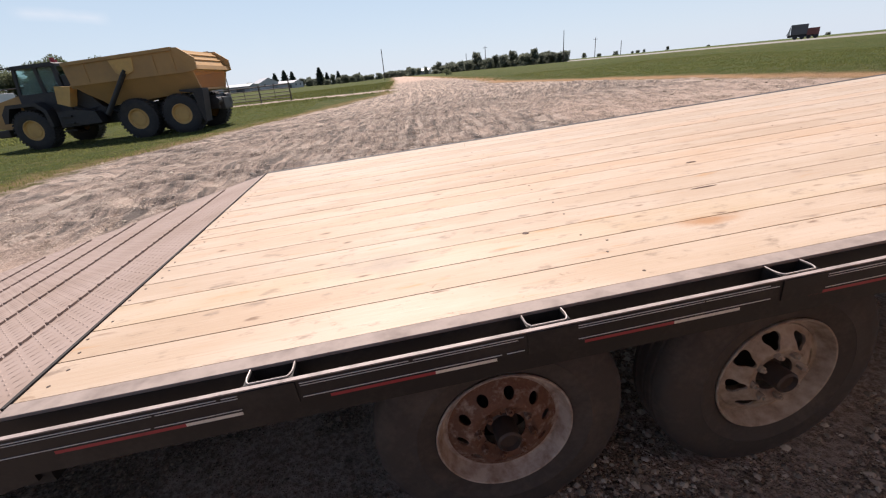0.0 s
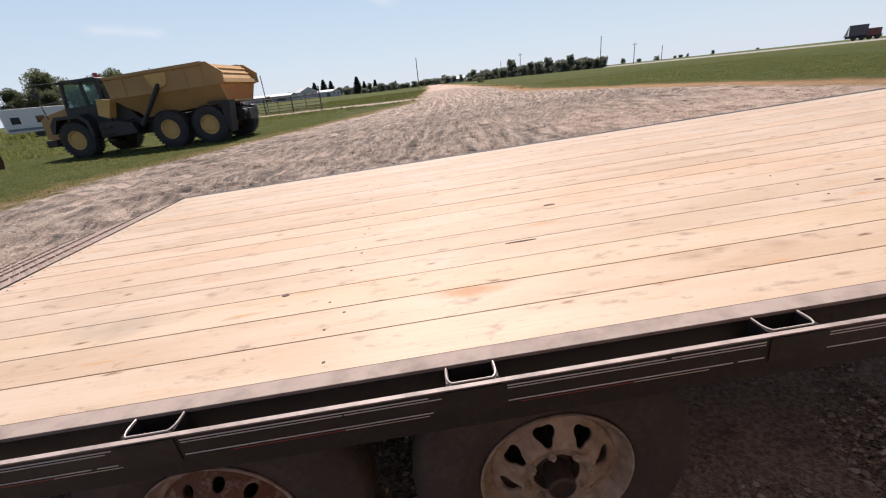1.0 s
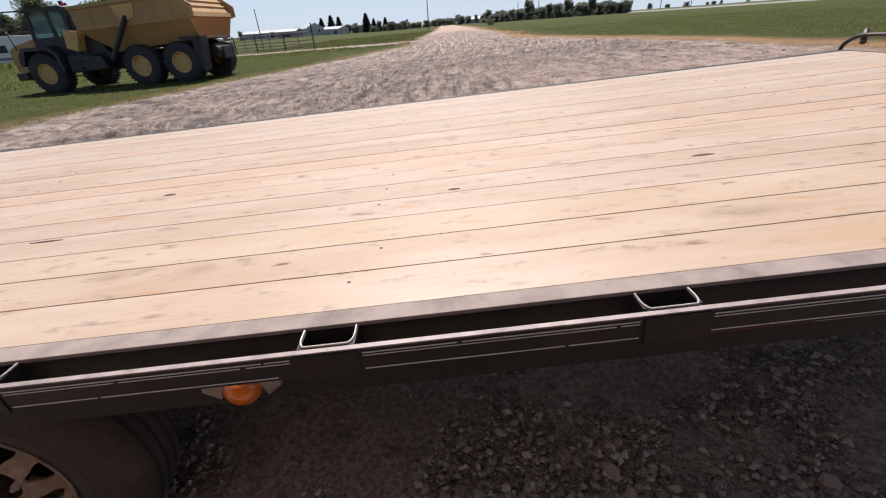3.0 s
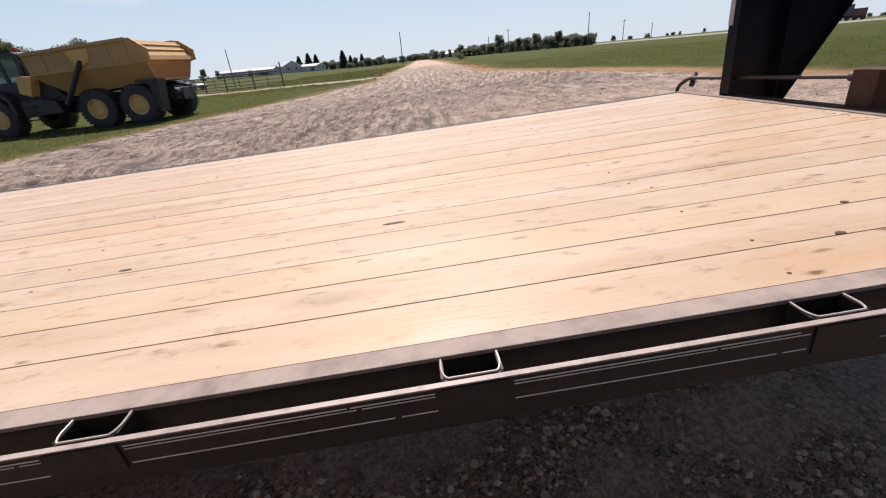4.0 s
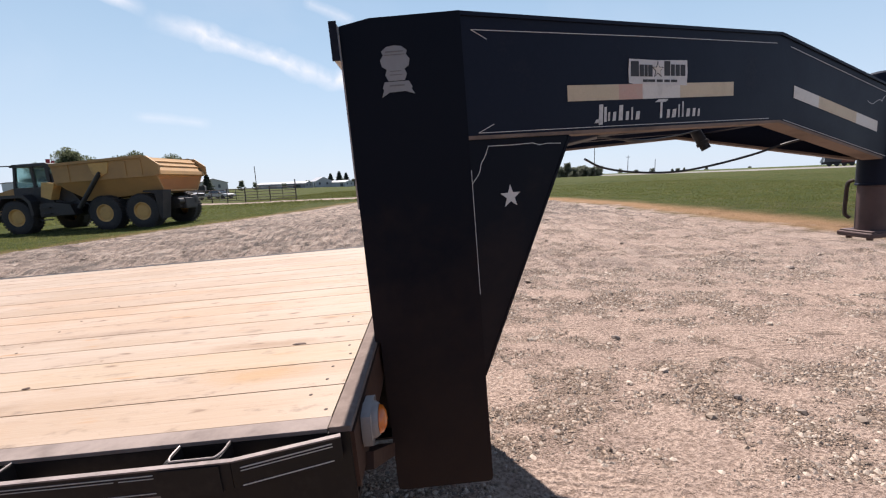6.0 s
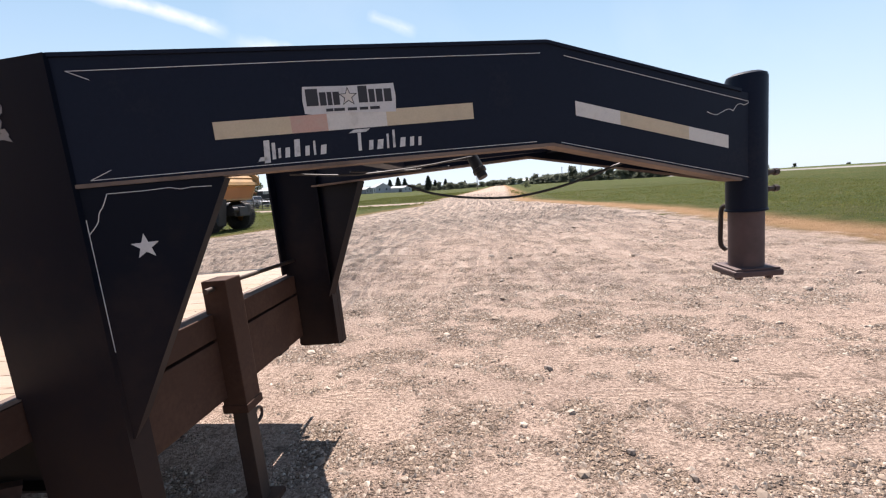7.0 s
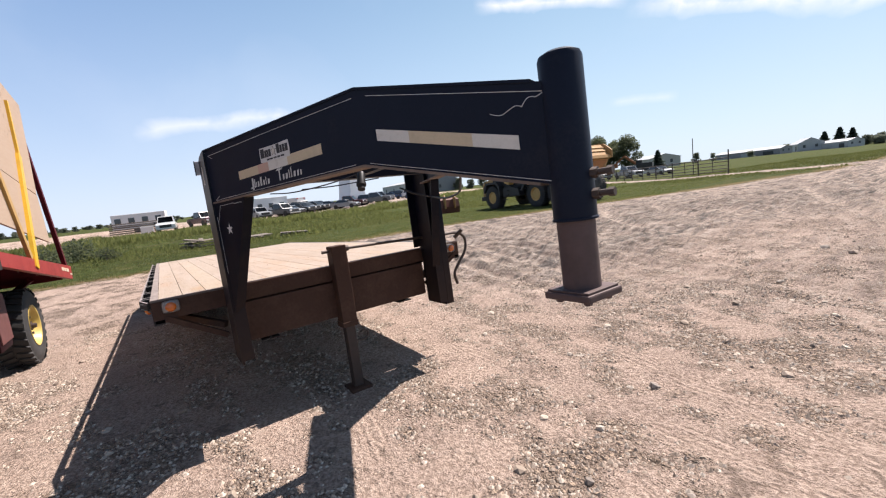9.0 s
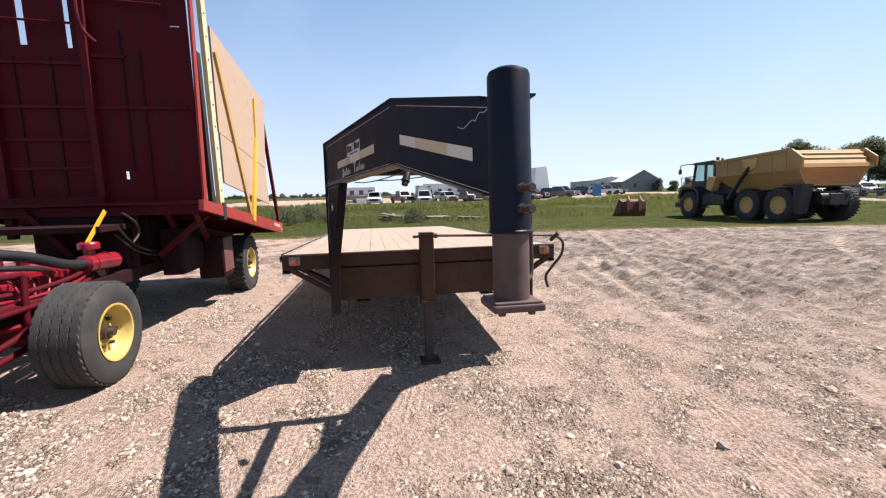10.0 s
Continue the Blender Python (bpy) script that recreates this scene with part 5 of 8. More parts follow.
# unseen plate added to keep sunlight from slipping through the tail gap
b = bmesh.new()
box(b, 0.395, 0.455, 0.012, WIDTH - 0.012, 0.66, 0.818)
part("tail_gap_block", b, DARK, trailer)
HUBS = [(1.511, 0.388), (2.401, 0.366)]
for x, z in HUBS:
    b = bmesh.new()
    cyl(b, (x, 0.25, z), (x, WIDTH - 0.25, z), 0.06)
    part("axle", b, DARK, trailer, smooth=True)
    for y in (0.55, WIDTH - 0.55):
        b = bmesh.new()
        for j, L in enumerate((0.40, 0.30, 0.20)):
            beam(b, (x - L, y, z + 0.10 - j * 0.012), (x + L, y, z + 0.10 - j * 0.012), 0.06, 0.010)
        box(b, x - 0.03, x + 0.03, y - 0.02, y + 0.02, z + 0.1, 0.44)
        part("leaf_spring", b, DARK, trailer)


def wheel_disc(count, mid, hole, r_in, r_out, around=32, rings=5):
    """A dished wheel centre with a ring of openings; hole gives their outline by angle."""
    bm = bmesh.new()
    half = math.pi / count

    def shell(r):
        t = (r - r_in) / (r_out - r_in)
        return -0.092 + 0.026 * float(smoothstep(0.5, 1.0, t)) - 0.014 * math.exp(-((t - 0.33) / 0.16) ** 2)
    for k in range(count):
        grid = []
        for j in range(around):
            a = 2 * math.pi * (j + 0.5) / around
            ca, sa = math.cos(a), math.sin(a)
            q = hole(a)
            inner = (mid + q * ca, q * sa / mid)
            reach = min(((r_out - mid) if ca > 0 else (mid - r_in)) / max(abs(ca), 1e-6), half * mid / max(abs(sa), 1e-6))
            outer = (mid + reach * ca, reach * sa / mid)
            line = []
            for i in range(rings + 1):
                f = i / rings
                r = inner[0] + (outer[0] - inner[0]) * f
                t = 2 * half * k + inner[1] + (outer[1] - inner[1]) * f
                line.append(bm.verts.new((r * math.cos(t), shell(r), r * math.sin(t))))
            grid.append(line)
        for j in range(around):
            p, q = grid[j], grid[(j + 1) % around]
            for i in range(rings):
                bm.faces.new((p[i], p[i + 1], q[i + 1], q[i]))
        # corners of the sector that the rays leave open
        for sr, st in ((r_in, -1), (r_in, 1), (r_out, -1), (r_out, 1)):
            corner = bm.verts.new((sr * math.cos(2 * half * k + st * half), shell(sr), sr * math.sin(2 * half * k + st * half)))
            near = sorted(grid, key=lambda g: (g[-1].co - corner.co).length)[:2]
            bm.faces.new((near[0][-1], near[1][-1], corner))
    bmesh.ops.remove_doubles(bm, verts=bm.verts[:], dist=0.0004)
    bmesh.ops.recalc_face_normals(bm, faces=bm.faces)
    bmesh.ops.solidify(bm, geom=bm.faces[:], thickness=0.007)
    return bm


ROUND = (10, 0.131, lambda a: 0.0165)
SPOKED = (8, 0.131, lambda a: 0.0250 * (1 + 0.20 * math.cos(3 * (a - math.pi / 3))))


def trailer_wheel(x, z, side, rim_mat, holes, label, tyre_r=0.388):
    flip = Matrix.Identity(4) if side > 0 else Matrix.Rotation(math.pi, 4, 'Z')
    y = 0.215 if side > 0 else WIDTH - 0.215
    m = Matrix.Translation((x, y, z)) @ flip @ Matrix.Rotation(random.uniform(0, 6), 4, 'Y')
    b = bmesh.new()
    lathe(b, [(0.196, -0.082), (0.213, -0.100), (0.262, -0.109), (0.266, -0.112), (0.272, -0.109), (0.318, -0.108), (0.352, -0.098), (0.374, -0.084), (tyre_r - 0.004, -0.066), (tyre_r, -0.045),
              (tyre_r - 0.008, -0.041), (tyre_r - 0.008, -0.034), (tyre_r, -0.030), (tyre_r, -0.006), (tyre_r - 0.008, -0.003), (tyre_r - 0.008, 0.003), (tyre_r, 0.006), (tyre_r, 0.030), (tyre_r - 0.008, 0.034), (tyre_r - 0.008, 0.041), (tyre_r, 0.045),
              (tyre_r - 0.004, 0.066), (0.352, 0.098), (0.27, 0.109), (0.196, 0.082)], m, 72)
    w = part("wheel", b, TYRE, trailer, label, smooth=True)
    b = bmesh.new()
    lathe(b, [(0.2068, -0.098), (0.2091, -0.103), (0.2068, -0.1075), (0.2029, -0.106), (0.2001, -0.099), (0.1972, -0.094), (0.1955, -0.084), (0.1915, -0.078), (0.1895, -0.068), (0.1830, -0.060), (0.1740, -0.060), (0.1690, -0.066), (0.1660, -0.03), (0.176, 0.0), (0.176, 0.09), (0.196, 0.09), (0.1977, -0.08)], m, 64)
    part("rim", b, rim_mat, w, smooth=True)
    b = wheel_disc(*holes, 0.064, 0.1690)
    moved(b, m)
    part("wheel_disc", b, RUST_DISC if rim_mat is RUST_RIM else rim_mat, w, smooth=True)
    b = bmesh.new()
    lathe(b, [(0.15, 0.03), (0.15, 0.09), (0.0005, 0.09)], m, 32, closed=False)
    lathe(b, [(0.05, 0.03), (0.05, -0.065), (0.036, -0.075), (0.036, -0.140), (0.030, -0.145), (0.027, -0.133), (0.0005, -0.131)], m, 32, closed=False)
    part("hub", b, HUB, w, smooth=True)
    b = bmesh.new()
    lathe(b, [(0.0365, -0.128), (0.0365, -0.1405), (0.030, -0.1460), (0.0265, -0.1335), (0.0005, -0.1318)], m, 32, closed=False)
    part("hub_rim", b, HUB, w, "greasy dark hub-cap rim", smooth=True)
    for k in range(8):
        a = 2 * math.pi * k / 8
        b = bmesh.new()
        c = m @ Vector((0.084 * math.cos(a), -0.094, 0.084 * math.sin(a)))
        d = (m.to_3x3() @ Vector((0, -1, 0)))
        cyl(b, c, c + d * 0.022, 0.0115, seg=6)
        cyl(b, c + d * 0.022, c + d * 0.030, 0.006, seg=8)
        part("lug_nut", b, RUST_DISC if rim_mat is RUST_RIM else rim_mat, w)


for side in (1, -1):
    trailer_wheel(*HUBS[0], side, RUST_RIM, ROUND, "worn tyre on a rust-eaten steel wheel")
    trailer_wheel(*HUBS[1], side, PALE_RIM, SPOKED, "dusty tyre on a faded white spoked wheel")

# sloping dovetail of checker plate with traction ridges
DROP = 0.2


def tail_z(x):
    return DECK - 0.004 - DROP * (X0 - 0.008 - x)


b = bmesh.new()
prism(b, [(X0 - 0.008, tail_z(X0 - 0.008)), (-2.4, tail_z(-2.4)), (-2.4, tail_z(-2.4) - 0.006), (X0 - 0.008, tail_z(X0 - 0.008) - 0.006)], WIDTH - 0.03, pose(0, 0.015, 0))
tail = part("dovetail_plate", b, CHECK, trailer, "worn steel checker-plate dovetail")
vs, fs = [], []
for i in range(81):
    for j in range(68):
        x, y = -2.38 + i * 0.0345, 0.035 + j * 0.0352
        a = radians(45 if (i + j) % 2 else -45)
        ux, uy = math.cos(a), math.sin(a)
        n = len(vs)
        for du, dv, dz in ((-0.0155, 0, 0), (0, -0.005, 0), (0.0155, 0, 0), (0, 0.005, 0), (-0.006, 0, 0.0022), (0.006, 0, 0.0022)):
            px, py = x + du * ux - dv * uy, y + du * uy + dv * ux
            vs.append((px, py, tail_z(px) + dz))
        fs += [(n, n + 1, n + 4), (n + 1, n + 5, n + 4), (n + 1, n + 2, n + 5), (n + 2, n + 3, n + 5), (n + 3, n + 4, n + 5), (n + 3, n, n + 4)]
me = bpy.data.meshes.new("checker_relief")
me.from_pydata(vs, [], fs)
me.materials.append(CHECK)
o = new("checker_relief", me)
o.parent = tail
tagged(o, "raised diamond lugs", kind="stuff")
for x in (0.13, -0.235, -0.53, -0.86, -1.2):
    b = bmesh.new()
    y = 0.06
    while y < WIDTH - 0.1:
        beam(b, (x, y, tail_z(x) + 0.005), (x, y + 0.040, tail_z(x) + 0.005), 0.010, 0.010)
        y += 0.056
    part("traction_ridge", b, CHECK, tail)

# black strip added to draw the dark gap line where the deck ends above the dovetail
b = bmesh.new()
box(b, X0 - 0.010, X0 - 0.001, 0.03, WIDTH - 0.03, DECK - 0.03, DECK + 0.003, 0.001)
part("end_gap_strip", b, DARK, trailer)

# deck boards, screws, knot holes
PITCH = (WIDTH - 0.09) / 17
b = bmesh.new()
box(b, 0, X1 - X0 - 0.006, -PITCH / 2 + 0.0017, PITCH / 2 - 0.0017, -0.038, 0, 0.0008)
board = part("deck_board", b, WOOD, trailer)
boards = [board]
for k in range(1, 17):
    o = new("deck_board", board.data)
    o.parent = trailer
    boards.append(o)
b = bmesh.new()
cyl(b, (0, 0, -0.004), (0, 0, 0.0006), 0.0042, seg=10)
cyl(b, (0, 0, 0.0004), (0, 0, 0.0012), 0.003, seg=6)
screw = part("deck_screw", b, HUB, board)
for k, o in enumerate(boards):
    o.location = (X0 + 0.002, 0.045 + PITCH * (k + 0.5), DECK + random.uniform(-0.0005, 0.0005))
    for x in (0.475, 1.89, 3.48, 5.275, 6.44):
        for s in (-1, 1):
            if (k, x, s) != (0, 0.475, -1) and random.random() < (0.3 if x in (0.475, 6.44) else 0.55):
                continue
            c = screw if (k, x, s) == (0, 0.475, -1) else new("deck_screw", screw.data)
            c.parent = o
            c.location = (x - X0 + random.uniform(-0.03, 0.03), s * (PITCH / 2 - 0.036) + random.uniform(-0.006, 0.006), 0)
KNOT = surface("dark_knot", (0.05, 0.022, 0.012), 0.7, bump=0)
for x, y, a, c in ((1.715, 0.452, 0.011, 0.009), (4.502, 0.666, 0.034, 0.007), (3.707, 0.619, 0.018, 0.006), (2.453, 0.578, 0.05, 0.004), (6.296, 0.470, 0.02, 0.006), (2.653, 0.912, 0.022, 0.007), (5.62, 0.330, 0.010, 0.006), (5.47, 0.19, 0.012, 0.006)):
    bm = bmesh.new()
    prism(bm, [(a * math.cos(t) * (1 + 0.2 * math.sin(3 * t)), c * math.sin(t)) for t in np.linspace(0, 2 * math.pi, 13)[:-1]], 0.0012, pose(x, y, DECK + 0.0004, 90))
    part("knot_hole", bm, KNOT, trailer)


# ---- red bale wagon beside the trailer ----
WO = Vector((4.0, -2.4, land_z(4.0, -2.4)))
wagon = thing("bale_wagon", Matrix.Translation(WO), "dark red self-propelled bale wagon with plywood load rack and yellow wheels", "farm machine")


def wpart(name, bm, mat, parent=wagon, label="", smooth=False):
    moved(bm, Matrix.Translation(-WO))
    return part(name, bm, mat, parent, label, smooth)


# sloping load bed; the sunlight on its side channel is in the red
b = bmesh.new()
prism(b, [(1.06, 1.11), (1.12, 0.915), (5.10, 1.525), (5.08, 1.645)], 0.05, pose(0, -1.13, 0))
rail = wpart("bed_rail", b, RED_SUN, label="side rail of the load bed in sun-lightened red")
b = bmesh.new()
for x0, x1 in ((1.30, 1.47), (1.50, 1.62), (1.64, 1.78)):
    beam(b, (x0, -1.0785, 1.035 + (x0 - 1.1) * 0.153), (x1, -1.0785, 1.035 + (x1 - 1.1) * 0.153), 0.003, 0.05)
beam(b, (1.10, -1.0785, 0.985), (1.25, -1.0785, 1.008), 0.003, 0.022)
wpart("lettering_bar", b, surface("faded_cream_letter", (0.55, 0.42, 0.30), 0.6, bump=0), rail)
b = bmesh.new()
prism(b, [(1.07, 1.06), (1.09, 1.02), (5.05, 1.60), (5.05, 1.63)], 2.5, pose(0, -3.63, 0))
wpart("load_bed", b, RED_D)
b = bmesh.new()
prism(b, [(1.06, 1.11), (1.12, 0.915), (5.10, 1.525), (5.08, 1.645)], 0.05, pose(0, -3.68, 0))
wpart("bed_rail", b, RED_D)
for x in (1.5, 2.2, 2.9, 3.6, 4.3, 4.9):
    z = 0.90 + (x - 1.1) * 0.153
    b = bmesh.new()
    box(b, x - 0.03, x + 0.03, -3.6, -1.14, z, z + 0.11)
    wpart("bed_crossbar", b, RED_D)
# upright front table: sheet steel with ribs and slots
FX = 4.78
PANELS = [(-3.50, -2.85, 1.62, 4.05), (-2.85, -2.775, 1.62, 3.32), (-2.775, -2.405, 1.62, 4.05), (-2.405, -2.35, 1.62, 3.30), (-2.35, -2.20, 1.62, 4.05),
          (-2.20, -1.985, 1.62, 4.05), (-1.985, -1.90, 1.62, 1.89), (-1.945, -1.90, 1.89, 1.98), (-1.985, -1.90, 1.98, 4.05), (-1.90, -1.185, 1.62, 4.05)]
b = bmesh.new()
box(b, FX - 0.045, FX - 0.022, -3.5, -1.24, 1.60, 1.66)
table = wpart("table_frame", b, RED_D, label="dark red steel table frame")
for y0, y1, z0, z1 in PANELS:
    b = bmesh.new()
    box(b, FX - 0.02, FX, y0, y1, z0, z1)
    wpart("panel", b, RED, table)
b = bmesh.new()
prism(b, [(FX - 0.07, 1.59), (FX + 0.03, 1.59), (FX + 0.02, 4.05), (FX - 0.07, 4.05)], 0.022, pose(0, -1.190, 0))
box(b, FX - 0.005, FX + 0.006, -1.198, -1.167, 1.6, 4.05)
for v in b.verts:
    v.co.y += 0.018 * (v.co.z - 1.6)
wpart("table_edge", b, RED_SUN, table, "folded edge in sun-lightened red")
for y, w in ((-2.22, 0.075), (-3.16, 0.08)):
    b = bmesh.new()
    box(b, FX, FX + 0.07, y - w / 2, y + w / 2, 1.25, 4.05, 0.006)
    wpart("table_post", b, RED_D, table)
for z, y0, y1 in ((2.68, -3.16, -1.26), (2.33, -3.12, -2.26), (2.02, -3.12, -2.26), (3.14, -3.12, -2.26), (3.22, -2.18, -1.85)):
    b = bmesh.new()
    box(b, FX, FX + 0.028, y0, y1, z - 0.016, z + 0.016, 0.004)
    wpart("table_rib", b, RED_D, table)
for y, z0, z1 in ((-2.93, 1.66, 3.2), (-2.58, 1.66, 3.2), (-1.88, 1.99, 3.5), (-1.70, 1.62, 3.3)):
    b = bmesh.new()
    box(b, FX, FX + 0.012, y - 0.008, y + 0.008, z0, z1)
    wpart("table_seam", b, RED_SHADE, table)
b = bmesh.new()
box(b, FX, FX + 0.10, -3.3, -2.18, 1.62, 1.70, 0.006)
box(b, FX - 0.02, FX + 0.06, -2.18, -1.24, 1.58, 1.63, 0.006)
wpart("table_sill", b, RED, table)
b = bmesh.new()
cyl(b, (FX + 0.10, -3.25, 3.56), (FX + 0.10, -2.28, 3.52), 0.012)
sweep(b, curve_pts([(FX + 0.09, -2.22, 3.9), (FX + 0.12, -2.2, 3.6), (FX + 0.10, -2.17, 3.45), (FX + 0.11, -2.06, 3.33)], 8), 0.018, 8)
wpart("linkage_rod", b, RED, table, smooth=True)
b = bmesh.new()
prism(b, [(-0.10, 0), (0, 0.10), (0.02, 0), (0, -0.04)], 0.04, pose(FX + 0.01, -1.40, 3.72, 0, 0, 90))
cyl(b, (FX + 0.06, -2.2, 3.80), (FX + 0.06, -1.42, 3.76), 0.012)
wpart("latch", b, RED, table)
b = bmesh.new()
box(b, FX + 0.0005, FX + 0.003, -1.36, -1.265, 3.555, 3.566)
wpart("scuff_mark", b, WHITE, table)
# rear rack: two plywood sheets, edge plank, braces
b = bmesh.new()
prism(b, [(4.29, 3.76), (4.29, 2.49), (2.03, 2.175), (1.78, 3.38)], 0.022, pose(0, -1.13, 0))
wpart("rack_sheet", b, PLY, label="sun-bleached plywood sheet")
b = bmesh.new()
prism(b, [(4.27, 2.475), (4.26, 1.85), (1.95, 1.53), (2.04, 2.16)], 0.022, pose(0, -1.127, 0))
wpart("rack_sheet", b, PLY, label="weathered plywood sheet, scuffed")
b = bmesh.new()
beam(b, (4.43, -1.12, 1.50), (4.50, -1.12, 4.15), 0.05, 0.13, up=(1, 0, 0))
wpart("edge_plank", b, surface("cream_painted_plank", (0.62, 0.50, 0.30), 0.6, dirt=(0.45, 0.33, 0.18), dirt_amount=0.4, scale=9, grain=60), label="cream-painted edge plank")
for k in range(9):
    z = 1.75 + k * 0.26
    b = bmesh.new()
    cyl(b, (4.43 + (z - 1.5) * 0.0264, -1.096, z), (4.43 + (z - 1.5) * 0.0264, -1.088, z), 0.012, seg=8)
    wpart("bolt", b, DARK)
for y in (-1.095,):
    b = bmesh.new()
    beam(b, (4.23, y, 3.48), (3.22, y, 1.40), 0.035, 0.085, up=(1, 0, 0.4))
    wpart("brace", b, surface("ochre_stained_brace", (0.40, 0.24, 0.07), 0.6, dirt=(0.28, 0.17, 0.06), dirt_amount=0.4, scale=6, grain=40), label="ochre-stained diagonal brace")
    b = bmesh.new()
    beam(b, (2.60, y, 2.62), (3.13, y + 0.01, 1.28), 0.035, 0.12, up=(1, 0, 0.3))
    wpart("brace", b, YELLOW, label="yellow upright brace")
    b = bmesh.new()
    beam(b, (2.53, y, 3.27), (2.60, y, 2.58), 0.03, 0.055, up=(1, 0, 0.1))
    wpart("brace", b, YELLOW, label="thin yellow brace end")
b = bmesh.new()
beam(b, (1.72, -1.18, 3.12), (1.21, -1.12, 1.08), 0.05, 0.09, up=(1, 0, 0.2))
wpart("corner_post", b, RED_D)
b = bmesh.new()
beam(b, (4.60, -1.180, 3.35), (4.56, -1.172, 1.50), 0.05, 0.10, up=(1, 0, 0))
wpart("corner_post", b, DARK)
b = bmesh.new()
box(b, 4.36, 4.48, -1.16, -1.075, 1.38, 1.60, 0.01)
wpart("plank_foot", b, DARK)
# chassis and tank in shade-darkened red, braces
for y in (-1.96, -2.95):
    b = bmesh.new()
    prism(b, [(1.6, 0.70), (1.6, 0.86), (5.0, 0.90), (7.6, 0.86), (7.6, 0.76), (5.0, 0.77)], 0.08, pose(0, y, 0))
    wpart("chassis_rail", b, RED_SHADE)
for p, q in (((3.2, -1.72, 0.86), (5.0, -1.20, 1.50)), ((4.1, -1.70, 0.9), (4.8, -1.6, 1.55)), ((4.96, -2.92, 1.55), (4.96, -2.52, 1.05)), ((4.66, -1.78, 0.98), (4.66, -1.22, 1.46)), ((4.75, -1.95, 1.55), (4.95, -1.9, 0.9)), ((2.2, -1.72, 0.8), (2.4, -1.3, 1.1))):
    b = bmesh.new()
    beam(b, p, q, 0.05, 0.06)
    wpart("strut", b, RED_D)
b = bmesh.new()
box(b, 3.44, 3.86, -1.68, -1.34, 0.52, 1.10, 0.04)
wpart("tank", b, RED_SHADE, label="boxy dark red side tank", smooth=True)
b = bmesh.new()
box(b, 3.46, 3.83, -1.342, -1.330, 0.60, 1.09, 0.004)
wpart("tank_plate", b, surface("faded_brown_red", (0.13, 0.045, 0.040), 0.7, dirt=(0.09, 0.035, 0.03), dirt_amount=0.5, scale=6, grain=40))
# machinery under the bed in shade-darkened red: belly pan, chain guards, valve block
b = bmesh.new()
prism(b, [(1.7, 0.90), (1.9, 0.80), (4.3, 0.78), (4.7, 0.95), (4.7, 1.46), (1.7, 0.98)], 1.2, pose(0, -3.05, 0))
wpart("belly_pan", b, RED_SHADE, label="machinery under the load bed, red darkened with painted shade")
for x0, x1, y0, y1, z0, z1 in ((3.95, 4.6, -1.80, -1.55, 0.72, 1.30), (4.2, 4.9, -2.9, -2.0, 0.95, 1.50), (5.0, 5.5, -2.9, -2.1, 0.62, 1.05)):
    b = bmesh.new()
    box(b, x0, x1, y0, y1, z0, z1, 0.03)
    wpart("chain_guard", b, RED_SHADE)
for k in range(2):
    b = bmesh.new()
    sweep(b, curve_pts([(5.2, -1.9 - 0.05 * k, 1.35 - 0.05 * k), (5.0, -1.85, 1.15 - 0.06 * k), (4.6, -1.78, 1.02 - 0.04 * k), (3.9, -1.72, 0.98 - 0.05 * k)], 6), 0.012, 7)
    wpart("hydraulic_line", b, RUBBER, smooth=True)
b = bmesh.new()
cyl(b, (2.6, -3.5, 0.56), (2.6, -1.6, 0.56), 0.07)
wpart("axle", b, RED_D, smooth=True)
b = bmesh.new()
cyl(b, (6.45, -3.4, 0.58), (6.45, -1.55, 0.58), 0.06)
box(b, 6.35, 6.55, -3.2, -1.75, 0.60, 0.74, 0.01)
wpart("axle", b, RED_D, smooth=True)


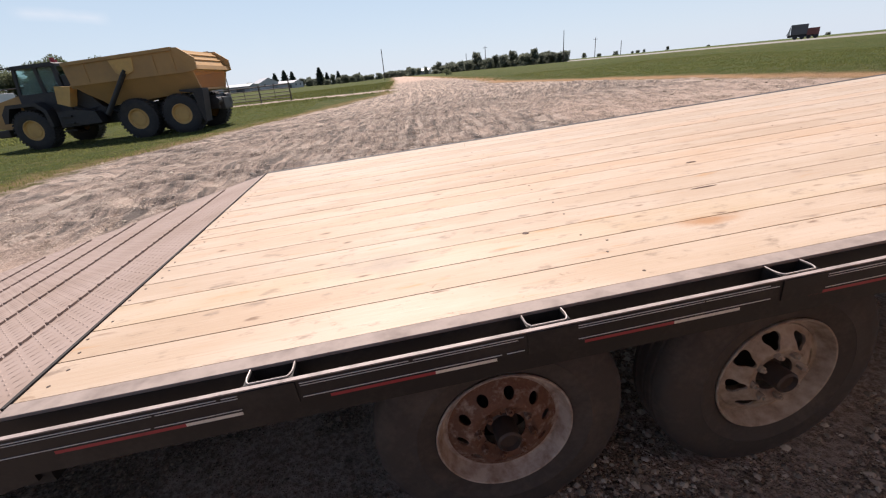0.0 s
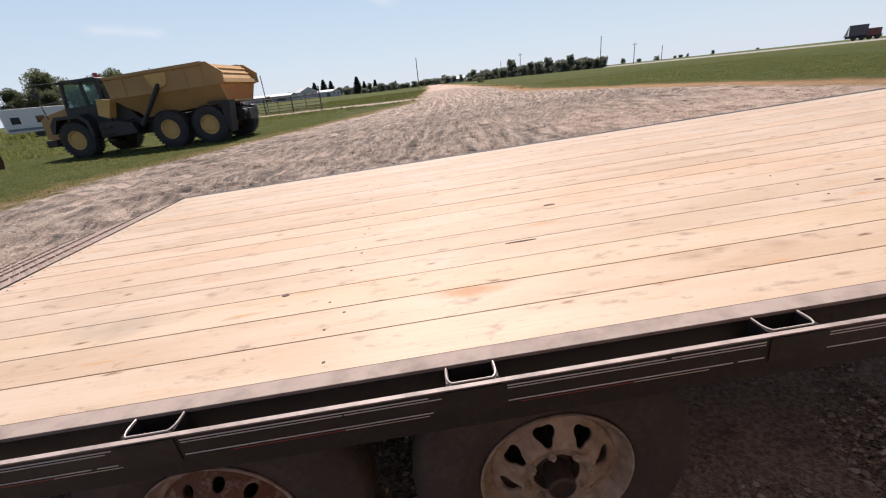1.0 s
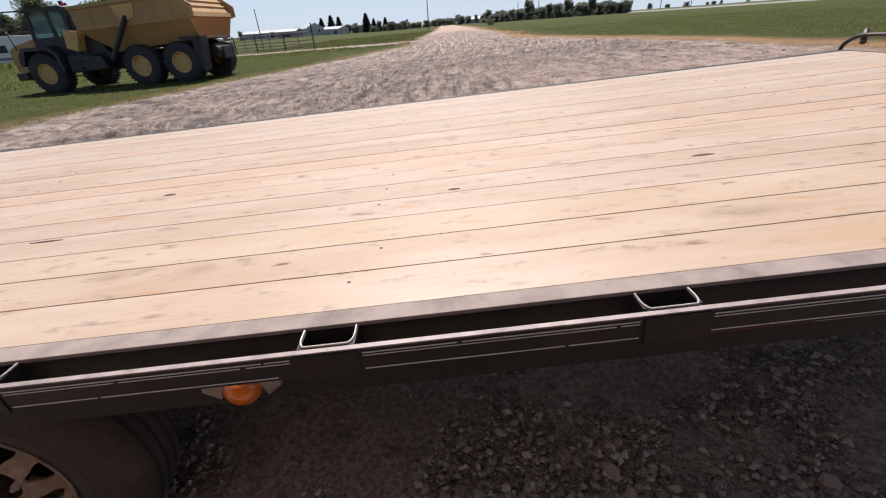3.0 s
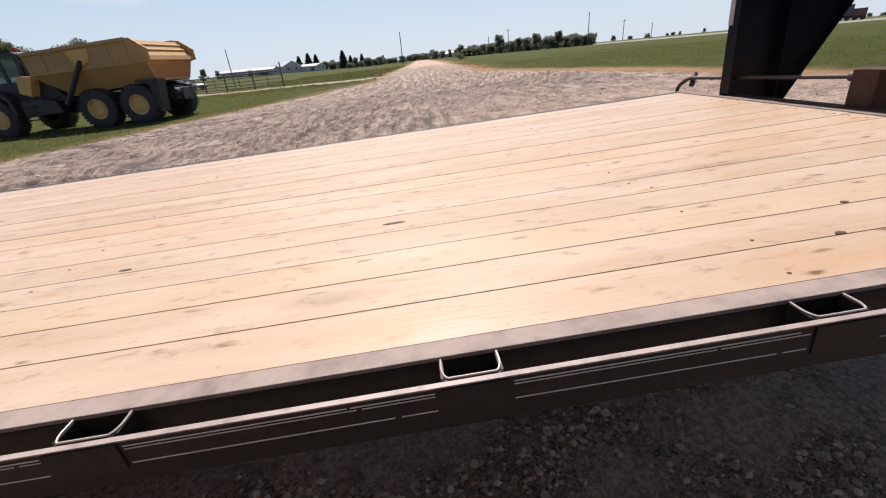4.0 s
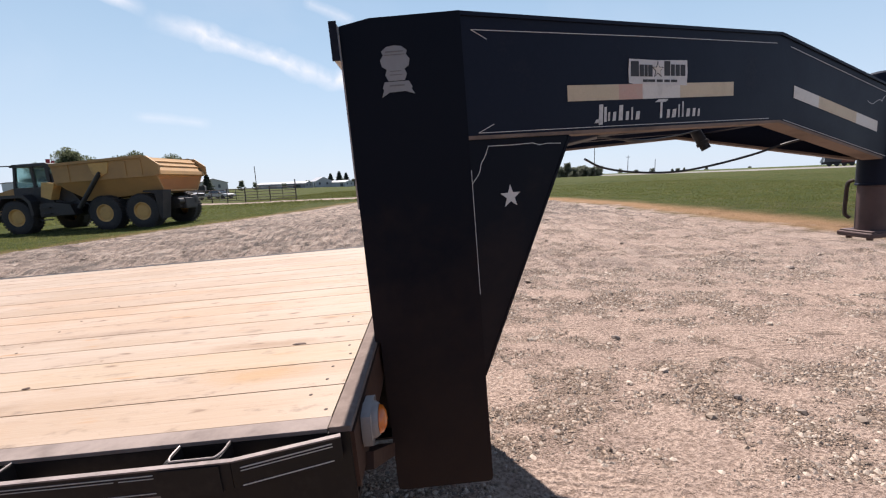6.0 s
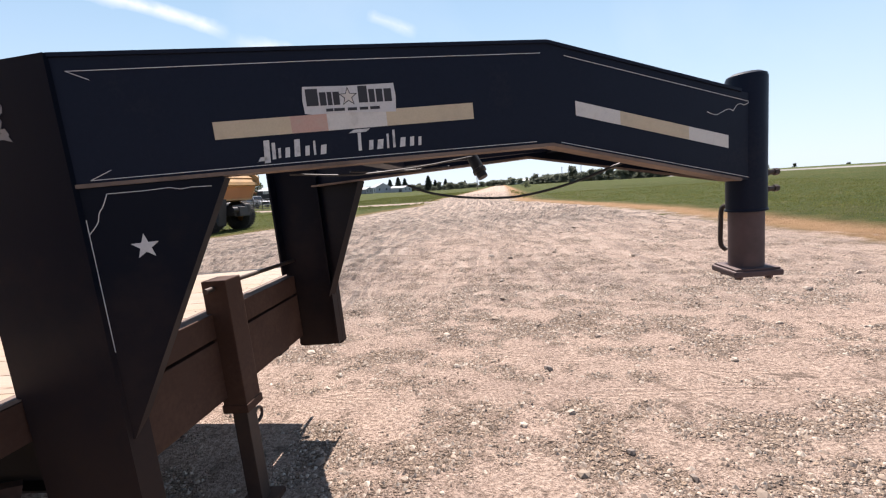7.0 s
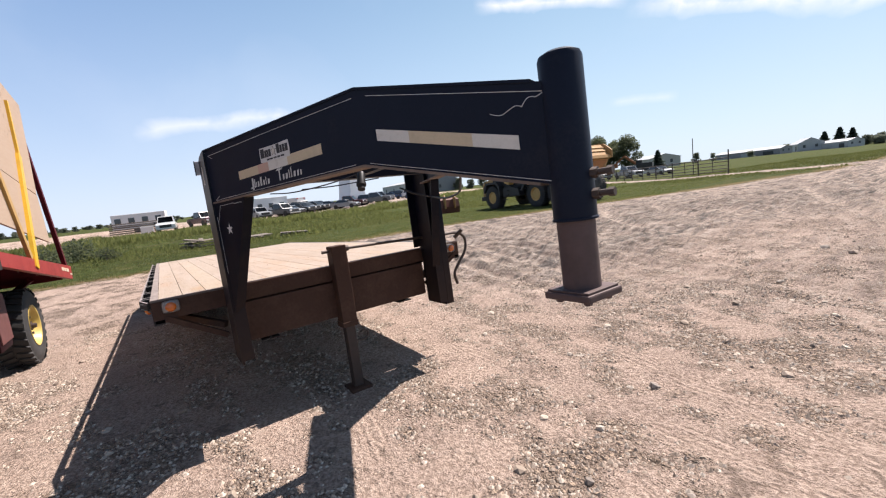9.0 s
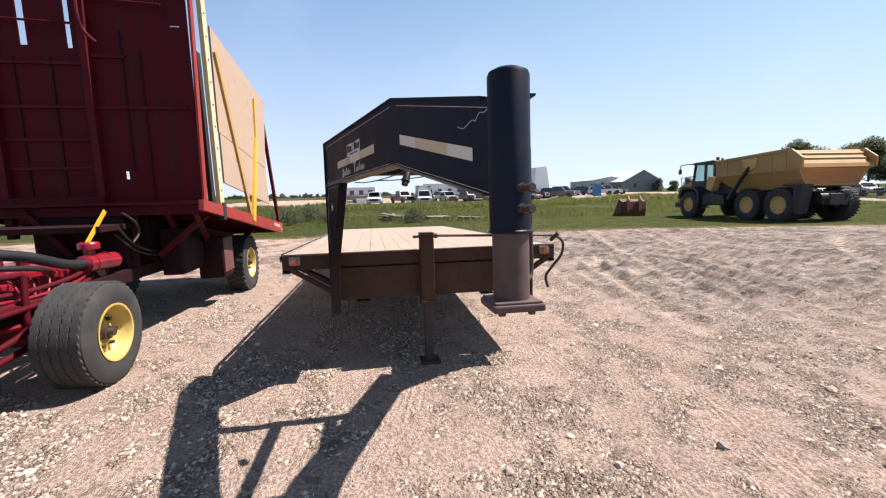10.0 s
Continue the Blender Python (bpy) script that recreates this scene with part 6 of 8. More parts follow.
def farm_wheel(x, y, z, r, w, out, lug, label):
    """Tyre with block tread; out: +1 if the dish faces +y."""
    m = Matrix.Translation((x, y, z)) @ Matrix.Rotation(0 if out < 0 else math.pi, 4, 'Z')
    rr = r * 0.53
    b = bmesh.new()
    lathe(b, [(rr, -w * 0.40), (rr + 0.02, -w * 0.47), (r * 0.72, -w * 0.5), (r * 0.87, -w * 0.485), (r * 0.955, -w * 0.44), (r * 0.985, -w * 0.36), (r * 0.985, w * 0.36), (r * 0.955, w * 0.44), (r * 0.87, w * 0.485), (r * 0.72, w * 0.5), (rr + 0.02, w * 0.47), (rr, w * 0.40)], m, 64)
    moved(b, Matrix.Translation(-WO))
    tyre = part("wheel", b, TREAD, wagon, label, smooth=True)
    b = bmesh.new()
    if lug:
        n = 30
        for k in range(n):
            for j in range(2):
                a = 2 * math.pi * (k + 0.5 * j) / n
                h0, h1 = (-w * 0.47, -w * 0.03) if j == 0 else (w * 0.03, w * 0.47)
                da0, da1 = (0.02, -0.07) if j == 0 else (-0.07, 0.02)
                dt = math.pi / n * 0.52
                v = []
                for rad in (r * 0.965, r * 1.03):
                    for h, da in ((h0, da0), (h1, da1)):
                        for sgn in (-1, 1):
                            t = a + da + sgn * dt
                            v.append(b.verts.new(m @ Vector((rad * math.cos(t), h, rad * math.sin(t)))))
                for q in ((4, 5, 7, 6), (0, 4, 6, 2), (1, 3, 7, 5), (0, 1, 5, 4), (2, 6, 7, 3)):
                    b.faces.new([v[i] for i in q])
    else:
        # five zigzag ribs that run round the tyre
        n = 168
        for j in range(5):
            rings = []
            for k in range(n):
                t = 2 * math.pi * k / n
                zig = w * (0.011 if k % 4 < 2 else -0.011)
                h0, h1 = -w * 0.415 + j * w * 0.168 + zig, -w * 0.415 + (j + 0.87) * w * 0.168 + zig
                rings.append([b.verts.new(m @ Vector((rad * math.cos(t), h, rad * math.sin(t)))) for rad, h in ((r * 0.97, h0), (r, h0 + 0.003), (r, h1 - 0.003), (r * 0.97, h1))])
            for p, q in zip(rings, rings[1:] + rings[:1]):
                for c in range(3):
                    b.faces.new((p[c], p[c + 1], q[c + 1], q[c]))
    moved(b, Matrix.Translation(-WO))
    part("tread", b, TREAD, tyre)
    b = bmesh.new()
    lathe(b, [(rr + 0.012, -w * 0.46), (rr + 0.014, -w * 0.485), (rr - 0.004, -w * 0.48), (rr - 0.02, -w * 0.40), (rr - 0.032, -w * 0.26), (rr - 0.05, -w * 0.20), (0.125, -w * 0.19), (0.10, -w * 0.24), (0.085, -w * 0.24), (0.07, -w * 0.20), (0.0005, -w * 0.20)], m, 48, closed=False)
    lathe(b, [(rr, w * 0.45), (rr - 0.02, 0.0)], m, 48, closed=False)
    moved(b, Matrix.Translation(-WO))
    part("rim", b, RIM_Y, tyre, "yellow steel rim", smooth=True)
    for k in range(6):
        a = 2 * math.pi * k / 6
        b = bmesh.new()
        c = m @ Vector((0.115 * math.cos(a), -w * 0.19, 0.115 * math.sin(a)))
        d = m.to_3x3() @ Vector((0, -1, 0))
        cyl(b, c, c + d * 0.045, 0.016, seg=6)
        moved(b, Matrix.Translation(-WO))
        part("lug_nut", b, HUB, tyre)
    b = bmesh.new()
    c = m @ Vector((0, -w * 0.17, 0))
    d = m.to_3x3() @ Vector((0, -1, 0))
    cyl(b, c, c + d * 0.06, 0.055, seg=20)
    cyl(b, c + d * 0.06, c + d * 0.10, 0.035, 0.03, seg=20)
    moved(b, Matrix.Translation(-WO))
    part("hub", b, HUB, tyre, smooth=True)


farm_wheel(2.60, -1.46, surface_z(2.6, -1.46) + 0.455, 0.46, 0.30, 1, True, "lugged rear tyre on a yellow rim")
farm_wheel(2.60, -3.4, surface_z(2.6, -3.4) + 0.455, 0.46, 0.30, -1, True, "lugged rear tyre on a yellow rim")
farm_wheel(6.45, -1.51, surface_z(6.45, -1.51) + 0.415, 0.42, 0.38, 1, False, "wide grooved front tyre on a yellow rim")
farm_wheel(6.45, -3.4, surface_z(6.45, -3.4) + 0.415, 0.42, 0.38, -1, False, "wide grooved front tyre on a yellow rim")
# engine bay in front of the table
b = bmesh.new()
box(b, 5.55, 6.75, -2.75, -2.15, 0.70, 1.08, 0.03)
for k in range(6):
    box(b, 5.62 + k * 0.18, 5.74 + k * 0.18, -2.14, -2.08, 0.82, 1.02, 0.012)
engine = wpart("engine", b, RED_G, label="bright red painted engine block")
b = bmesh.new()
for k in range(6):
    sweep(b, curve_pts([(5.66 + k * 0.18, -2.10, 1.04), (5.70 + k * 0.18, -2.02, 1.00), (5.95 + k * 0.12, -1.98, 0.86), (6.5, -1.97, 0.80 - k * 0.012)], 5), 0.009, 6)
wpart("fuel_line", b, RED_G, engine, smooth=True)
for k, (z, r) in enumerate(((0.98, 0.020), (0.93, 0.014), (0.89, 0.022), (0.84, 0.012), (0.80, 0.016), (0.74, 0.026))):
    b = bmesh.new()
    sweep(b, curve_pts([(5.58, -2.02 + 0.02 * k, z + 0.03), (5.9, -1.93 + 0.012 * k, z), (6.4, -1.92 + 0.015 * k, z - 0.02), (6.95, -1.98, z + 0.01)], 5), r, 8)
    wpart("pipe", b, RED_G if k % 2 else RED_D, engine, smooth=True)
b = bmesh.new()
lathe(b, [(0.0005, -0.03), (0.05, -0.03), (0.06, -0.05), (0.13, -0.05), (0.14, -0.02), (0.13, 0.02), (0.0005, 0.02)], pose(6.80, -2.06, 0.94), 28, closed=False)
wpart("pulley", b, RED_D, engine, smooth=True)
for k in range(4):
    b = bmesh.new()
    cyl(b, (5.72 + k * 0.28, -2.45, 1.07), (5.72 + k * 0.28, -2.45, 1.17), 0.05, 0.045, seg=16)
    wpart("filler_cap", b, RED_D, engine, smooth=True)
b = bmesh.new()
cyl(b, (5.72, -1.95, 1.06), (5.30, -1.93, 1.04), 0.082, seg=32)
cyl(b, (5.735, -1.95, 1.06), (5.72, -1.95, 1.06), 0.06, 0.08, seg=32)
cyl(b, (5.30, -1.93, 1.04), (5.24, -1.925, 1.037), 0.082, 0.05, seg=32)
for x in (5.62, 5.42):
    cyl(b, (x, -1.945, 1.055), (x + 0.015, -1.945, 1.055), 0.087, seg=32)
cyl(b, (5.62, -1.95, 1.12), (5.62, -1.95, 1.19), 0.045, seg=24)
lathe(b, [(0.0005, 0.05), (0.075, 0.045), (0.088, 0.03), (0.088, -0.02), (0.06, -0.025), (0.0005, -0.025)], pose(5.62, -1.95, 1.215, 90), 28, closed=False)
cleaner = wpart("air_cleaner", b, RED_G, label="glossy red air cleaner with a round cap", smooth=True)
b = bmesh.new()
sweep(b, curve_pts([(5.72, -1.95, 1.06), (5.95, -1.97, 1.10), (6.3, -2.02, 1.22), (6.7, -2.1, 1.30)], 8), 0.045, 14)
wpart("intake_hose", b, RUBBER, cleaner, smooth=True)
b = bmesh.new()
sweep(b, curve_pts([(6.8, -2.0, 1.20), (6.3, -1.95, 1.12), (5.9, -2.1, 1.02), (5.7, -2.3, 1.05)], 8), 0.022, 10)
sweep(b, curve_pts([(6.9, -2.15, 1.45), (6.4, -2.05, 1.24), (6.0, -2.0, 1.16)], 8), 0.016, 10)
wpart("hydraulic_hose", b, RUBBER, smooth=True)
b = bmesh.new()
beam(b, (5.34, -1.93, 1.55), (5.66, -1.97, 1.20), 0.012, 0.045, up=(1, 0, 0.5))
wpart("strap", b, YELLOW, label="yellow steel strap")
b = bmesh.new()
sweep(b, curve_pts([(5.18, -1.86, 1.52), (5.08, -1.80, 1.42), (5.05, -1.78, 1.30), (5.15, -1.8, 1.2)], 6), 0.014, 8)
wpart("hydraulic_hose", b, RUBBER, smooth=True)
b = bmesh.new()
for pts in ([(6.55, -1.86, 1.10), (6.60, -1.84, 0.78), (6.62, -1.83, 0.70), (6.9, -1.83, 0.64), (7.4, -1.85, 0.60)], [(6.42, -1.84, 0.86), (6.9, -1.84, 0.86), (7.5, -1.86, 0.90)], [(6.3, -1.80, 0.62), (6.9, -1.80, 0.56), (7.5, -1.82, 0.50)], [(6.5, -1.9, 1.10), (6.9, -1.92, 1.12), (7.4, -1.95, 1.12)]):
    sweep(b, curve_pts(pts, 5), 0.024, 10)
wpart("step_frame", b, RED, label="dark red tube step frame", smooth=True)
b = bmesh.new()
box(b, 6.30, 7.5, -1.97, -1.86, 0.855, 0.885, 0.006)
box(b, 6.28, 6.42, -1.98, -1.80, 0.76, 0.84, 0.01)
box(b, 6.9, 7.6, -3.1, -2.1, 0.60, 1.35, 0.05)
wpart("front_frame", b, RED)
b = bmesh.new()
box(b, 4.9, 5.5, -3.4, -1.9, 1.34, 1.40, 0.006)
box(b, 5.0, 5.08, -3.4, -3.32, 0.9, 1.4)
box(b, 5.0, 5.08, -2.0, -1.92, 0.9, 1.4)
wpart("front_deck", b, RED_SHADE)


# ---- articulated dump truck on the grass ----
yaw = math.degrees(math.atan2(0.078, -0.997))
base_z = land_z(-7.42, 20.3)
tilt = math.degrees(math.atan2(land_z(-13.85, 20.8) - base_z, 6.45))
truck = thing("dump_truck", Matrix.Translation((-7.42, 20.45, base_z)) @ pose(0, 0, 0, 0, 0, yaw) @ pose(0, 0, 0, 0, -tilt, 0), "dusty yellow articulated dump truck parked on the grass", "dump truck")
# local: x forward from the rear axle, near side at y = 0, far side at y = -2.9
TW = 3.55
CLEAR = surface("tinted_cab_glass", (0.62, 0.78, 0.76), 0.05, vary=0.02, bump=0)
CLEAR.node_tree.nodes["Principled BSDF"].inputs["Transmission Weight"].default_value = 0.9
CLEAR.node_tree.nodes["Principled BSDF"].inputs["IOR"].default_value = 1.02
# the body's upper side stands upright, its lower side leans in under the belt
UPPER = [(4.22, 3.28), (2.2, 3.32), (-0.45, 3.44), (-1.02, 2.74), (-1.06, 2.50), (4.14, 2.42)]
LOWER = [(4.14, 2.42), (-1.06, 2.50), (-1.0, 1.72), (2.25, 1.52), (3.10, 1.50), (3.80, 2.05)]
b = bmesh.new()
for y0, sgn in ((0.04, -1), (-TW - 0.04, 1)):
    prism(b, UPPER, sgn * 0.09, pose(0, y0, 0))
    n0 = len(b.verts)
    prism(b, LOWER, sgn * 0.09, pose(0, y0, 0))
    b.verts.ensure_lookup_table()
    for v in b.verts[n0:]:
        v.co.y += sgn * 0.62 * max(0.0, 2.46 - v.co.z)
box(b, 3.7, 4.2, -TW + 0.05, -0.04, 2.3, 3.25)
prism(b, [(4.2, 3.2), (3.95, 2.2), (3.2, 1.47), (-1.0, 1.72), (-1.0, 1.8), (3.1, 1.6), (3.85, 2.25), (4.1, 3.2)], TW - 1.1, pose(0, -TW + 0.55, 0))
body = part("dump_body", b, CATYEL, truck, "dusty yellow dump body")
b = bmesh.new()
beam(b, (4.16, 0.06, 2.44), (-1.04, 0.06, 2.52), 0.05, 0.07)
part("belt_rail", b, CATYEL, body)
# upright ribs pressed into the body's side
for x in (3.35, 0.45, -0.35):
    b = bmesh.new()
    beam(b, (x, 0.055, 3.26), (x, 0.055, 2.50), 0.10, 0.04, up=(0, 1, 0))
    part("side_rib", b, CATYEL, body)
# rear chute: leaning panel with pressed ribs, lower lip and side flanges
b = bmesh.new()
prism(b, [(-0.42, 3.42), (-1.00, 2.74), (-1.12, 2.74), (-0.62, 3.40)], TW - 0.12, pose(0, -TW + 0.06, 0))
prism(b, [(-1.00, 2.76), (-1.20, 2.74), (-1.26, 2.56), (-1.0, 2.50)], TW + 0.1, pose(0, -TW - 0.02, 0))
chute = part("rear_chute", b, CATYEL, body)
for f in (0.28, 0.62):
    b = bmesh.new()
    x, z = -0.62 - 0.50 * f, 3.40 - 0.66 * f
    beam(b, (x, 0.0, z), (x, -TW, z), 0.10, 0.06, up=(1, 0, 1))
    part("chute_rib", b, CATYEL, chute)
for y in (0.05, -TW - 0.14):
    b = bmesh.new()
    prism(b, [(-0.42, 3.48), (-0.72, 3.46), (-1.30, 3.02), (-1.30, 2.56), (-1.04, 2.5), (-1.0, 2.76)], 0.09, pose(0, y, 0))
    part("chute_flange", b, CATYEL, chute)
b = bmesh.new()
beam(b, (4.2, 0.05, 3.28), (-0.45, 0.05, 3.44), 0.14, 0.13)
part("top_rail", b, CATYEL, body)
b = bmesh.new()
beam(b, (4.2, -TW, 3.28), (-0.45, -TW, 3.44), 0.14, 0.13)
part("top_rail", b, CATYEL, body)
b = bmesh.new()
prism(b, [(2.25, 3.24), (1.25, 3.26), (1.35, 2.75), (1.85, 2.55), (2.1, 2.75)], 0.05, pose(0, 0.04, 0))
part("rib_plate", b, CATYEL2, body)
b = bmesh.new()
cyl(b, (1.75, 0.14, 2.7), (3.05, 0.10, 1.15), 0.10)
cyl(b, (1.70, 0.14, 2.8), (2.3, 0.12, 2.05), 0.065)
part("hoist_ram", b, CATDARK, truck, smooth=True)
b = bmesh.new()
box(b, -1.3, 3.4, -2.3, -1.0, 0.85, 1.45, 0.05)
box(b, 3.3, 6.8, -2.0, -0.9, 0.75, 1.25, 0.05)
box(b, -1.5, -1.1, -2.1, -1.2, 0.8, 1.35, 0.05)
part("chassis", b, CATDARK, truck)
b = bmesh.new()
box(b, -1.5, -0.9, -2.3, -1.8, 0.95, 1.5, 0.12)
cyl(b, (-1.3, -2.3, 1.2), (-1.3, -0.8, 1.2), 0.16)
part("rear_housing", b, CATDARK, truck, smooth=True)
# cab: lower shell, pillars, roof, clear panes on all sides
CY0, CY1 = -TW + 0.75, -0.45
b = bmesh.new()
prism(b, [(4.85, 1.30), (4.85, 2.30), (6.86, 2.30), (6.90, 1.30)], CY1 - CY0, pose(0, CY0, 0))
cab = part("cab", b, CATDARK, truck, "dark cab with pale see-through windows")
for y in (CY0 + 0.06, CY1 - 0.06):
    for xa, xb, w in ((4.92, 4.95, 0.16), (5.72, 5.72, 0.13), (6.80, 6.62, 0.12)):
        b = bmesh.new()
        beam(b, (xa, y, 2.28), (xb, y, 3.34), 0.11, w, up=(1, 0, 0))
        part("pillar", b, CATDARK, cab)
for y in (CY0 + 0.05, CY1 - 0.06):
    for pts in ([(5.02, 2.32), (5.02, 3.30), (5.66, 3.30), (5.66, 2.32)], [(5.78, 2.32), (5.78, 3.30), (6.56, 3.30), (6.74, 2.32)]):
        b = bmesh.new()
        prism(b, pts, 0.012, pose(0, y, 0))
        part("window", b, CLEAR, cab)
b = bmesh.new()
beam(b, (6.79, (CY0 + CY1) / 2, 2.32), (6.62, (CY0 + CY1) / 2, 3.30), CY1 - CY0 - 0.2, 0.012, up=(1, 0, 0))
part("windscreen", b, CLEAR, cab)
b = bmesh.new()
prism(b, [(4.80, 3.32), (4.80, 3.42), (4.95, 3.48), (6.62, 3.46), (6.80, 3.38), (6.80, 3.32)], CY1 - CY0 + 0.10, pose(0, CY0 - 0.05, 0))
part("cab_roof", b, CATDARK, cab)
b = bmesh.new()
box(b, 5.20, 5.62, -1.75, -1.25, 2.0, 2.85, 0.08)
part("driver_seat", b, CATDARK, cab)
b = bmesh.new()
prism(b, [(6.88, 1.3), (6.88, 2.32), (8.1, 2.06), (8.4, 1.90), (8.45, 1.0), (7.7, 0.9)], 2.0, pose(0, -2.6, 0))
part("hood", b, CATYEL, truck, "dusty yellow engine hood")
b = bmesh.new()
box(b, 7.9, 8.45, -2.5, -0.4, 0.62, 0.95, 0.05)
part("bumper", b, CATDARK, truck)
b = bmesh.new()
prism(b, [(5.55, 0.9), (5.6, 1.60), (5.95, 1.95), (7.2, 1.95), (7.5, 1.6), (7.55, 1.2), (7.40, 1.2), (7.1, 1.8), (6.05, 1.8), (5.75, 1.5), (5.7, 0.9)], 0.75, pose(0, -0.72, 0))
part("fender", b, CATDARK, truck)
# yellow side cover behind the cab, steps below it
b = bmesh.new()
prism(b, [(4.30, 2.42), (4.95, 2.50), (5.10, 1.80), (4.62, 1.62)], 0.45, pose(0, -0.52, 0))
part("side_cover", b, CATYEL2, truck, "dusty yellow side cover")
b = bmesh.new()
prism(b, [(3.55, 0.85), (3.7, 1.35), (4.6, 1.50), (5.3, 1.45), (5.35, 0.80)], 0.5, pose(0, -0.60, 0))
part("step_box", b, CATDARK, truck)
for k in range(3):
    b = bmesh.new()
    box(b, 4.70, 5.25, -0.10, 0.02, 0.62 + k * 0.30, 0.67 + k * 0.30)
    part("step", b, CATDARK, truck)
b = bmesh.new()
prism(b, [(3.3, 1.2), (4.8, 1.2), (4.8, 2.95), (4.35, 2.9), (3.9, 2.0)], 2.2, pose(0, -2.7, 0))
part("rear_of_cab", b, CATDARK, truck)
for y in (-0.55, -1.1):
    b = bmesh.new()
    sweep(b, curve_pts([(4.7, y, 1.7), (4.2, y + 0.1, 1.45), (3.6, y, 1.5), (3.0, y - 0.1, 1.2)], 6), 0.05, 8)
    part("hydraulic_hose", b, RUBBER, truck, smooth=True)
b = bmesh.new()
sweep(b, [(6.5, -0.42, 3.40), (7.65, -0.20, 3.40), (7.72, -0.20, 3.30), (7.72, -0.20, 2.85)], 0.03, 6)
box(b, 7.65, 7.80, -0.27, -0.13, 2.80, 3.12, 0.02)
part("mirror", b, CATDARK, truck)
b = bmesh.new()
cyl(b, (5.0, -0.7, 3.46), (5.0, -0.7, 3.66), 0.09)
part("beacon", b, TAPE_R, truck, "red warning beacon")
b = bmesh.new()
cyl(b, (5.25, -1.2, 3.46), (5.25, -1.2, 3.62), 0.07)
part("beacon", b, TAPE_R, truck, "red warning beacon")

b = bmesh.new()
sweep(b, [(7.9, -0.5, 1.9), (7.95, -0.45, 2.55), (7.2, -0.45, 2.6), (6.5, -0.45, 2.6)], 0.025, 6)
part("handrail", b, CATDARK, truck)
RT = 0.85


def big_wheel(x, side):
    y = -0.34 if side > 0 else -TW + 0.34
    m = Matrix.Translation((x, y, RT - 0.03)) @ Matrix.Rotation(math.pi if side > 0 else 0, 4, 'Z')
    b = bmesh.new()
    lathe(b, [(0.40, -0.24), (0.44, -0.31), (0.60, -0.34), (0.74, -0.33), (0.81, -0.28), (0.825, -0.2), (0.825, 0.2), (0.81, 0.28), (0.74, 0.33), (0.60, 0.34), (0.44, 0.31), (0.40, 0.24)], m, 48)
    w = part("wheel", b, BIGTYRE, truck, smooth=True)
    b = bmesh.new()
    for k in range(34):
        for j in (0, 1):
            a = 2 * math.pi * (k + 0.5 * j) / 34
            h0, h1 = (-0.31, -0.02) if j == 0 else (0.02, 0.31)
            vs = []
            for rad in (0.79, 0.865):
                for h, da in ((h0, 0.03 if j == 0 else -0.05), (h1, -0.05 if j == 0 else 0.03)):
                    for sg in (-1, 1):
                        t = a + da + sg * 0.05
                        vs.append(b.verts.new(m @ Vector((rad * math.cos(t), h, rad * math.sin(t)))))
            for q in ((4, 5, 7, 6), (0, 4, 6, 2), (1, 3, 7, 5), (0, 1, 5, 4), (2, 6, 7, 3)):
                b.faces.new([vs[i] for i in q])
    part("tread", b, BIGTYRE, w)
    b = bmesh.new()
    lathe(b, [(0.43, -0.29), (0.44, -0.31), (0.41, -0.31), (0.385, -0.24), (0.375, -0.22), (0.30, -0.215), (0.27, -0.24), (0.0005, -0.245)], m, 36, closed=False)
    part("rim", b, CATYEL2, w, smooth=True)


for s in (1, -1):
    for x in (0.0, 1.93, 6.55):
        big_wheel(x, s)
# mudguards behind the rear wheels
b = bmesh.new()
prism(b, [(-1.2, 1.70), (-0.98, 0.40), (-0.88, 0.45), (-0.75, 1.65), (-0.2, 1.75), (-0.2, 1.82), (-1.2, 1.80)], 0.6, pose(0, -0.62, 0))
part("mudguard", b, BIGTYRE, truck)

# ---- loader bucket lying on the grass ----
bk = thing("loader_bucket", pose(-17.6, 19.2, land_z(-17.6, 19.2), 0, 0, 172), "rusty dark red loader bucket lying on the grass", "bucket")
b = bmesh.new()
prism(b, [(-0.7, 0.0), (0.7, 0.02), (0.75, 0.1), (-0.35, 0.25), (-0.55, 0.55), (-0.5, 0.95), (-0.1, 1.15), (-0.2, 1.22), (-0.65, 1.05), (-0.78, 0.5)], 1.7, pose(0, -0.85, 0))
for y in (-0.85, 0.80):
    prism(b, [(-0.7, 0.0), (0.7, 0.02), (-0.1, 1.15), (-0.65, 1.05), (-0.78, 0.5)], 0.05, pose(0, y, 0))
part("shell", b, surface("rusty_red_steel", (0.105, 0.034, 0.022), 0.7, dirt=(0.05, 0.024, 0.018), dirt_amount=0.5, scale=2, grain=20), bk)
for y in (-0.45, 0.4):
    b = bmesh.new()
    prism(b, [(-0.9, 0.4), (-0.62, 0.35), (-0.55, 1.0), (-0.62, 1.42), (-0.78, 1.46), (-0.95, 1.2)], 0.09, pose(0, y, 0))
    part("hanger", b, CATYEL, bk, "worn yellow bucket ear")

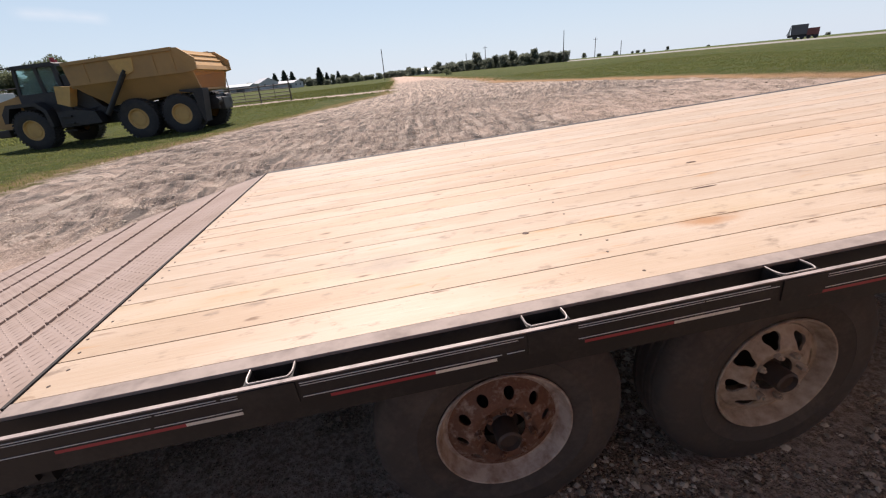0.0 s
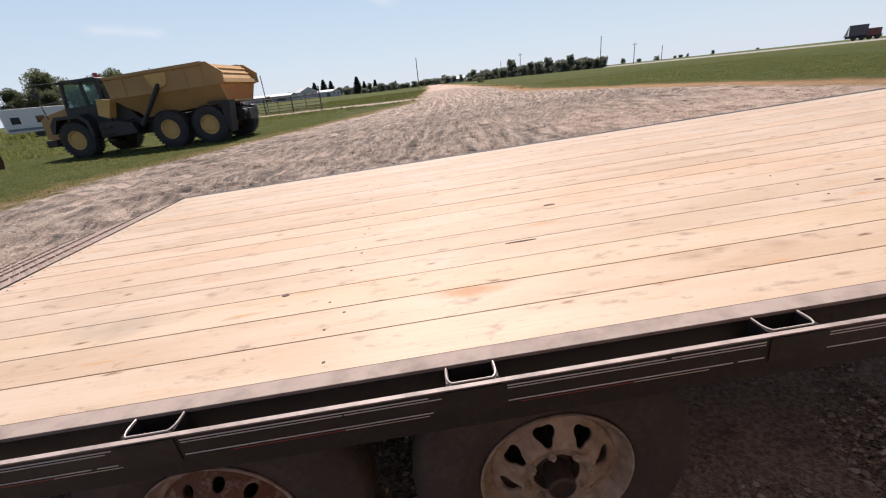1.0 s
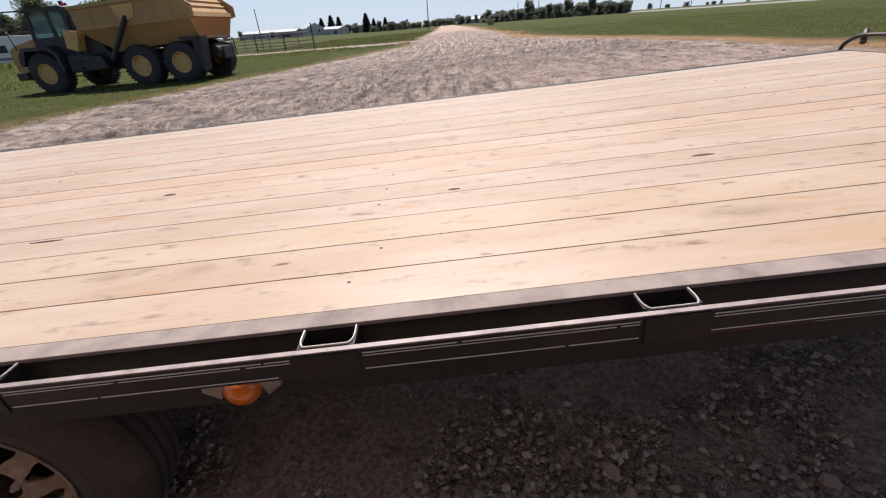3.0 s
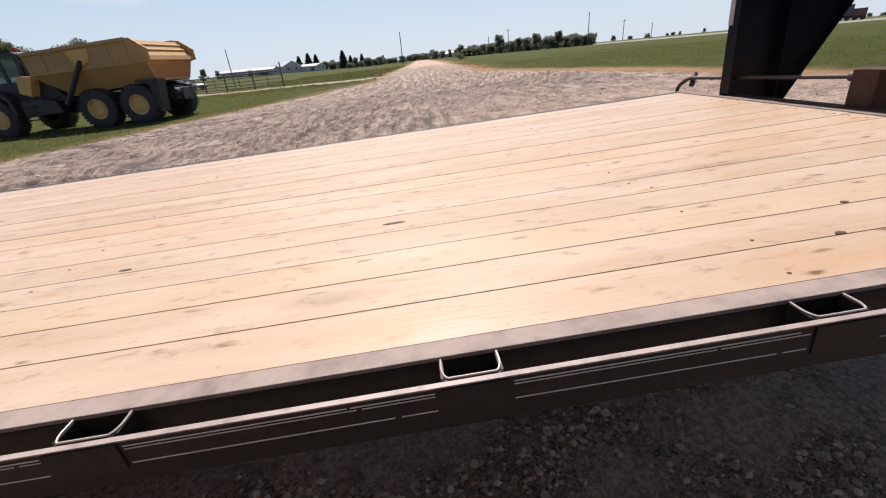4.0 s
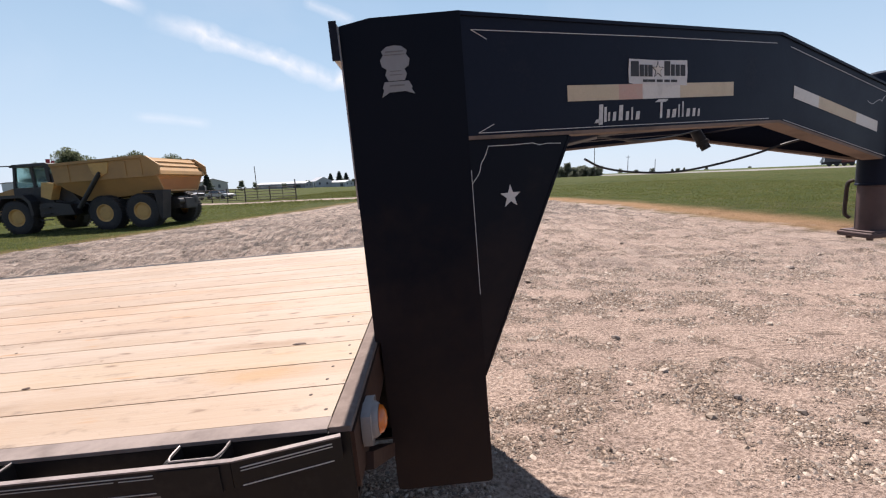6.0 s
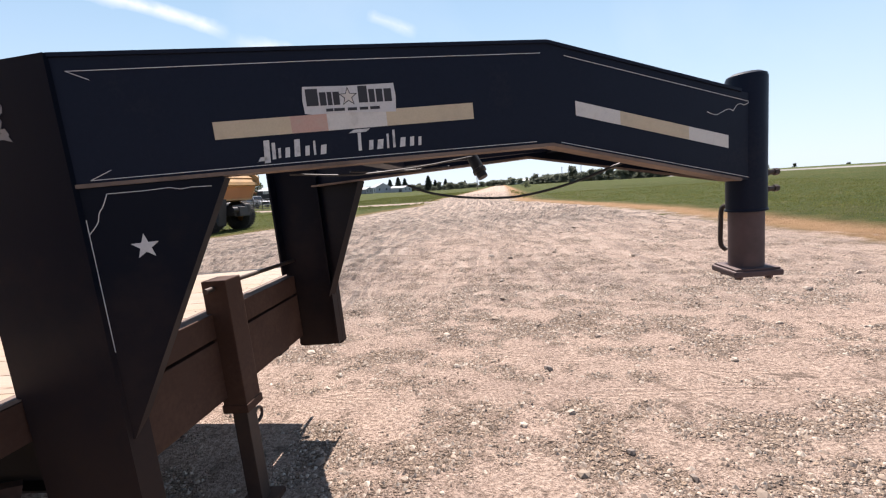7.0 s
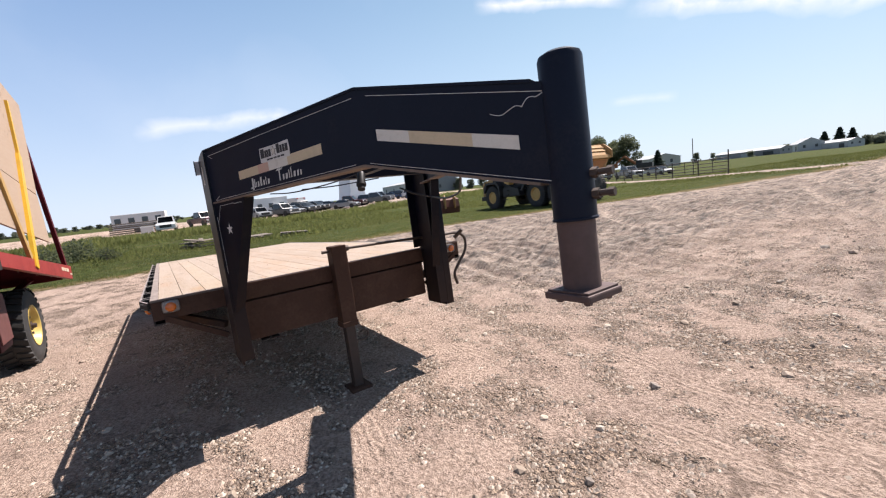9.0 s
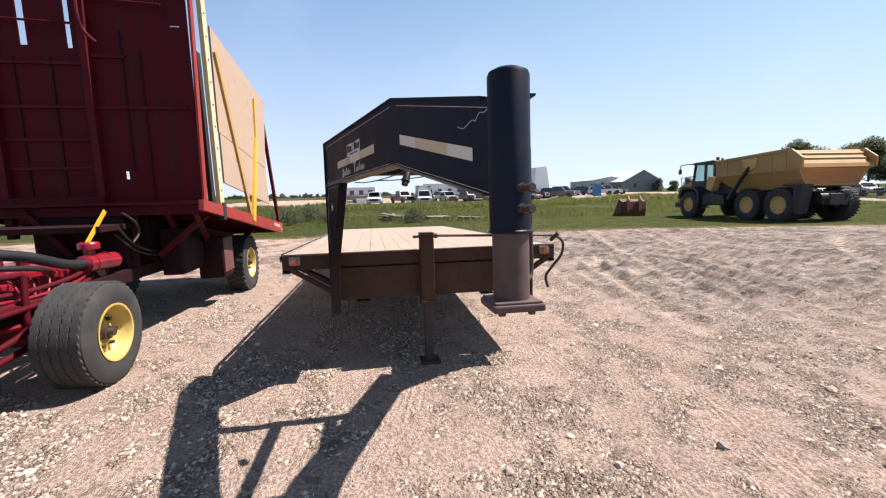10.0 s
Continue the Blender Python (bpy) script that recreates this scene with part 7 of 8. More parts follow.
# ---- stacks of scrap lumber in the rough grass ----
GREYWOOD = surface("grey_weathered_wood", (0.20, 0.165, 0.13), 0.8, dirt=(0.08, 0.065, 0.055), dirt_amount=0.5, scale=6, grain=50, rand=0.5)
for x, y, n, tall in ((-20.6, 2.1, 9, 0.5), (-20.2, 7.9, 4, 0.12), (-21.4, 5.7, 4, 0.18)):
    st = thing("scrap_pile", pose(x, y, land_z(x, y), 0, 0, random.uniform(-20, 20)), "stack of grey weathered boards in long grass", "lumber", "scrap piles")
    for k in range(n):
        b = bmesh.new()
        zz = 0.06 + tall * k / n
        box(b, -0.5, 0.5, -0.9, 0.9, -0.03, 0.03, 0.006) if k % 3 == 0 else box(b, -0.7, 0.7, -0.12, 0.12, -0.04, 0.04, 0.006)
        moved(b, pose(random.uniform(-.15, .15), random.uniform(-.5, .5) if k % 3 else 0, zz, random.uniform(-4, 4), random.uniform(-5, 5), random.uniform(-25, 25)))
        part("board", b, GREYWOOD, st)

# ---- pipe panel fence by the lane ----
FENCE_MAT = surface("brown_pipe_steel", (0.055, 0.042, 0.036), 0.6, bump=0)
FLINE = [(-6.4, 41.8), (-9.4, 43.0), (-12.5, 44.4), (-15.4, 46.6), (-18.2, 48.8), (-21, 51.2), (-23.6, 53.6), (-26.4, 56.2), (-29.4, 58.6), (-32.6, 60.6), (-36, 62.2)]
fence = thing("pipe_fence", pose(-6.4, 41.8, land_z(-6.4, 41.8)), "brown steel pipe panel fence beside the lane", "fence")
F0 = Vector((-6.4, 41.8, land_z(-6.4, 41.8)))
for k, (x, y) in enumerate(FLINE):
    b = bmesh.new()
    z = land_z(x, y)
    cyl(b, Vector((x, y, z - 0.1)) - F0, Vector((x, y, z + (2.1 if k == 0 else 1.55))) - F0, 0.06, seg=8)
    part("post", b, FENCE_MAT, fence)
for (ax, ay), (bx, by) in zip(FLINE, FLINE[1:]):
    for h in (0.25, 0.5, 0.78, 1.1, 1.42):
        b = bmesh.new()
        cyl(b, Vector((ax, ay, land_z(ax, ay) + h)) - F0, Vector((bx, by, land_z(bx, by) + h)) - F0, 0.034 if h < 1.4 else 0.045, seg=6)
        part("rail", b, FENCE_MAT, fence)
    b = bmesh.new()
    mx, my = (ax + bx) / 2, (ay + by) / 2
    cyl(b, Vector((mx, my, land_z(mx, my) + 0.25)) - F0, Vector((mx, my, land_z(mx, my) + 1.42)) - F0, 0.03, seg=6)
    part("stay", b, FENCE_MAT, fence)

# ---- poles ----
POLE = surface("weathered_pole_wood", (0.10, 0.08, 0.065), 0.8)
for x, y, h, arm in ((5.2, 149, 9.4, 0), (68, 151, 10.0, 0), (92, 175, 8.0, 1), (-16.2, 57, 4.4, 0), (50, 190, 9, 1), (43, 196, 7, 0), (112, 190, 6.5, 0)):
    z = land_z(x, y)
    pl = thing("utility_pole", pose(x, y, z, random.uniform(-1, 1), random.uniform(-1, 1)), "slim weathered utility pole", "pole", "utility poles")
    b = bmesh.new()
    cyl(b, (0, 0, -0.3), (0, 0, h), 0.16 if h > 5 else 0.06, 0.11 if h > 5 else 0.05, seg=8)
    part("shaft", b, POLE, pl)
    if arm:
        b = bmesh.new()
        box(b, -0.9, 0.9, -0.06, 0.06, h - 0.7, h - 0.55)
        part("crossarm", b, POLE, pl)


# ---- trees ----
# leaf colours greyed and paled to paint distance haze, most in the far belt
LEAF = leafy("broad_leaves", (0.0792, 0.0957, 0.0541), (0.132, 0.149, 0.0825))
HAZE_LEAF = leafy("hazed_grey_green_leaves", (0.118, 0.136, 0.104), (0.172, 0.188, 0.142))
NEEDLE = leafy("spruce_needles", (0.046, 0.060, 0.047), (0.078, 0.094, 0.070))
BARK = surface("grey_bark", (0.09, 0.07, 0.055), 0.9, scale=5, grain=30, bump=0.3)


def leaf_mesh(name, centres, size, mat, rnd, squash=1.0):
    n = len(centres)
    c = np.array(centres)
    a = rnd.normal(size=(n, 3))
    a /= np.linalg.norm(a, axis=1)[:, None]
    t = rnd.normal(size=(n, 3))
    b = np.cross(a, t)
    b /= np.linalg.norm(b, axis=1)[:, None]
    s = size * rnd.uniform(0.6, 1.4, (n, 1))
    v = np.stack([c - a * s, c + b * s * 0.6, c + a * s, c - b * s * 0.6], 1).reshape(-1, 3)
    f = np.arange(4 * n).reshape(n, 4)
    me = bpy.data.meshes.new(name)
    me.from_pydata(v.tolist(), [], f.tolist())
    me.materials.append(mat)
    return me


def broad_tree(seed, h, spread, leaves, leaf_size, low=0.28, mat=None):
    rnd = np.random.default_rng(seed)
    random.seed(seed)
    t = thing("tree", Matrix.Identity(4), "leafy green broadleaf tree with an uneven crown", "tree", "shelter-belt trees")
    b = bmesh.new()
    sweep_pts = curve_pts([(0, 0, -0.2), (0.03 * h * random.uniform(-1, 1), 0, h * 0.25), (0.05 * h * random.uniform(-1, 1), 0.03 * h, h * 0.55), (0, 0, h * 0.85)], 4)
    n = len(sweep_pts)
    for i in range(n - 1):
        cyl(b, sweep_pts[i], sweep_pts[i + 1], 0.028 * h * (1 - i / n) + 0.02, 0.028 * h * (1 - (i + 1) / n) + 0.02, seg=7, caps=False)
    clumps = []
    for k in range(16):
        z = h * random.uniform(low, 0.92)
        a = random.uniform(0, 2 * math.pi)
        r = spread * random.uniform(0.35, 1.0) * math.sin(min(1, (z / h) * 1.05) * math.pi * 0.85 + 0.35)
        tip = Vector((r * math.cos(a), r * math.sin(a), z))
        root = Vector((0, 0, max(h * 0.15, z - h * 0.22)))
        cyl(b, root, tip, 0.010 * h, 0.003 * h, seg=5, caps=False)
        clumps.append((tip, spread * random.uniform(0.34, 0.62)))
    clumps.append((Vector((0, 0, h * 0.88)), spread * 0.4))
    part("trunk", b, BARK, t)
    cs = []
    per = leaves // len(clumps)
    for c, r in clumps:
        d = rnd.normal(size=(per, 3))
        d /= np.linalg.norm(d, axis=1)[:, None]
        p = np.array(c) + d * (r * rnd.uniform(0.35, 1.05, (per, 1)) ** 0.6) * np.array([1, 1, 0.8])
        cs.append(p)
    me = leaf_mesh("crown", np.concatenate(cs), leaf_size, mat or LEAF, rnd)
    o = new("crown", me)
    o.parent = t
    return t


def thicket_tree(seed, h, spread, leaves, leaf_size, mat=None):
    """A shelter-belt tree or tall shrub, leafy down to the ground, with a ragged top."""
    rnd = np.random.default_rng(seed)
    random.seed(seed)
    t = thing("tree", Matrix.Identity(4), "hazed grey-green shelter-belt tree leafy to the ground", "tree", "shelter-belt trees")
    b = bmesh.new()
    clumps = []
    for k in range(5):
        a = random.uniform(0, 2 * math.pi)
        top = Vector((spread * 0.45 * math.cos(a), spread * 0.45 * math.sin(a), h * random.uniform(0.55, 0.9)))
        cyl(b, (0, 0, -0.2), top * 0.5, 0.018 * h, 0.010 * h, seg=6, caps=False)
        cyl(b, top * 0.5, top, 0.010 * h, 0.003 * h, seg=5, caps=False)
        clumps.append((top, spread * random.uniform(0.22, 0.34)))
    for k in range(34):
        z = h * random.uniform(0.04, 0.82)
        a = random.uniform(0, 2 * math.pi)
        r = spread * random.uniform(0.15, 1.0) * math.sqrt(max(0.05, 1 - (z / h) ** 1.5)) * 0.85
        clumps.append((Vector((r * math.cos(a), r * math.sin(a), z)), spread * random.uniform(0.20, 0.38)))
    part("trunk", b, BARK, t)
    per = leaves // len(clumps)
    cs = []
    for c, r in clumps:
        d = rnd.normal(size=(per, 3))
        d /= np.linalg.norm(d, axis=1)[:, None]
        cs.append(np.array(c) + d * (r * rnd.uniform(0.3, 1.1, (per, 1)) ** 0.6) * np.array([1, 1, 0.85]))
    c = np.concatenate(cs)
    c[:, 2] = np.maximum(c[:, 2], 0.05)
    o = new("crown", leaf_mesh("crown", c, leaf_size, mat or LEAF, rnd))
    o.parent = t
    return t


def spruce_tree(seed, h, leaves=700):
    rnd = np.random.default_rng(seed)
    t = thing("spruce", Matrix.Identity(4), "dark pointed spruce tree", "tree", "distant spruces")
    b = bmesh.new()
    cyl(b, (0, 0, -0.2), (0, 0, h * 0.97), 0.022 * h, 0.01, seg=6)
    part("trunk", b, BARK, t)
    z = rnd.uniform(0.06, 1.0, leaves) ** 1.25
    a = rnd.uniform(0, 2 * np.pi, leaves)
    lump = 0.75 + 0.35 * np.sin(z * 40 + a * 3)
    r = (1 - z) * 0.29 * h * lump * rnd.uniform(0.35, 1, leaves) + 0.02 * h
    me = leaf_mesh("crown", np.stack([r * np.cos(a), r * np.sin(a), z * h], 1), 0.04 * h, NEEDLE, rnd)
    o = new("crown", me)
    o.parent = t
    return t


def stand(kind, x, y, s=1.0, rz=None, wide=1.0):
    """Plants a copy of a tree."""
    m = pose(x, y, land_z(x, y), 0, 0, random.uniform(0, 360) if rz is None else rz) @ Matrix.Diagonal((s * wide, s * wide, s, 1))
    o = kind.get("planted")
    c = copy_thing(kind, Matrix.Identity(4)) if o else kind
    kind["planted"] = 1
    if "planted" in c:
        del c["planted"]
    kind["planted"] = 1
    c.matrix_world = m
    return c


big = [broad_tree(3, 12.5, 5.0, 11000, 0.21), broad_tree(5, 11.0, 4.4, 10000, 0.20)]
far = [thicket_tree(11, 6.4, 3.6, 1500, 0.37, HAZE_LEAF), thicket_tree(13, 5.6, 4.2, 1450, 0.37, HAZE_LEAF), thicket_tree(17, 7.6, 3.4, 1500, 0.37, HAZE_LEAF)]
low = [broad_tree(23, 3.2, 2.6, 1000, 0.18, 0.1)]
spr = [spruce_tree(31, 12.0, 1900)]
random.seed(4)
for k, (x, y, s) in enumerate(((-82, 110, 0.95), (-72, 111, 0.86), (-66, 109, 0.84), (-60, 113, 0.88), (-84, 103, 0.66), (-76, 102, 0.62), (-69, 110, 0.78), (-75.5, 109, 0.74), (-63, 112, 0.72), (-81.5, 105, 0.7))):
    stand(big[k % 2], x, y, s)


def polar(x, y, az, d):
    return x + d * math.sin(radians(az)), y + d * math.cos(radians(az))


for az, d, s in ((7.5, 215, 0.75), (8.8, 210, 0.8), (10.1, 205, 0.7), (11.2, 200, 0.72), (12.4, 200, 0.95), (13.6, 190, 0.85), (14.6, 195, 0.75), (15.6, 190, 0.85), (16.8, 188, 0.8), (18.2, 185, 0.85), (19.1, 185, 0.9), (20.1, 190, 0.75), (21.3, 190, 0.8), (22.2, 195, 0.7), (22.9, 195, 0.8),
                 (25.5, 260, 0.5), (29.0, 270, 0.55), (34.5, 330, 0.45), (5.2, 330, 0.9), (6.2, 320, 0.7), (3.8, 340, 0.7)):
    stand(random.choice(far), *polar(5, 0, az, d), s * random.uniform(0.9, 1.1))
for k in range(52):
    stand(random.choice(far), *polar(5, 0, 7.0 + k * 0.31 + random.uniform(-0.2, 0.2), random.uniform(200, 225)), random.uniform(0.30, 0.62), wide=random.uniform(1.2, 1.9))
for k in range(34):
    stand(random.choice(far), *polar(5, 0, 7.2 + k * 0.47 + random.uniform(-0.2, 0.2), random.uniform(228, 262)), random.uniform(0.45, 0.8), wide=random.uniform(1.4, 2.2))
for k in range(44):
    stand(random.choice(far), *polar(5, 0, -15 + k * 0.45 + random.uniform(-0.3, 0.3), random.uniform(290, 340)), random.uniform(0.4, 0.85), wide=random.uniform(1.1, 1.8))
for az, d, s in ((31.0, 420, 0.5), (31.6, 425, 0.62), (32.2, 420, 0.5), (38.5, 380, 0.4), (46.5, 330, 0.42), (47.3, 330, 0.5), (48.2, 335, 0.45), (27.2, 300, 0.5)):
    stand(random.choice(far), *polar(5, 0, az, d), s)
for az, d, s in ((-12.3, 300, 0.85), (-11.2, 300, 0.98), (-10.3, 305, 0.9), (-7.1, 300, 1.02), (-6.2, 320, 0.75), (-4.8, 330, 0.8), (-26.5, 150, 0.55), (-2.2, 340, 0.6)):
    stand(spr[0], *polar(5, 0, az, d), s * 0.85, wide=1.6)
for az, d, s in ((-23.0, 200, 0.55), (-21.4, 230, 0.5), (-18.0, 240, 0.5), (-13.5, 280, 0.8), (-9.3, 300, 0.8), (-8.4, 290, 0.75), (-5.6, 280, 0.8), (-4.2, 290, 0.85), (-3.2, 290, 0.75), (-2.6, 300, 0.8), (-1.5, 300, 0.6), (-0.8, 310, 0.65), (0.4, 320, 0.5), (1.2, 320, 0.45),
                 (-52.0, 150, 0.65), (-50.2, 150, 0.6), (-48.5, 150, 0.55), (-97, 260, 0.42), (-97.8, 270, 0.3), (-98.5, 270, 0.4), (-99.2, 265, 0.3), (-100, 260, 0.35), (-101.5, 280, 0.42), (-102.3, 280, 0.3), (-103, 290, 0.4), (-95, 280, 0.35), (-95.8, 280, 0.3), (-105, 270, 0.35), (-107, 270, 0.4)):
    stand(random.choice(far), *polar(5, 0, az, d), s * random.uniform(0.9, 1.1))
for k in range(46):
    stand(random.choice(far), *polar(5, 0, -110 + k * 0.62 + random.uniform(-0.4, 0.4), random.uniform(265, 330)), random.uniform(0.18, 0.46), wide=random.uniform(1.2, 2.8))
for x, y, s in ((-18, 3.5, 0.30), (-19.5, -5.0, 0.35), (-20.5, -2.5, 0.22), (16.5, 92, 0.4), (-24, -4.2, 0.4)):
    stand(low[0], x, y, s)

# ---- buildings ----
SIDING = surface("pale_metal_siding", (0.40, 0.41, 0.415), 0.6, dirt=(0.33, 0.335, 0.335), dirt_amount=0.3, scale=0.3, grain=4)
ROOF = surface("grey_metal_roof", (0.364, 0.378, 0.392), 0.5, dirt=(0.3, 0.3, 0.3), dirt_amount=0.3, scale=0.3, grain=4)
SILL = surface("dark_opening", (0.05, 0.055, 0.06), 0.5, bump=0)


def building(x, y, rz, L, W, h, peak, label, wall=SIDING, roof=ROOF, doors=3):
    t = thing("building", pose(x, y, land_z(x, y) - 0.1, 0, 0, rz), label, "building")
    b = bmesh.new()
    prism(b, [(-W / 2, 0), (W / 2, 0), (W / 2, h), (0, peak), (-W / 2, h)], L, pose(0, -L / 2, 0))
    wall_ob = part("wall", b, wall, t)
    for s in (-1, 1):
        b = bmesh.new()
        beam(b, (s * W / 2 * 1.04, 0, h - 0.05), (0, 0, peak + 0.08), L * 1.02, 0.12, up=(0, 0, 1))
        part("roof", b, roof, t)
        for k in range(doors):
            b = bmesh.new()
            yy = -L / 2 + (k + 0.5) * L / doors
            box(b, s * W / 2 - 0.04, s * W / 2 + 0.04, yy - L / doors * 0.22, yy + L / doors * 0.22, 0.2, h * 0.72)
            part("door", b, SILL if (k + (s > 0)) % 3 == 0 else ROOF, wall_ob)
    for s in (-1, 1):
        for q in (-0.25, 0.2):
            b = bmesh.new()
            box(b, q * W - 0.5, q * W + 0.5, s * L / 2 - 0.04, s * L / 2 + 0.04, h * 0.45, h * 0.8)
            part("window", b, SILL, wall_ob)
    return t


building(*polar(10, 1, -60.3, 168), 78, 30, 12, 4.2, 5.2, "long pale metal shed with sliding doors", doors=8)
building(*polar(10, 1, -56.6, 158), -88, 15, 14.5, 3.4, 7.0, "grey gable-ended barn with a white metal roof", surface("grey_barn_wall", (0.20, 0.205, 0.22), 0.7, dirt=(0.15, 0.155, 0.165), dirt_amount=0.3, scale=0.3, grain=4), surface("white_metal_roof", (0.62, 0.63, 0.64), 0.5, dirt=(0.5, 0.5, 0.5), dirt_amount=0.3, scale=0.3, grain=4))
building(*polar(10, 1, -29.3, 190), 60, 22, 12, 3.6, 5.0, "low farm building beyond the fence", surface("tan_siding", (0.42, 0.40, 0.37), 0.6))
building(*polar(5, 0, -13.6, 270), 30, 14, 10, 3.6, 6.0, "far farmhouse with a grey roof")
building(*polar(5, 0, -11.2, 265), 60, 16, 8, 2.8, 3.8, "low white shed far across the fields")
building(*polar(5, 0, -18.0, 250), 75, 30, 8, 2.6, 3.6, "long low grey shed far off", surface("dull_siding", (0.25, 0.25, 0.26), 0.6))
building(*polar(5, 0, 5.6, 360), 70, 14, 8, 2.8, 4.2, "far shed at the end of the road", surface("dull_siding", (0.25, 0.25, 0.26), 0.6))
# white fabric shelter behind the parked cars
sh = thing("fabric_shelter", pose(*polar(10.2, 0.8, -68.6, 84), 0.2, 0, 0, 10), "tall white fabric shelter behind parked cars", "shelter")
b = bmesh.new()
prism(b, [(-2.4, 0), (1.5, 0), (0.7, 5.4), (0.4, 5.9), (-1.6, 5.7)], 4, pose(0, -4.5, 0, 0, 0, 0))
moved(b, pose(0, 0, 0, 0, 0, 90))
part("cover", b, surface("white_fabric", (0.72, 0.73, 0.74), 0.7, dirt=(0.6, 0.6, 0.6), dirt_amount=0.3, scale=0.4), sh)

# ---- parked vehicles ----
PAINTS = {"white": (0.49, 0.49, 0.483), "silver": (0.238, 0.245, 0.252), "maroon": (0.07, 0.014, 0.0154), "black": (0.0126, 0.0126, 0.014), "blue": (0.021, 0.063, 0.154), "grey": (0.091, 0.0945, 0.098), "green": (0.028, 0.084, 0.028), "red": (0.21, 0.014, 0.014)}
TRIM = surface("black_plastic_trim", (0.02, 0.02, 0.021), 0.6, bump=0)
LIGHT = surface("headlamp_plastic", (0.6, 0.6, 0.58), 0.15, bump=0)
CAR_TYRE = surface("car_tyre", (0.02, 0.02, 0.02), 0.8, bump=0)
SHAPES = {
    # lower body outline, cabin outline, wheel stations, wheel radius, width
    "pickup": ([(-2.8, 0.55), (-2.8, 1.05), (0.75, 1.12), (1.0, 1.15), (2.6, 1.10), (2.85, 0.95), (2.9, 0.5), (2.6, 0.4), (-2.6, 0.4)], [(-1.0, 1.1), (-0.95, 1.88), (-0.7, 1.95), (0.55, 1.93), (1.25, 1.14)], (-1.85, 1.85), 0.40, 2.0),
    "suv": ([(-2.35, 0.5), (-2.4, 1.0), (-2.3, 1.05), (1.0, 1.08), (2.1, 0.98), (2.35, 0.75), (2.35, 0.4), (-2.3, 0.38)], [(-2.3, 1.02), (-2.05, 1.65), (-1.7, 1.74), (0.2, 1.72), (1.05, 1.06)], (-1.4, 1.42), 0.36, 1.85),
    "sedan": ([(-2.3, 0.45), (-2.35, 0.9), (-2.2, 0.95), (1.0, 0.95), (2.1, 0.82), (2.35, 0.62), (2.3, 0.33), (-2.25, 0.32)], [(-1.7, 0.93), (-1.05, 1.40), (-0.7, 1.45), (0.25, 1.43), (1.1, 0.93)], (-1.38, 1.4), 0.32, 1.78),
    "van": ([(-3.1, 0.5), (-3.1, 1.1), (1.6, 1.1), (2.75, 1.05), (3.0, 0.85), (3.0, 0.42), (-3.0, 0.4)], [(-0.2, 1.08), (-0.2, 1.9), (0.2, 2.05), (1.3, 2.0), (2.0, 1.08)], (-2.0, 2.0), 0.38, 2.05),
}


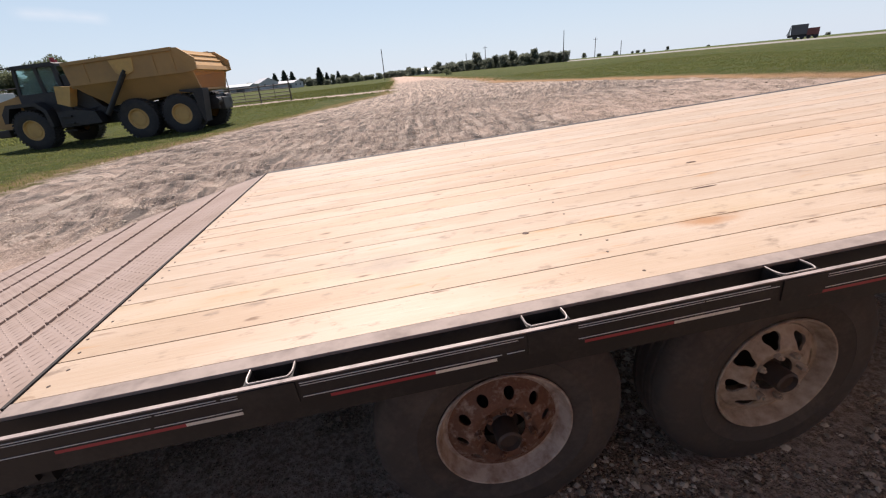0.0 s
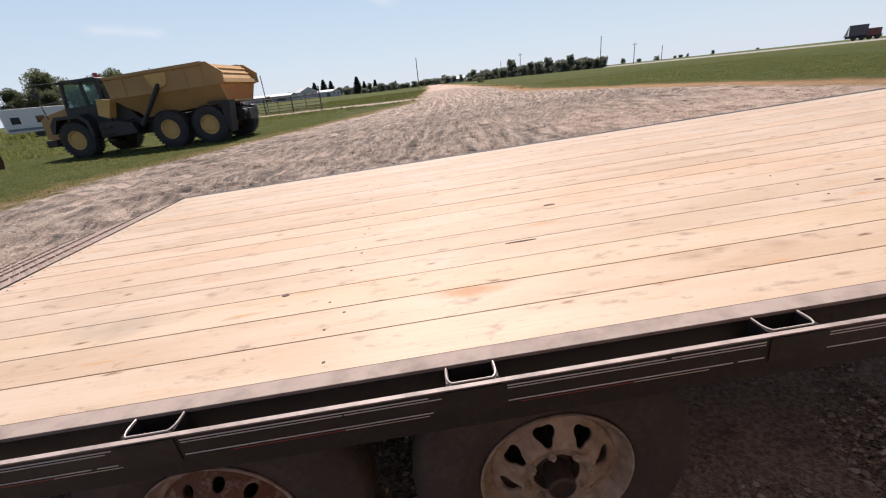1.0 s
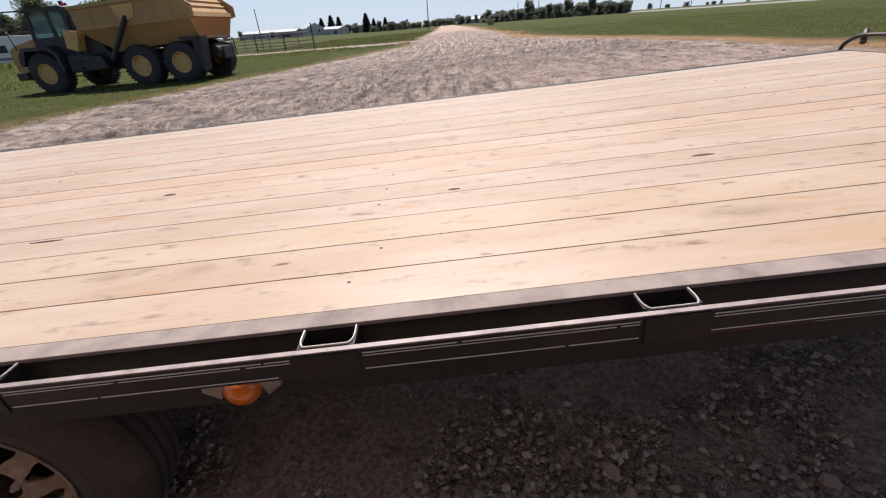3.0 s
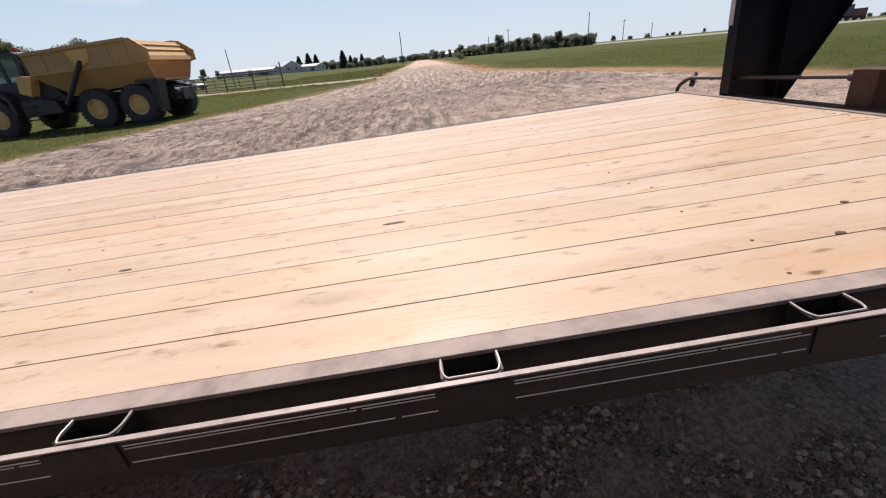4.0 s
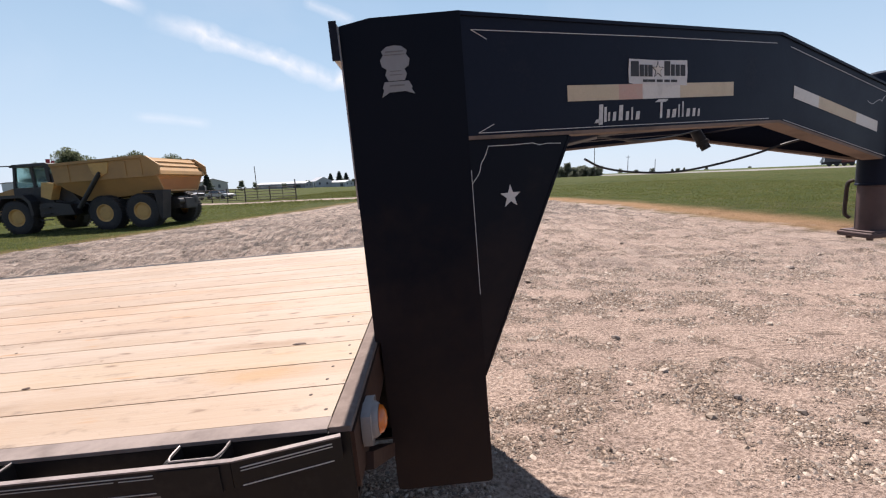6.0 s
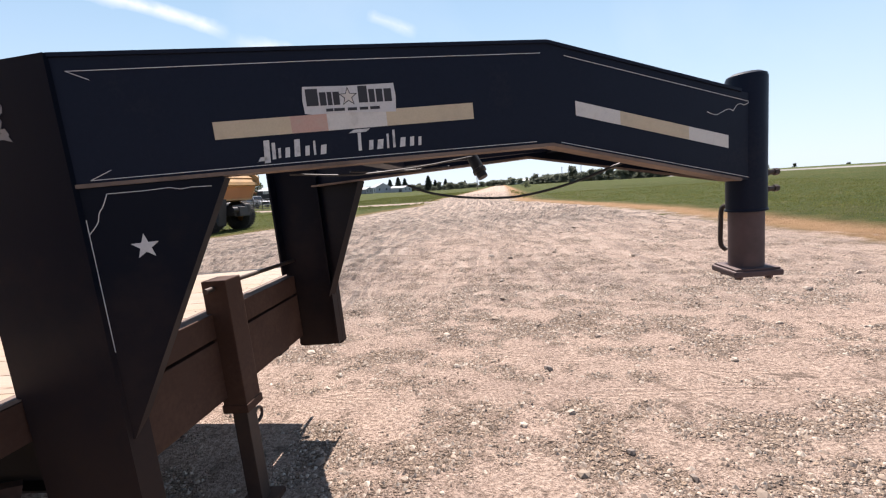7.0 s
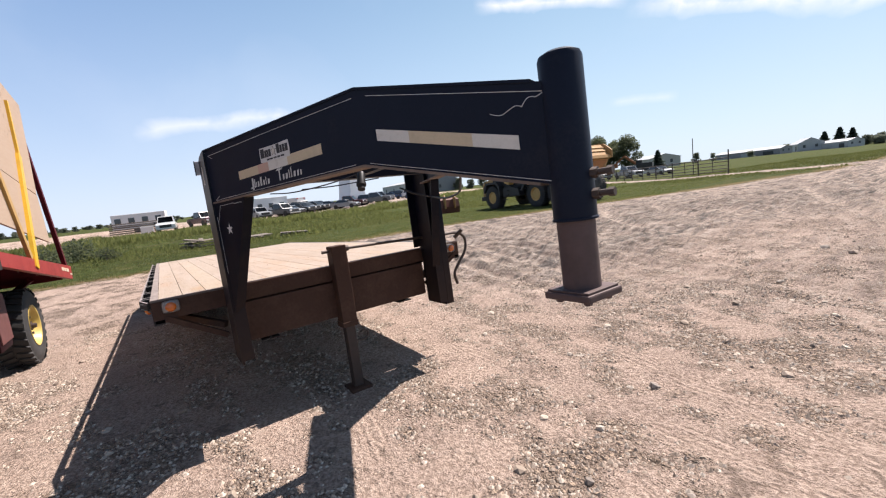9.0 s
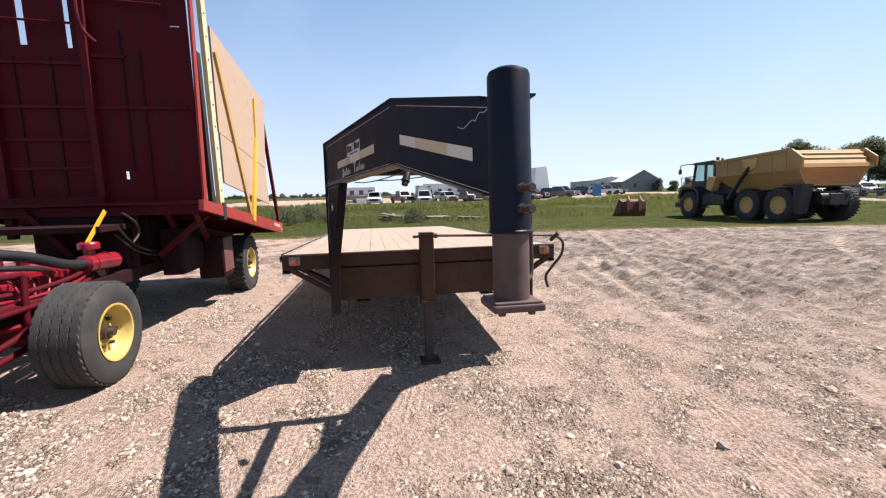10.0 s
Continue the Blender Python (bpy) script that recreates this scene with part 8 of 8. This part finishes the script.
def vehicle(shape, paint):
    lower, cabin, axles, r, w = SHAPES[shape]
    mat = surface("car_paint_" + paint, PAINTS[paint], 0.3, vary=0.04, scale=2, bump=0, coat=0.5, dirt=tuple(c * 0.8 + 0.03 for c in PAINTS[paint]), dirt_amount=0.2)
    t = thing(shape if shape != "van" else "ambulance_van", Matrix.Identity(4), {"pickup": "%s crew-cab pickup parked in the gravel lot", "suv": "%s parked sport utility vehicle", "sedan": "%s parked four-door sedan", "van": "%s box-bodied van parked in the lot"}[shape] % paint, "car" if shape != "van" else "van", "parked vehicles")
    b = bmesh.new()
    prism(b, lower, w, pose(0, -w / 2, 0))
    bmesh.ops.bevel(b, geom=[e for e in b.edges if abs(e.verts[0].co.y - e.verts[1].co.y) < 1e-4], offset=0.07, segments=2, affect='EDGES')
    body_ob = part("body", b, mat, t, smooth=True)
    b = bmesh.new()
    prism(b, cabin, w * 0.9, pose(0, -w * 0.45, 0))
    top = max(z for _, z in cabin)
    bot = min(z for _, z in cabin)
    for v in b.verts:
        v.co.y *= 1 - 0.16 * (v.co.z - bot) / (top - bot)
    cab_ob = part("cabin", b, mat, t)
    # side glass, windscreen and rear screen
    for s in (-1, 1):
        b = bmesh.new()
        cx0 = sum(x for x, _ in cabin) / len(cabin)
        inner = [(cx0 + (x - cx0) * 0.84, bot + 0.06 + (z - bot) * 0.84) for x, z in cabin]
        prism(b, inner, 0.02, pose(0, 0, 0))
        for v in b.verts:
            f = (v.co.z - bot) / (top - bot)
            v.co.y = s * (w * 0.45 * (1 - 0.16 * f) + 0.006 + v.co.y)
        part("side_glass", b, GLASS, cab_ob)
    for i, j in ((len(cabin) - 1, len(cabin) - 2), (0, 1)):
        (xa, za), (xb, zb) = cabin[i], cabin[j]
        d = 0.012 if i else -0.012
        b = bmesh.new()
        q = []
        for f, k in ((0.10, 0.40), (0.10, -0.40), (0.90, -0.355), (0.90, 0.355)):
            q.append(b.verts.new((xa + (xb - xa) * f + d, k * w, za + (zb - za) * f + 0.012)))
        b.faces.new(q)
        bmesh.ops.solidify(b, geom=b.faces[:], thickness=0.01)
        part("windscreen", b, GLASS, cab_ob)
    front = max(x for x, _ in lower)
    b = bmesh.new()
    box(b, front - 0.10, front + 0.02, -w * 0.30, w * 0.30, 0.62 if shape != "sedan" else 0.5, 0.95 if shape != "sedan" else 0.72, 0.02)
    part("grille", b, TRIM, body_ob)
    b = bmesh.new()
    box(b, front - 0.12, front + 0.05, -w * 0.48, w * 0.48, 0.38, 0.56, 0.03)
    part("bumper", b, CHROME if shape in ("pickup", "van") else TRIM, body_ob)
    for s in (-1, 1):
        b = bmesh.new()
        box(b, front - 0.22, front + 0.005, s * w * 0.40 - 0.16, s * w * 0.40 + 0.16, 0.70 if shape != "sedan" else 0.56, 0.92 if shape != "sedan" else 0.70, 0.02)
        part("headlight", b, LIGHT, body_ob)
        b = bmesh.new()
        box(b, cabin[-1][0] - 0.32, cabin[-1][0] - 0.18, s * (w * 0.5 + 0.12) - 0.09, s * (w * 0.5 + 0.12) + 0.09, bot + 0.05, bot + 0.25, 0.02)
        part("mirror", b, TRIM, body_ob)
        for x in axles:
            b = bmesh.new()
            m = Matrix.Translation((x, s * (w / 2 - 0.11), r))
            lathe(b, [(r * 0.6, -0.12), (r * 0.92, -0.12), (r, -0.09), (r, 0.09), (r * 0.92, 0.12), (r * 0.6, 0.12)], m, 20)
            wh = part("wheel", b, CAR_TYRE, t)
            b = bmesh.new()
            lathe(b, [(0.001, 0.10 * s), (r * 0.58, 0.115 * s), (r * 0.62, 0.09 * s)], m, 16, closed=False)
            part("rim", b, CHROME, wh)
            b = bmesh.new()
            cyl(b, (x, s * (w / 2 - 0.02), r + 0.02), (x, s * (w / 2 + 0.008), r + 0.02), r * 1.14, seg=20)
            part("wheel_arch", b, TRIM, body_ob)
    if shape == "van":
        b = bmesh.new()
        box(b, -3.15, 0.35, -1.1, 1.1, 1.0, 2.75, 0.05)
        part("box_body", b, mat, t)
        for y in (-0.8, 0.8):
            b = bmesh.new()
            box(b, 0.30, 0.38, y - 0.2, y + 0.2, 2.45, 2.62, 0.01)
            part("roof_lamp", b, TAPE_R, t)
    if shape == "pickup":
        b = bmesh.new()
        box(b, -2.72, -1.05, -0.85, 0.85, 1.0, 1.125)
        part("bed", b, TRIM, t)
    return t


PARKED = [("pickup", "white", -52.0, 1.2, -4), ("pickup", "maroon", -56.5, 5.6, 20), ("van", "white", -51.5, 8.3, -3), ("suv", "silver", -54.5, 12.6, 6), ("pickup", "grey", -55.5, 15.9, 25), ("suv", "black", -58, 19.5, 30),
          ("sedan", "silver", -63, 26.0, 55), ("suv", "grey", -62, 23.0, 40), ("sedan", "white", -66, 31.0, 60), ("suv", "black", -62, 33.5, 50), ("sedan", "blue", -68, 41.0, 60), ("pickup", "silver", -66, 37.5, 60), ("sedan", "grey", -72, 28, 40),
          ("suv", "white", -34, 63, -20), ("pickup", "silver", -30.5, 66, -25), ("sedan", "grey", -38.5, 62, -25), ("suv", "blue", -43, 60, -20), ("sedan", "white", -27, 69, -20), ("sedan", "blue", -75, 46, 70), ("suv", "silver", -72, 52, 70),
          ("pickup", "silver", -60, 9.5, 10), ("suv", "white", -61, 13.0, 20), ("pickup", "white", -63.5, 17.5, 25), ("sedan", "silver", -57.5, 17.8, 30), ("suv", "grey", -60.5, 21.0, 35), ("pickup", "grey", -66.5, 21.5, 30), ("suv", "silver", -66, 25.0, 40), ("sedan", "blue", -69, 34.5, 55), ("pickup", "white", -71, 38.5, 60), ("suv", "black", -70, 44, 65), ("pickup", "maroon", -60, 28.5, 45), ("van", "white", -74, 24, 20), ("pickup", "white", -68, 47.5, 70), ("suv", "white", -64, 44.0, 65), ("sedan", "silver", -57, 26.5, 45), ("pickup", "grey", -59, 33.0, 55)]
made = {}
for shape, paint, x, y, rz in PARKED:
    m = pose(x, y, land_z(x, y), 0, 0, rz)
    if (shape, paint) in made:
        copy_thing(made[shape, paint], m)
    else:
        made[shape, paint] = vehicle(shape, paint)
        made[shape, paint].matrix_world = m


def site_trailer(x, y, rz, L, W, H, label, n):
    t = thing("site_trailer", pose(x, y, land_z(x, y), 0, 0, rz), label, "trailer", "parked trailers")
    b = bmesh.new()
    box(b, -W / 2, W / 2, -L / 2, L / 2, 0.55, H, 0.06)
    bd = part("body", b, surface("trailer_white", (0.62, 0.62, 0.61), 0.5, dirt=(0.5, 0.5, 0.49), dirt_amount=0.3, scale=0.5), t)
    b = bmesh.new()
    box(b, W / 2, W / 2 + 0.02, -L / 2 + 0.1, L / 2 - 0.1, 0.75, 1.0)
    part("stripe", b, surface("trailer_stripe", (0.16, 0.17, 0.18), 0.5), bd)
    for k in range(n):
        yy = -L / 2 + (k + 0.5) * L / n
        for s in (-1, 1):
            b = bmesh.new()
            box(b, s * W / 2 - 0.03, s * W / 2 + 0.03, yy - 0.45, yy + 0.3, 1.45, 2.15, 0.01)
            part("window", b, GLASS, bd)
    for yy in (-0.5, 0.5):
        b = bmesh.new()
        cyl(b, (-W / 2 + 0.05, yy, 0.35), (W / 2 - 0.02, yy, 0.35), 0.35, seg=16)
        part("wheel_set", b, TRIM, t)
    b = bmesh.new()
    box(b, -0.1, 0.1, L / 2, L / 2 + 1.1, 0.5, 0.6)
    part("drawbar", b, TRIM, t)


site_trailer(-65.0, 14.5, 4, 9.0, 2.6, 3.1, "white office trailer with square windows", 5)
site_trailer(-66.0, -1.6, -8, 6.5, 2.4, 2.7, "white travel trailer with a dark stripe", 4)
site_trailer(-39.3, 51.2, -46, 6.2, 2.4, 3.0, "white horse trailer on the far grass", 3)
# stacked lumber and white crate by the travel trailer
st = thing("lumber_rack", pose(-58, -2.2, land_z(-58, -2.2), 0, 0, 85), "low stack of grey lumber in the lot", "lumber")
for k in range(6):
    b = bmesh.new()
    box(b, -2.6, 2.6, -0.8, 0.8, 0.15 + k * 0.24, 0.30 + k * 0.24, 0.02)
    part("layer", b, GREYWOOD, st)
st = thing("crate", pose(-56.5, -0.9, land_z(-56.5, -0.9)), "plain white crate in the lot", "crate")
b = bmesh.new()
box(b, -0.5, 0.5, -0.7, 0.7, 0, 0.8, 0.03)
box(b, -0.53, 0.53, -0.73, 0.73, 0.72, 0.82, 0.02)
part("shell", b, surface("trailer_white", (0.62, 0.62, 0.61), 0.5), st)
# portable toilet, blue
st = thing("portable_toilet", pose(-58.5, 40.0, land_z(-58.5, 40)), "small blue portable toilet", "toilet")
b = bmesh.new()
box(b, -0.55, 0.55, -0.55, 0.55, 0, 2.1, 0.06)
box(b, -0.5, 0.5, -0.5, 0.5, 2.1, 2.25, 0.08)
part("shell", b, surface("blue_plastic", (0.03, 0.12, 0.30), 0.5), st)

# ---- dump trailers up on the highway ----
for x, y, w, h, lift, lab in ((110, 103, 3.2, 2.3, 1.15, "dark open box trailer standing on the far road"), (114.5, 103.5, 2.6, 1.6, 0.9, "small dark red box trailer on the far road")):
    z = land_z(x, y) + 0.34
    t = thing("box_trailer", pose(x, y, z, 0, 0, 135), lab, "trailer", "highway trailers")
    b = bmesh.new()
    prism(b, [(-w / 2, lift), (w / 2, lift), (w / 2 + 0.15, lift + h), (-w / 2, lift + h)], 2.4, pose(0, -1.2, 0))
    part("box", b, surface("dark_trailer_box", (0.07, 0.07, 0.08), 0.5) if w > 3 else surface("dark_red_box", (0.16, 0.05, 0.045), 0.5), t)
    b = bmesh.new()
    box(b, -w / 2, w / 2 + 0.6, -0.5, 0.5, 0.55, lift)
    for xx in (-0.8, 0.6):
        cyl(b, (xx, -1.1, 0.5), (xx, 1.1, 0.5), 0.5, seg=16)
    part("running_gear", b, TRIM, t)
    if w > 3:
        b = bmesh.new()
        prism(b, [(w / 2 + 0.16, lift), (w / 2 + 0.9, lift - 0.2), (w / 2 + 0.2, lift + h)], 2.2, pose(0, -1.1, 0))
        part("gate", b, SIDING, t)

# excavator far beyond the fence
t = thing("excavator", pose(*polar(10, 1, -30.0, 120), land_z(*polar(10, 1, -30.0, 120)), 0, 0, 200), "dark excavator with a raised boom", "excavator")
b = bmesh.new()
box(b, -2, 2, -1.6, -1.0, 0, 0.9, 0.2)
box(b, -2, 2, 1.0, 1.6, 0, 0.9, 0.2)
part("tracks", b, TRIM, t)
b = bmesh.new()
box(b, -2.2, 1.4, -1.3, 1.3, 1.0, 2.2, 0.1)
box(b, 0.2, 1.6, 0.1, 1.2, 1.2, 3.0, 0.1)
part("house", b, CATDARK, t)
b = bmesh.new()
beam(b, (1.2, -0.3, 1.6), (4.6, -0.3, 4.4), 0.4, 0.55)
beam(b, (4.5, -0.3, 4.5), (6.8, -0.3, 2.6), 0.35, 0.4)
box(b, 6.3, 7.2, -0.8, 0.2, 1.6, 2.7, 0.1)
part("boom", b, surface("rusty_orange_steel", (0.23, 0.085, 0.03)), t)


# ---- loose stones: pale pebbles and rocks strewn over the gravel ----
def pebble_material():
    m, n, l, p = nodes_of("loose_stone")
    geo = n.new("ShaderNodeNewGeometry")
    o = n.new("ShaderNodeTexCoord").outputs["Object"]
    r = ramp(n, [(0.0, (0.13, 0.105, 0.09)), (0.2, (0.30, 0.24, 0.185)), (0.45, (0.36, 0.272, 0.21)), (0.65, (0.50, 0.42, 0.34)), (0.85, (0.56, 0.485, 0.40)), (1.0, (0.16, 0.135, 0.12))])
    l.new(geo.outputs["Random Per Island"], r.inputs[0])
    g = noise_node(n, l, o, 60, 5)
    c = mixc(n, l, math_node(n, l, 'MULTIPLY', g.outputs["Fac"], 0.4), r.outputs[0], (0.193, 0.153, 0.12))
    l.new(c, p.inputs["Base Color"])
    p.inputs["Roughness"].default_value = 0.9
    bump_to(n, l, p, g.outputs["Fac"], 0.3, 0.004)
    return m


PEBBLE = pebble_material()
PHI = (1 + 5 ** 0.5) / 2
ICO = np.array([(-1, PHI, 0), (1, PHI, 0), (-1, -PHI, 0), (1, -PHI, 0), (0, -1, PHI), (0, 1, PHI), (0, -1, -PHI), (0, 1, -PHI), (PHI, 0, -1), (PHI, 0, 1), (-PHI, 0, -1), (-PHI, 0, 1)]) / math.hypot(1, PHI)
ICO_F = np.array([(0, 11, 5), (0, 5, 1), (0, 1, 7), (0, 7, 10), (0, 10, 11), (1, 5, 9), (5, 11, 4), (11, 10, 2), (10, 7, 6), (7, 1, 8), (3, 9, 4), (3, 4, 2), (3, 2, 6), (3, 6, 8), (3, 8, 9), (4, 9, 5), (2, 4, 11), (6, 2, 10), (8, 6, 7), (9, 8, 1)])

# a chip of stone half sunk in the dirt, open below
CHIP = np.array([(1, 0.2, -0.35), (0.1, 1, -0.3), (-1, -0.1, -0.35), (0, -1, -0.3), (0.15, 0.1, 1), (0.7, -0.7, -0.3), (-0.6, 0.7, -0.3)])
CHIP_F = np.array([(0, 1, 4), (1, 6, 4), (6, 2, 4), (2, 3, 4), (3, 5, 4), (5, 0, 4)])


def field_z(x, y):
    i = np.clip(np.searchsorted(gx, x) - 1, 0, len(gx) - 2)
    j = np.clip(np.searchsorted(gy, y) - 1, 0, len(gy) - 2)
    fx, fy = (x - gx[i]) / (gx[i + 1] - gx[i]), (y - gy[j]) / (gy[j + 1] - gy[j])
    return (GZ[j, i] * (1 - fx) + GZ[j, i + 1] * fx) * (1 - fy) + (GZ[j + 1, i] * (1 - fx) + GZ[j + 1, i + 1] * fx) * fy


def strew(name, label, n, x0, x1, y0, y1, small, large, power, seed):
    r = np.random.default_rng(seed)
    x, y = r.uniform(x0, x1, n), r.uniform(y0, y1, n)
    keep = (stones_at(x, y) + r.uniform(-0.34, 0.26, n) > 0.36) & (gravel_at(x, y) > 0.3)
    x, y = x[keep], y[keep]
    n = len(x)
    s = small + (large - small) * r.random(n) ** power
    shape, faces = (ICO, ICO_F) if large > 0.024 else (CHIP, CHIP_F)
    nv = len(shape)
    v = shape[None] * (1 + r.uniform(-0.24, 0.24, (n, nv, 1)))
    v = v * (s[:, None] * r.uniform(0.6, 1.3, (n, 3)) * np.array([1, 1, 0.62]))[:, None]
    a = r.uniform(0, 2 * np.pi, n)
    ca, sa = np.cos(a)[:, None], np.sin(a)[:, None]
    v = np.stack([v[..., 0] * ca - v[..., 1] * sa, v[..., 0] * sa + v[..., 1] * ca, v[..., 2]], -1)
    v = v + np.stack([x, y, field_z(x, y) + s * 0.12], -1)[:, None]
    f = faces[None] + nv * np.arange(n)[:, None, None]
    me = bpy.data.meshes.new(name)
    me.from_pydata(v.reshape(-1, 3).tolist(), [], f.reshape(-1, 3).tolist())
    me.materials.append(PEBBLE)
    return tagged(new(name, me), label, "stones", kind="stuff")


strew("gravel_pebbles", "small pale pebbles loose on the packed gravel", 185000, 1.6, 12.8, -2.6, 5.4, 0.0042, 0.019, 2.3, 1)
strew("gravel_pebbles", "coarser pebbles scattered over the yard", 90000, -5, 13.5, 4.6, 20, 0.009, 0.0235, 2.0, 2)
strew("loose_rocks", "fist-sized grey and tan rocks on the gravel", 1700, 0, 12.8, -2.5, 6, 0.012, 0.038, 2.6, 3)
strew("loose_rocks", "coarse rocks on the rutted yard", 500, -6, 14, 3, 28, 0.025, 0.06, 2.0, 4)

# ---- grass blades and weeds along the yard's edge ----
GRASS = leafy("grass_blades", (0.105, 0.124, 0.036), (0.170, 0.176, 0.062))


def blades(name, label, n, x0, x1, y0, y1, hmin, hmax, seed, where, mat=GRASS, width=0.012):
    r = np.random.default_rng(seed)
    x, y = r.uniform(x0, x1, n), r.uniform(y0, y1, n)
    keep = where(x, y, r.random(n))
    x, y = x[keep], y[keep]
    n = len(x)
    k = 4
    x, y = (np.repeat(q, k) + r.normal(0, 0.05, n * k) for q in (x, y))
    n *= k
    h = r.uniform(hmin, hmax, n) * (0.6 + 0.8 * (fbm(x, y, 0.35, 3) + 0.5))
    a = r.uniform(0, 2 * np.pi, n)
    lean = h * r.uniform(0.1, 0.6, n)
    w = width * (1 + h * 3)
    z = field_z(x, y)
    dx, dy = np.cos(a), np.sin(a)
    p0 = np.stack([x - dy * w, y + dx * w, z - 0.01], -1)
    p1 = np.stack([x + dy * w, y - dx * w, z - 0.01], -1)
    p2 = np.stack([x + dx * lean, y + dy * lean, z + h], -1)
    v = np.stack([p0, p1, p2], 1).reshape(-1, 3)
    me = bpy.data.meshes.new(name)
    me.from_pydata(v.tolist(), [], np.arange(3 * n).reshape(n, 3).tolist())
    me.materials.append(mat)
    return tagged(new(name, me), label, "grass", kind="stuff")


blades("grass", "short mown green grass around the yard", 34000, -30, -3, -8, 40, 0.025, 0.06, 5, lambda x, y, u: (gravel_at(x, y) < -0.1) & (u < np.clip(1.4 - (-x - 5) / 26, 0.2, 1)))
blades("tall_grass", "tall unmown grass and weeds", 16000, -47, -17, -14, 46, 0.10, 0.24, 6, lambda x, y, u: (gravel_at(x, y) < -0.5) & (fbm(x, y, 0.12, 3) + 0.15 + (-x - 22) / 60 + u * 0.25 > 0.08) & (np.hypot((x + 7.4) / 1.6, y - 21) > 8), width=0.018)
blades("tall_grass", "high green weeds along the edge of the lot", 9000, -50, -38, -18, 58, 0.30, 0.62, 9, lambda x, y, u: (gravel_at(x, y) < 1.5) & (fbm(x, y, 0.2, 3) + (-x - 44) / 30 + u * 0.4 > 0.0), width=0.022)
blades("grass", "rough pasture grass beyond the yard", 22000, 13, 34, -4, 40, 0.025, 0.07, 7, lambda x, y, u: (gravel_at(x, y) < -2.4) & (u < np.clip(1.5 - (x - 13) / 30, 0.12, 1)))
blades("tall_grass", "tall grass along the lane", 9000, -14, 12, 34, 90, 0.05, 0.16, 8, lambda x, y, u: gravel_at(x, y) < -0.4, width=0.02)
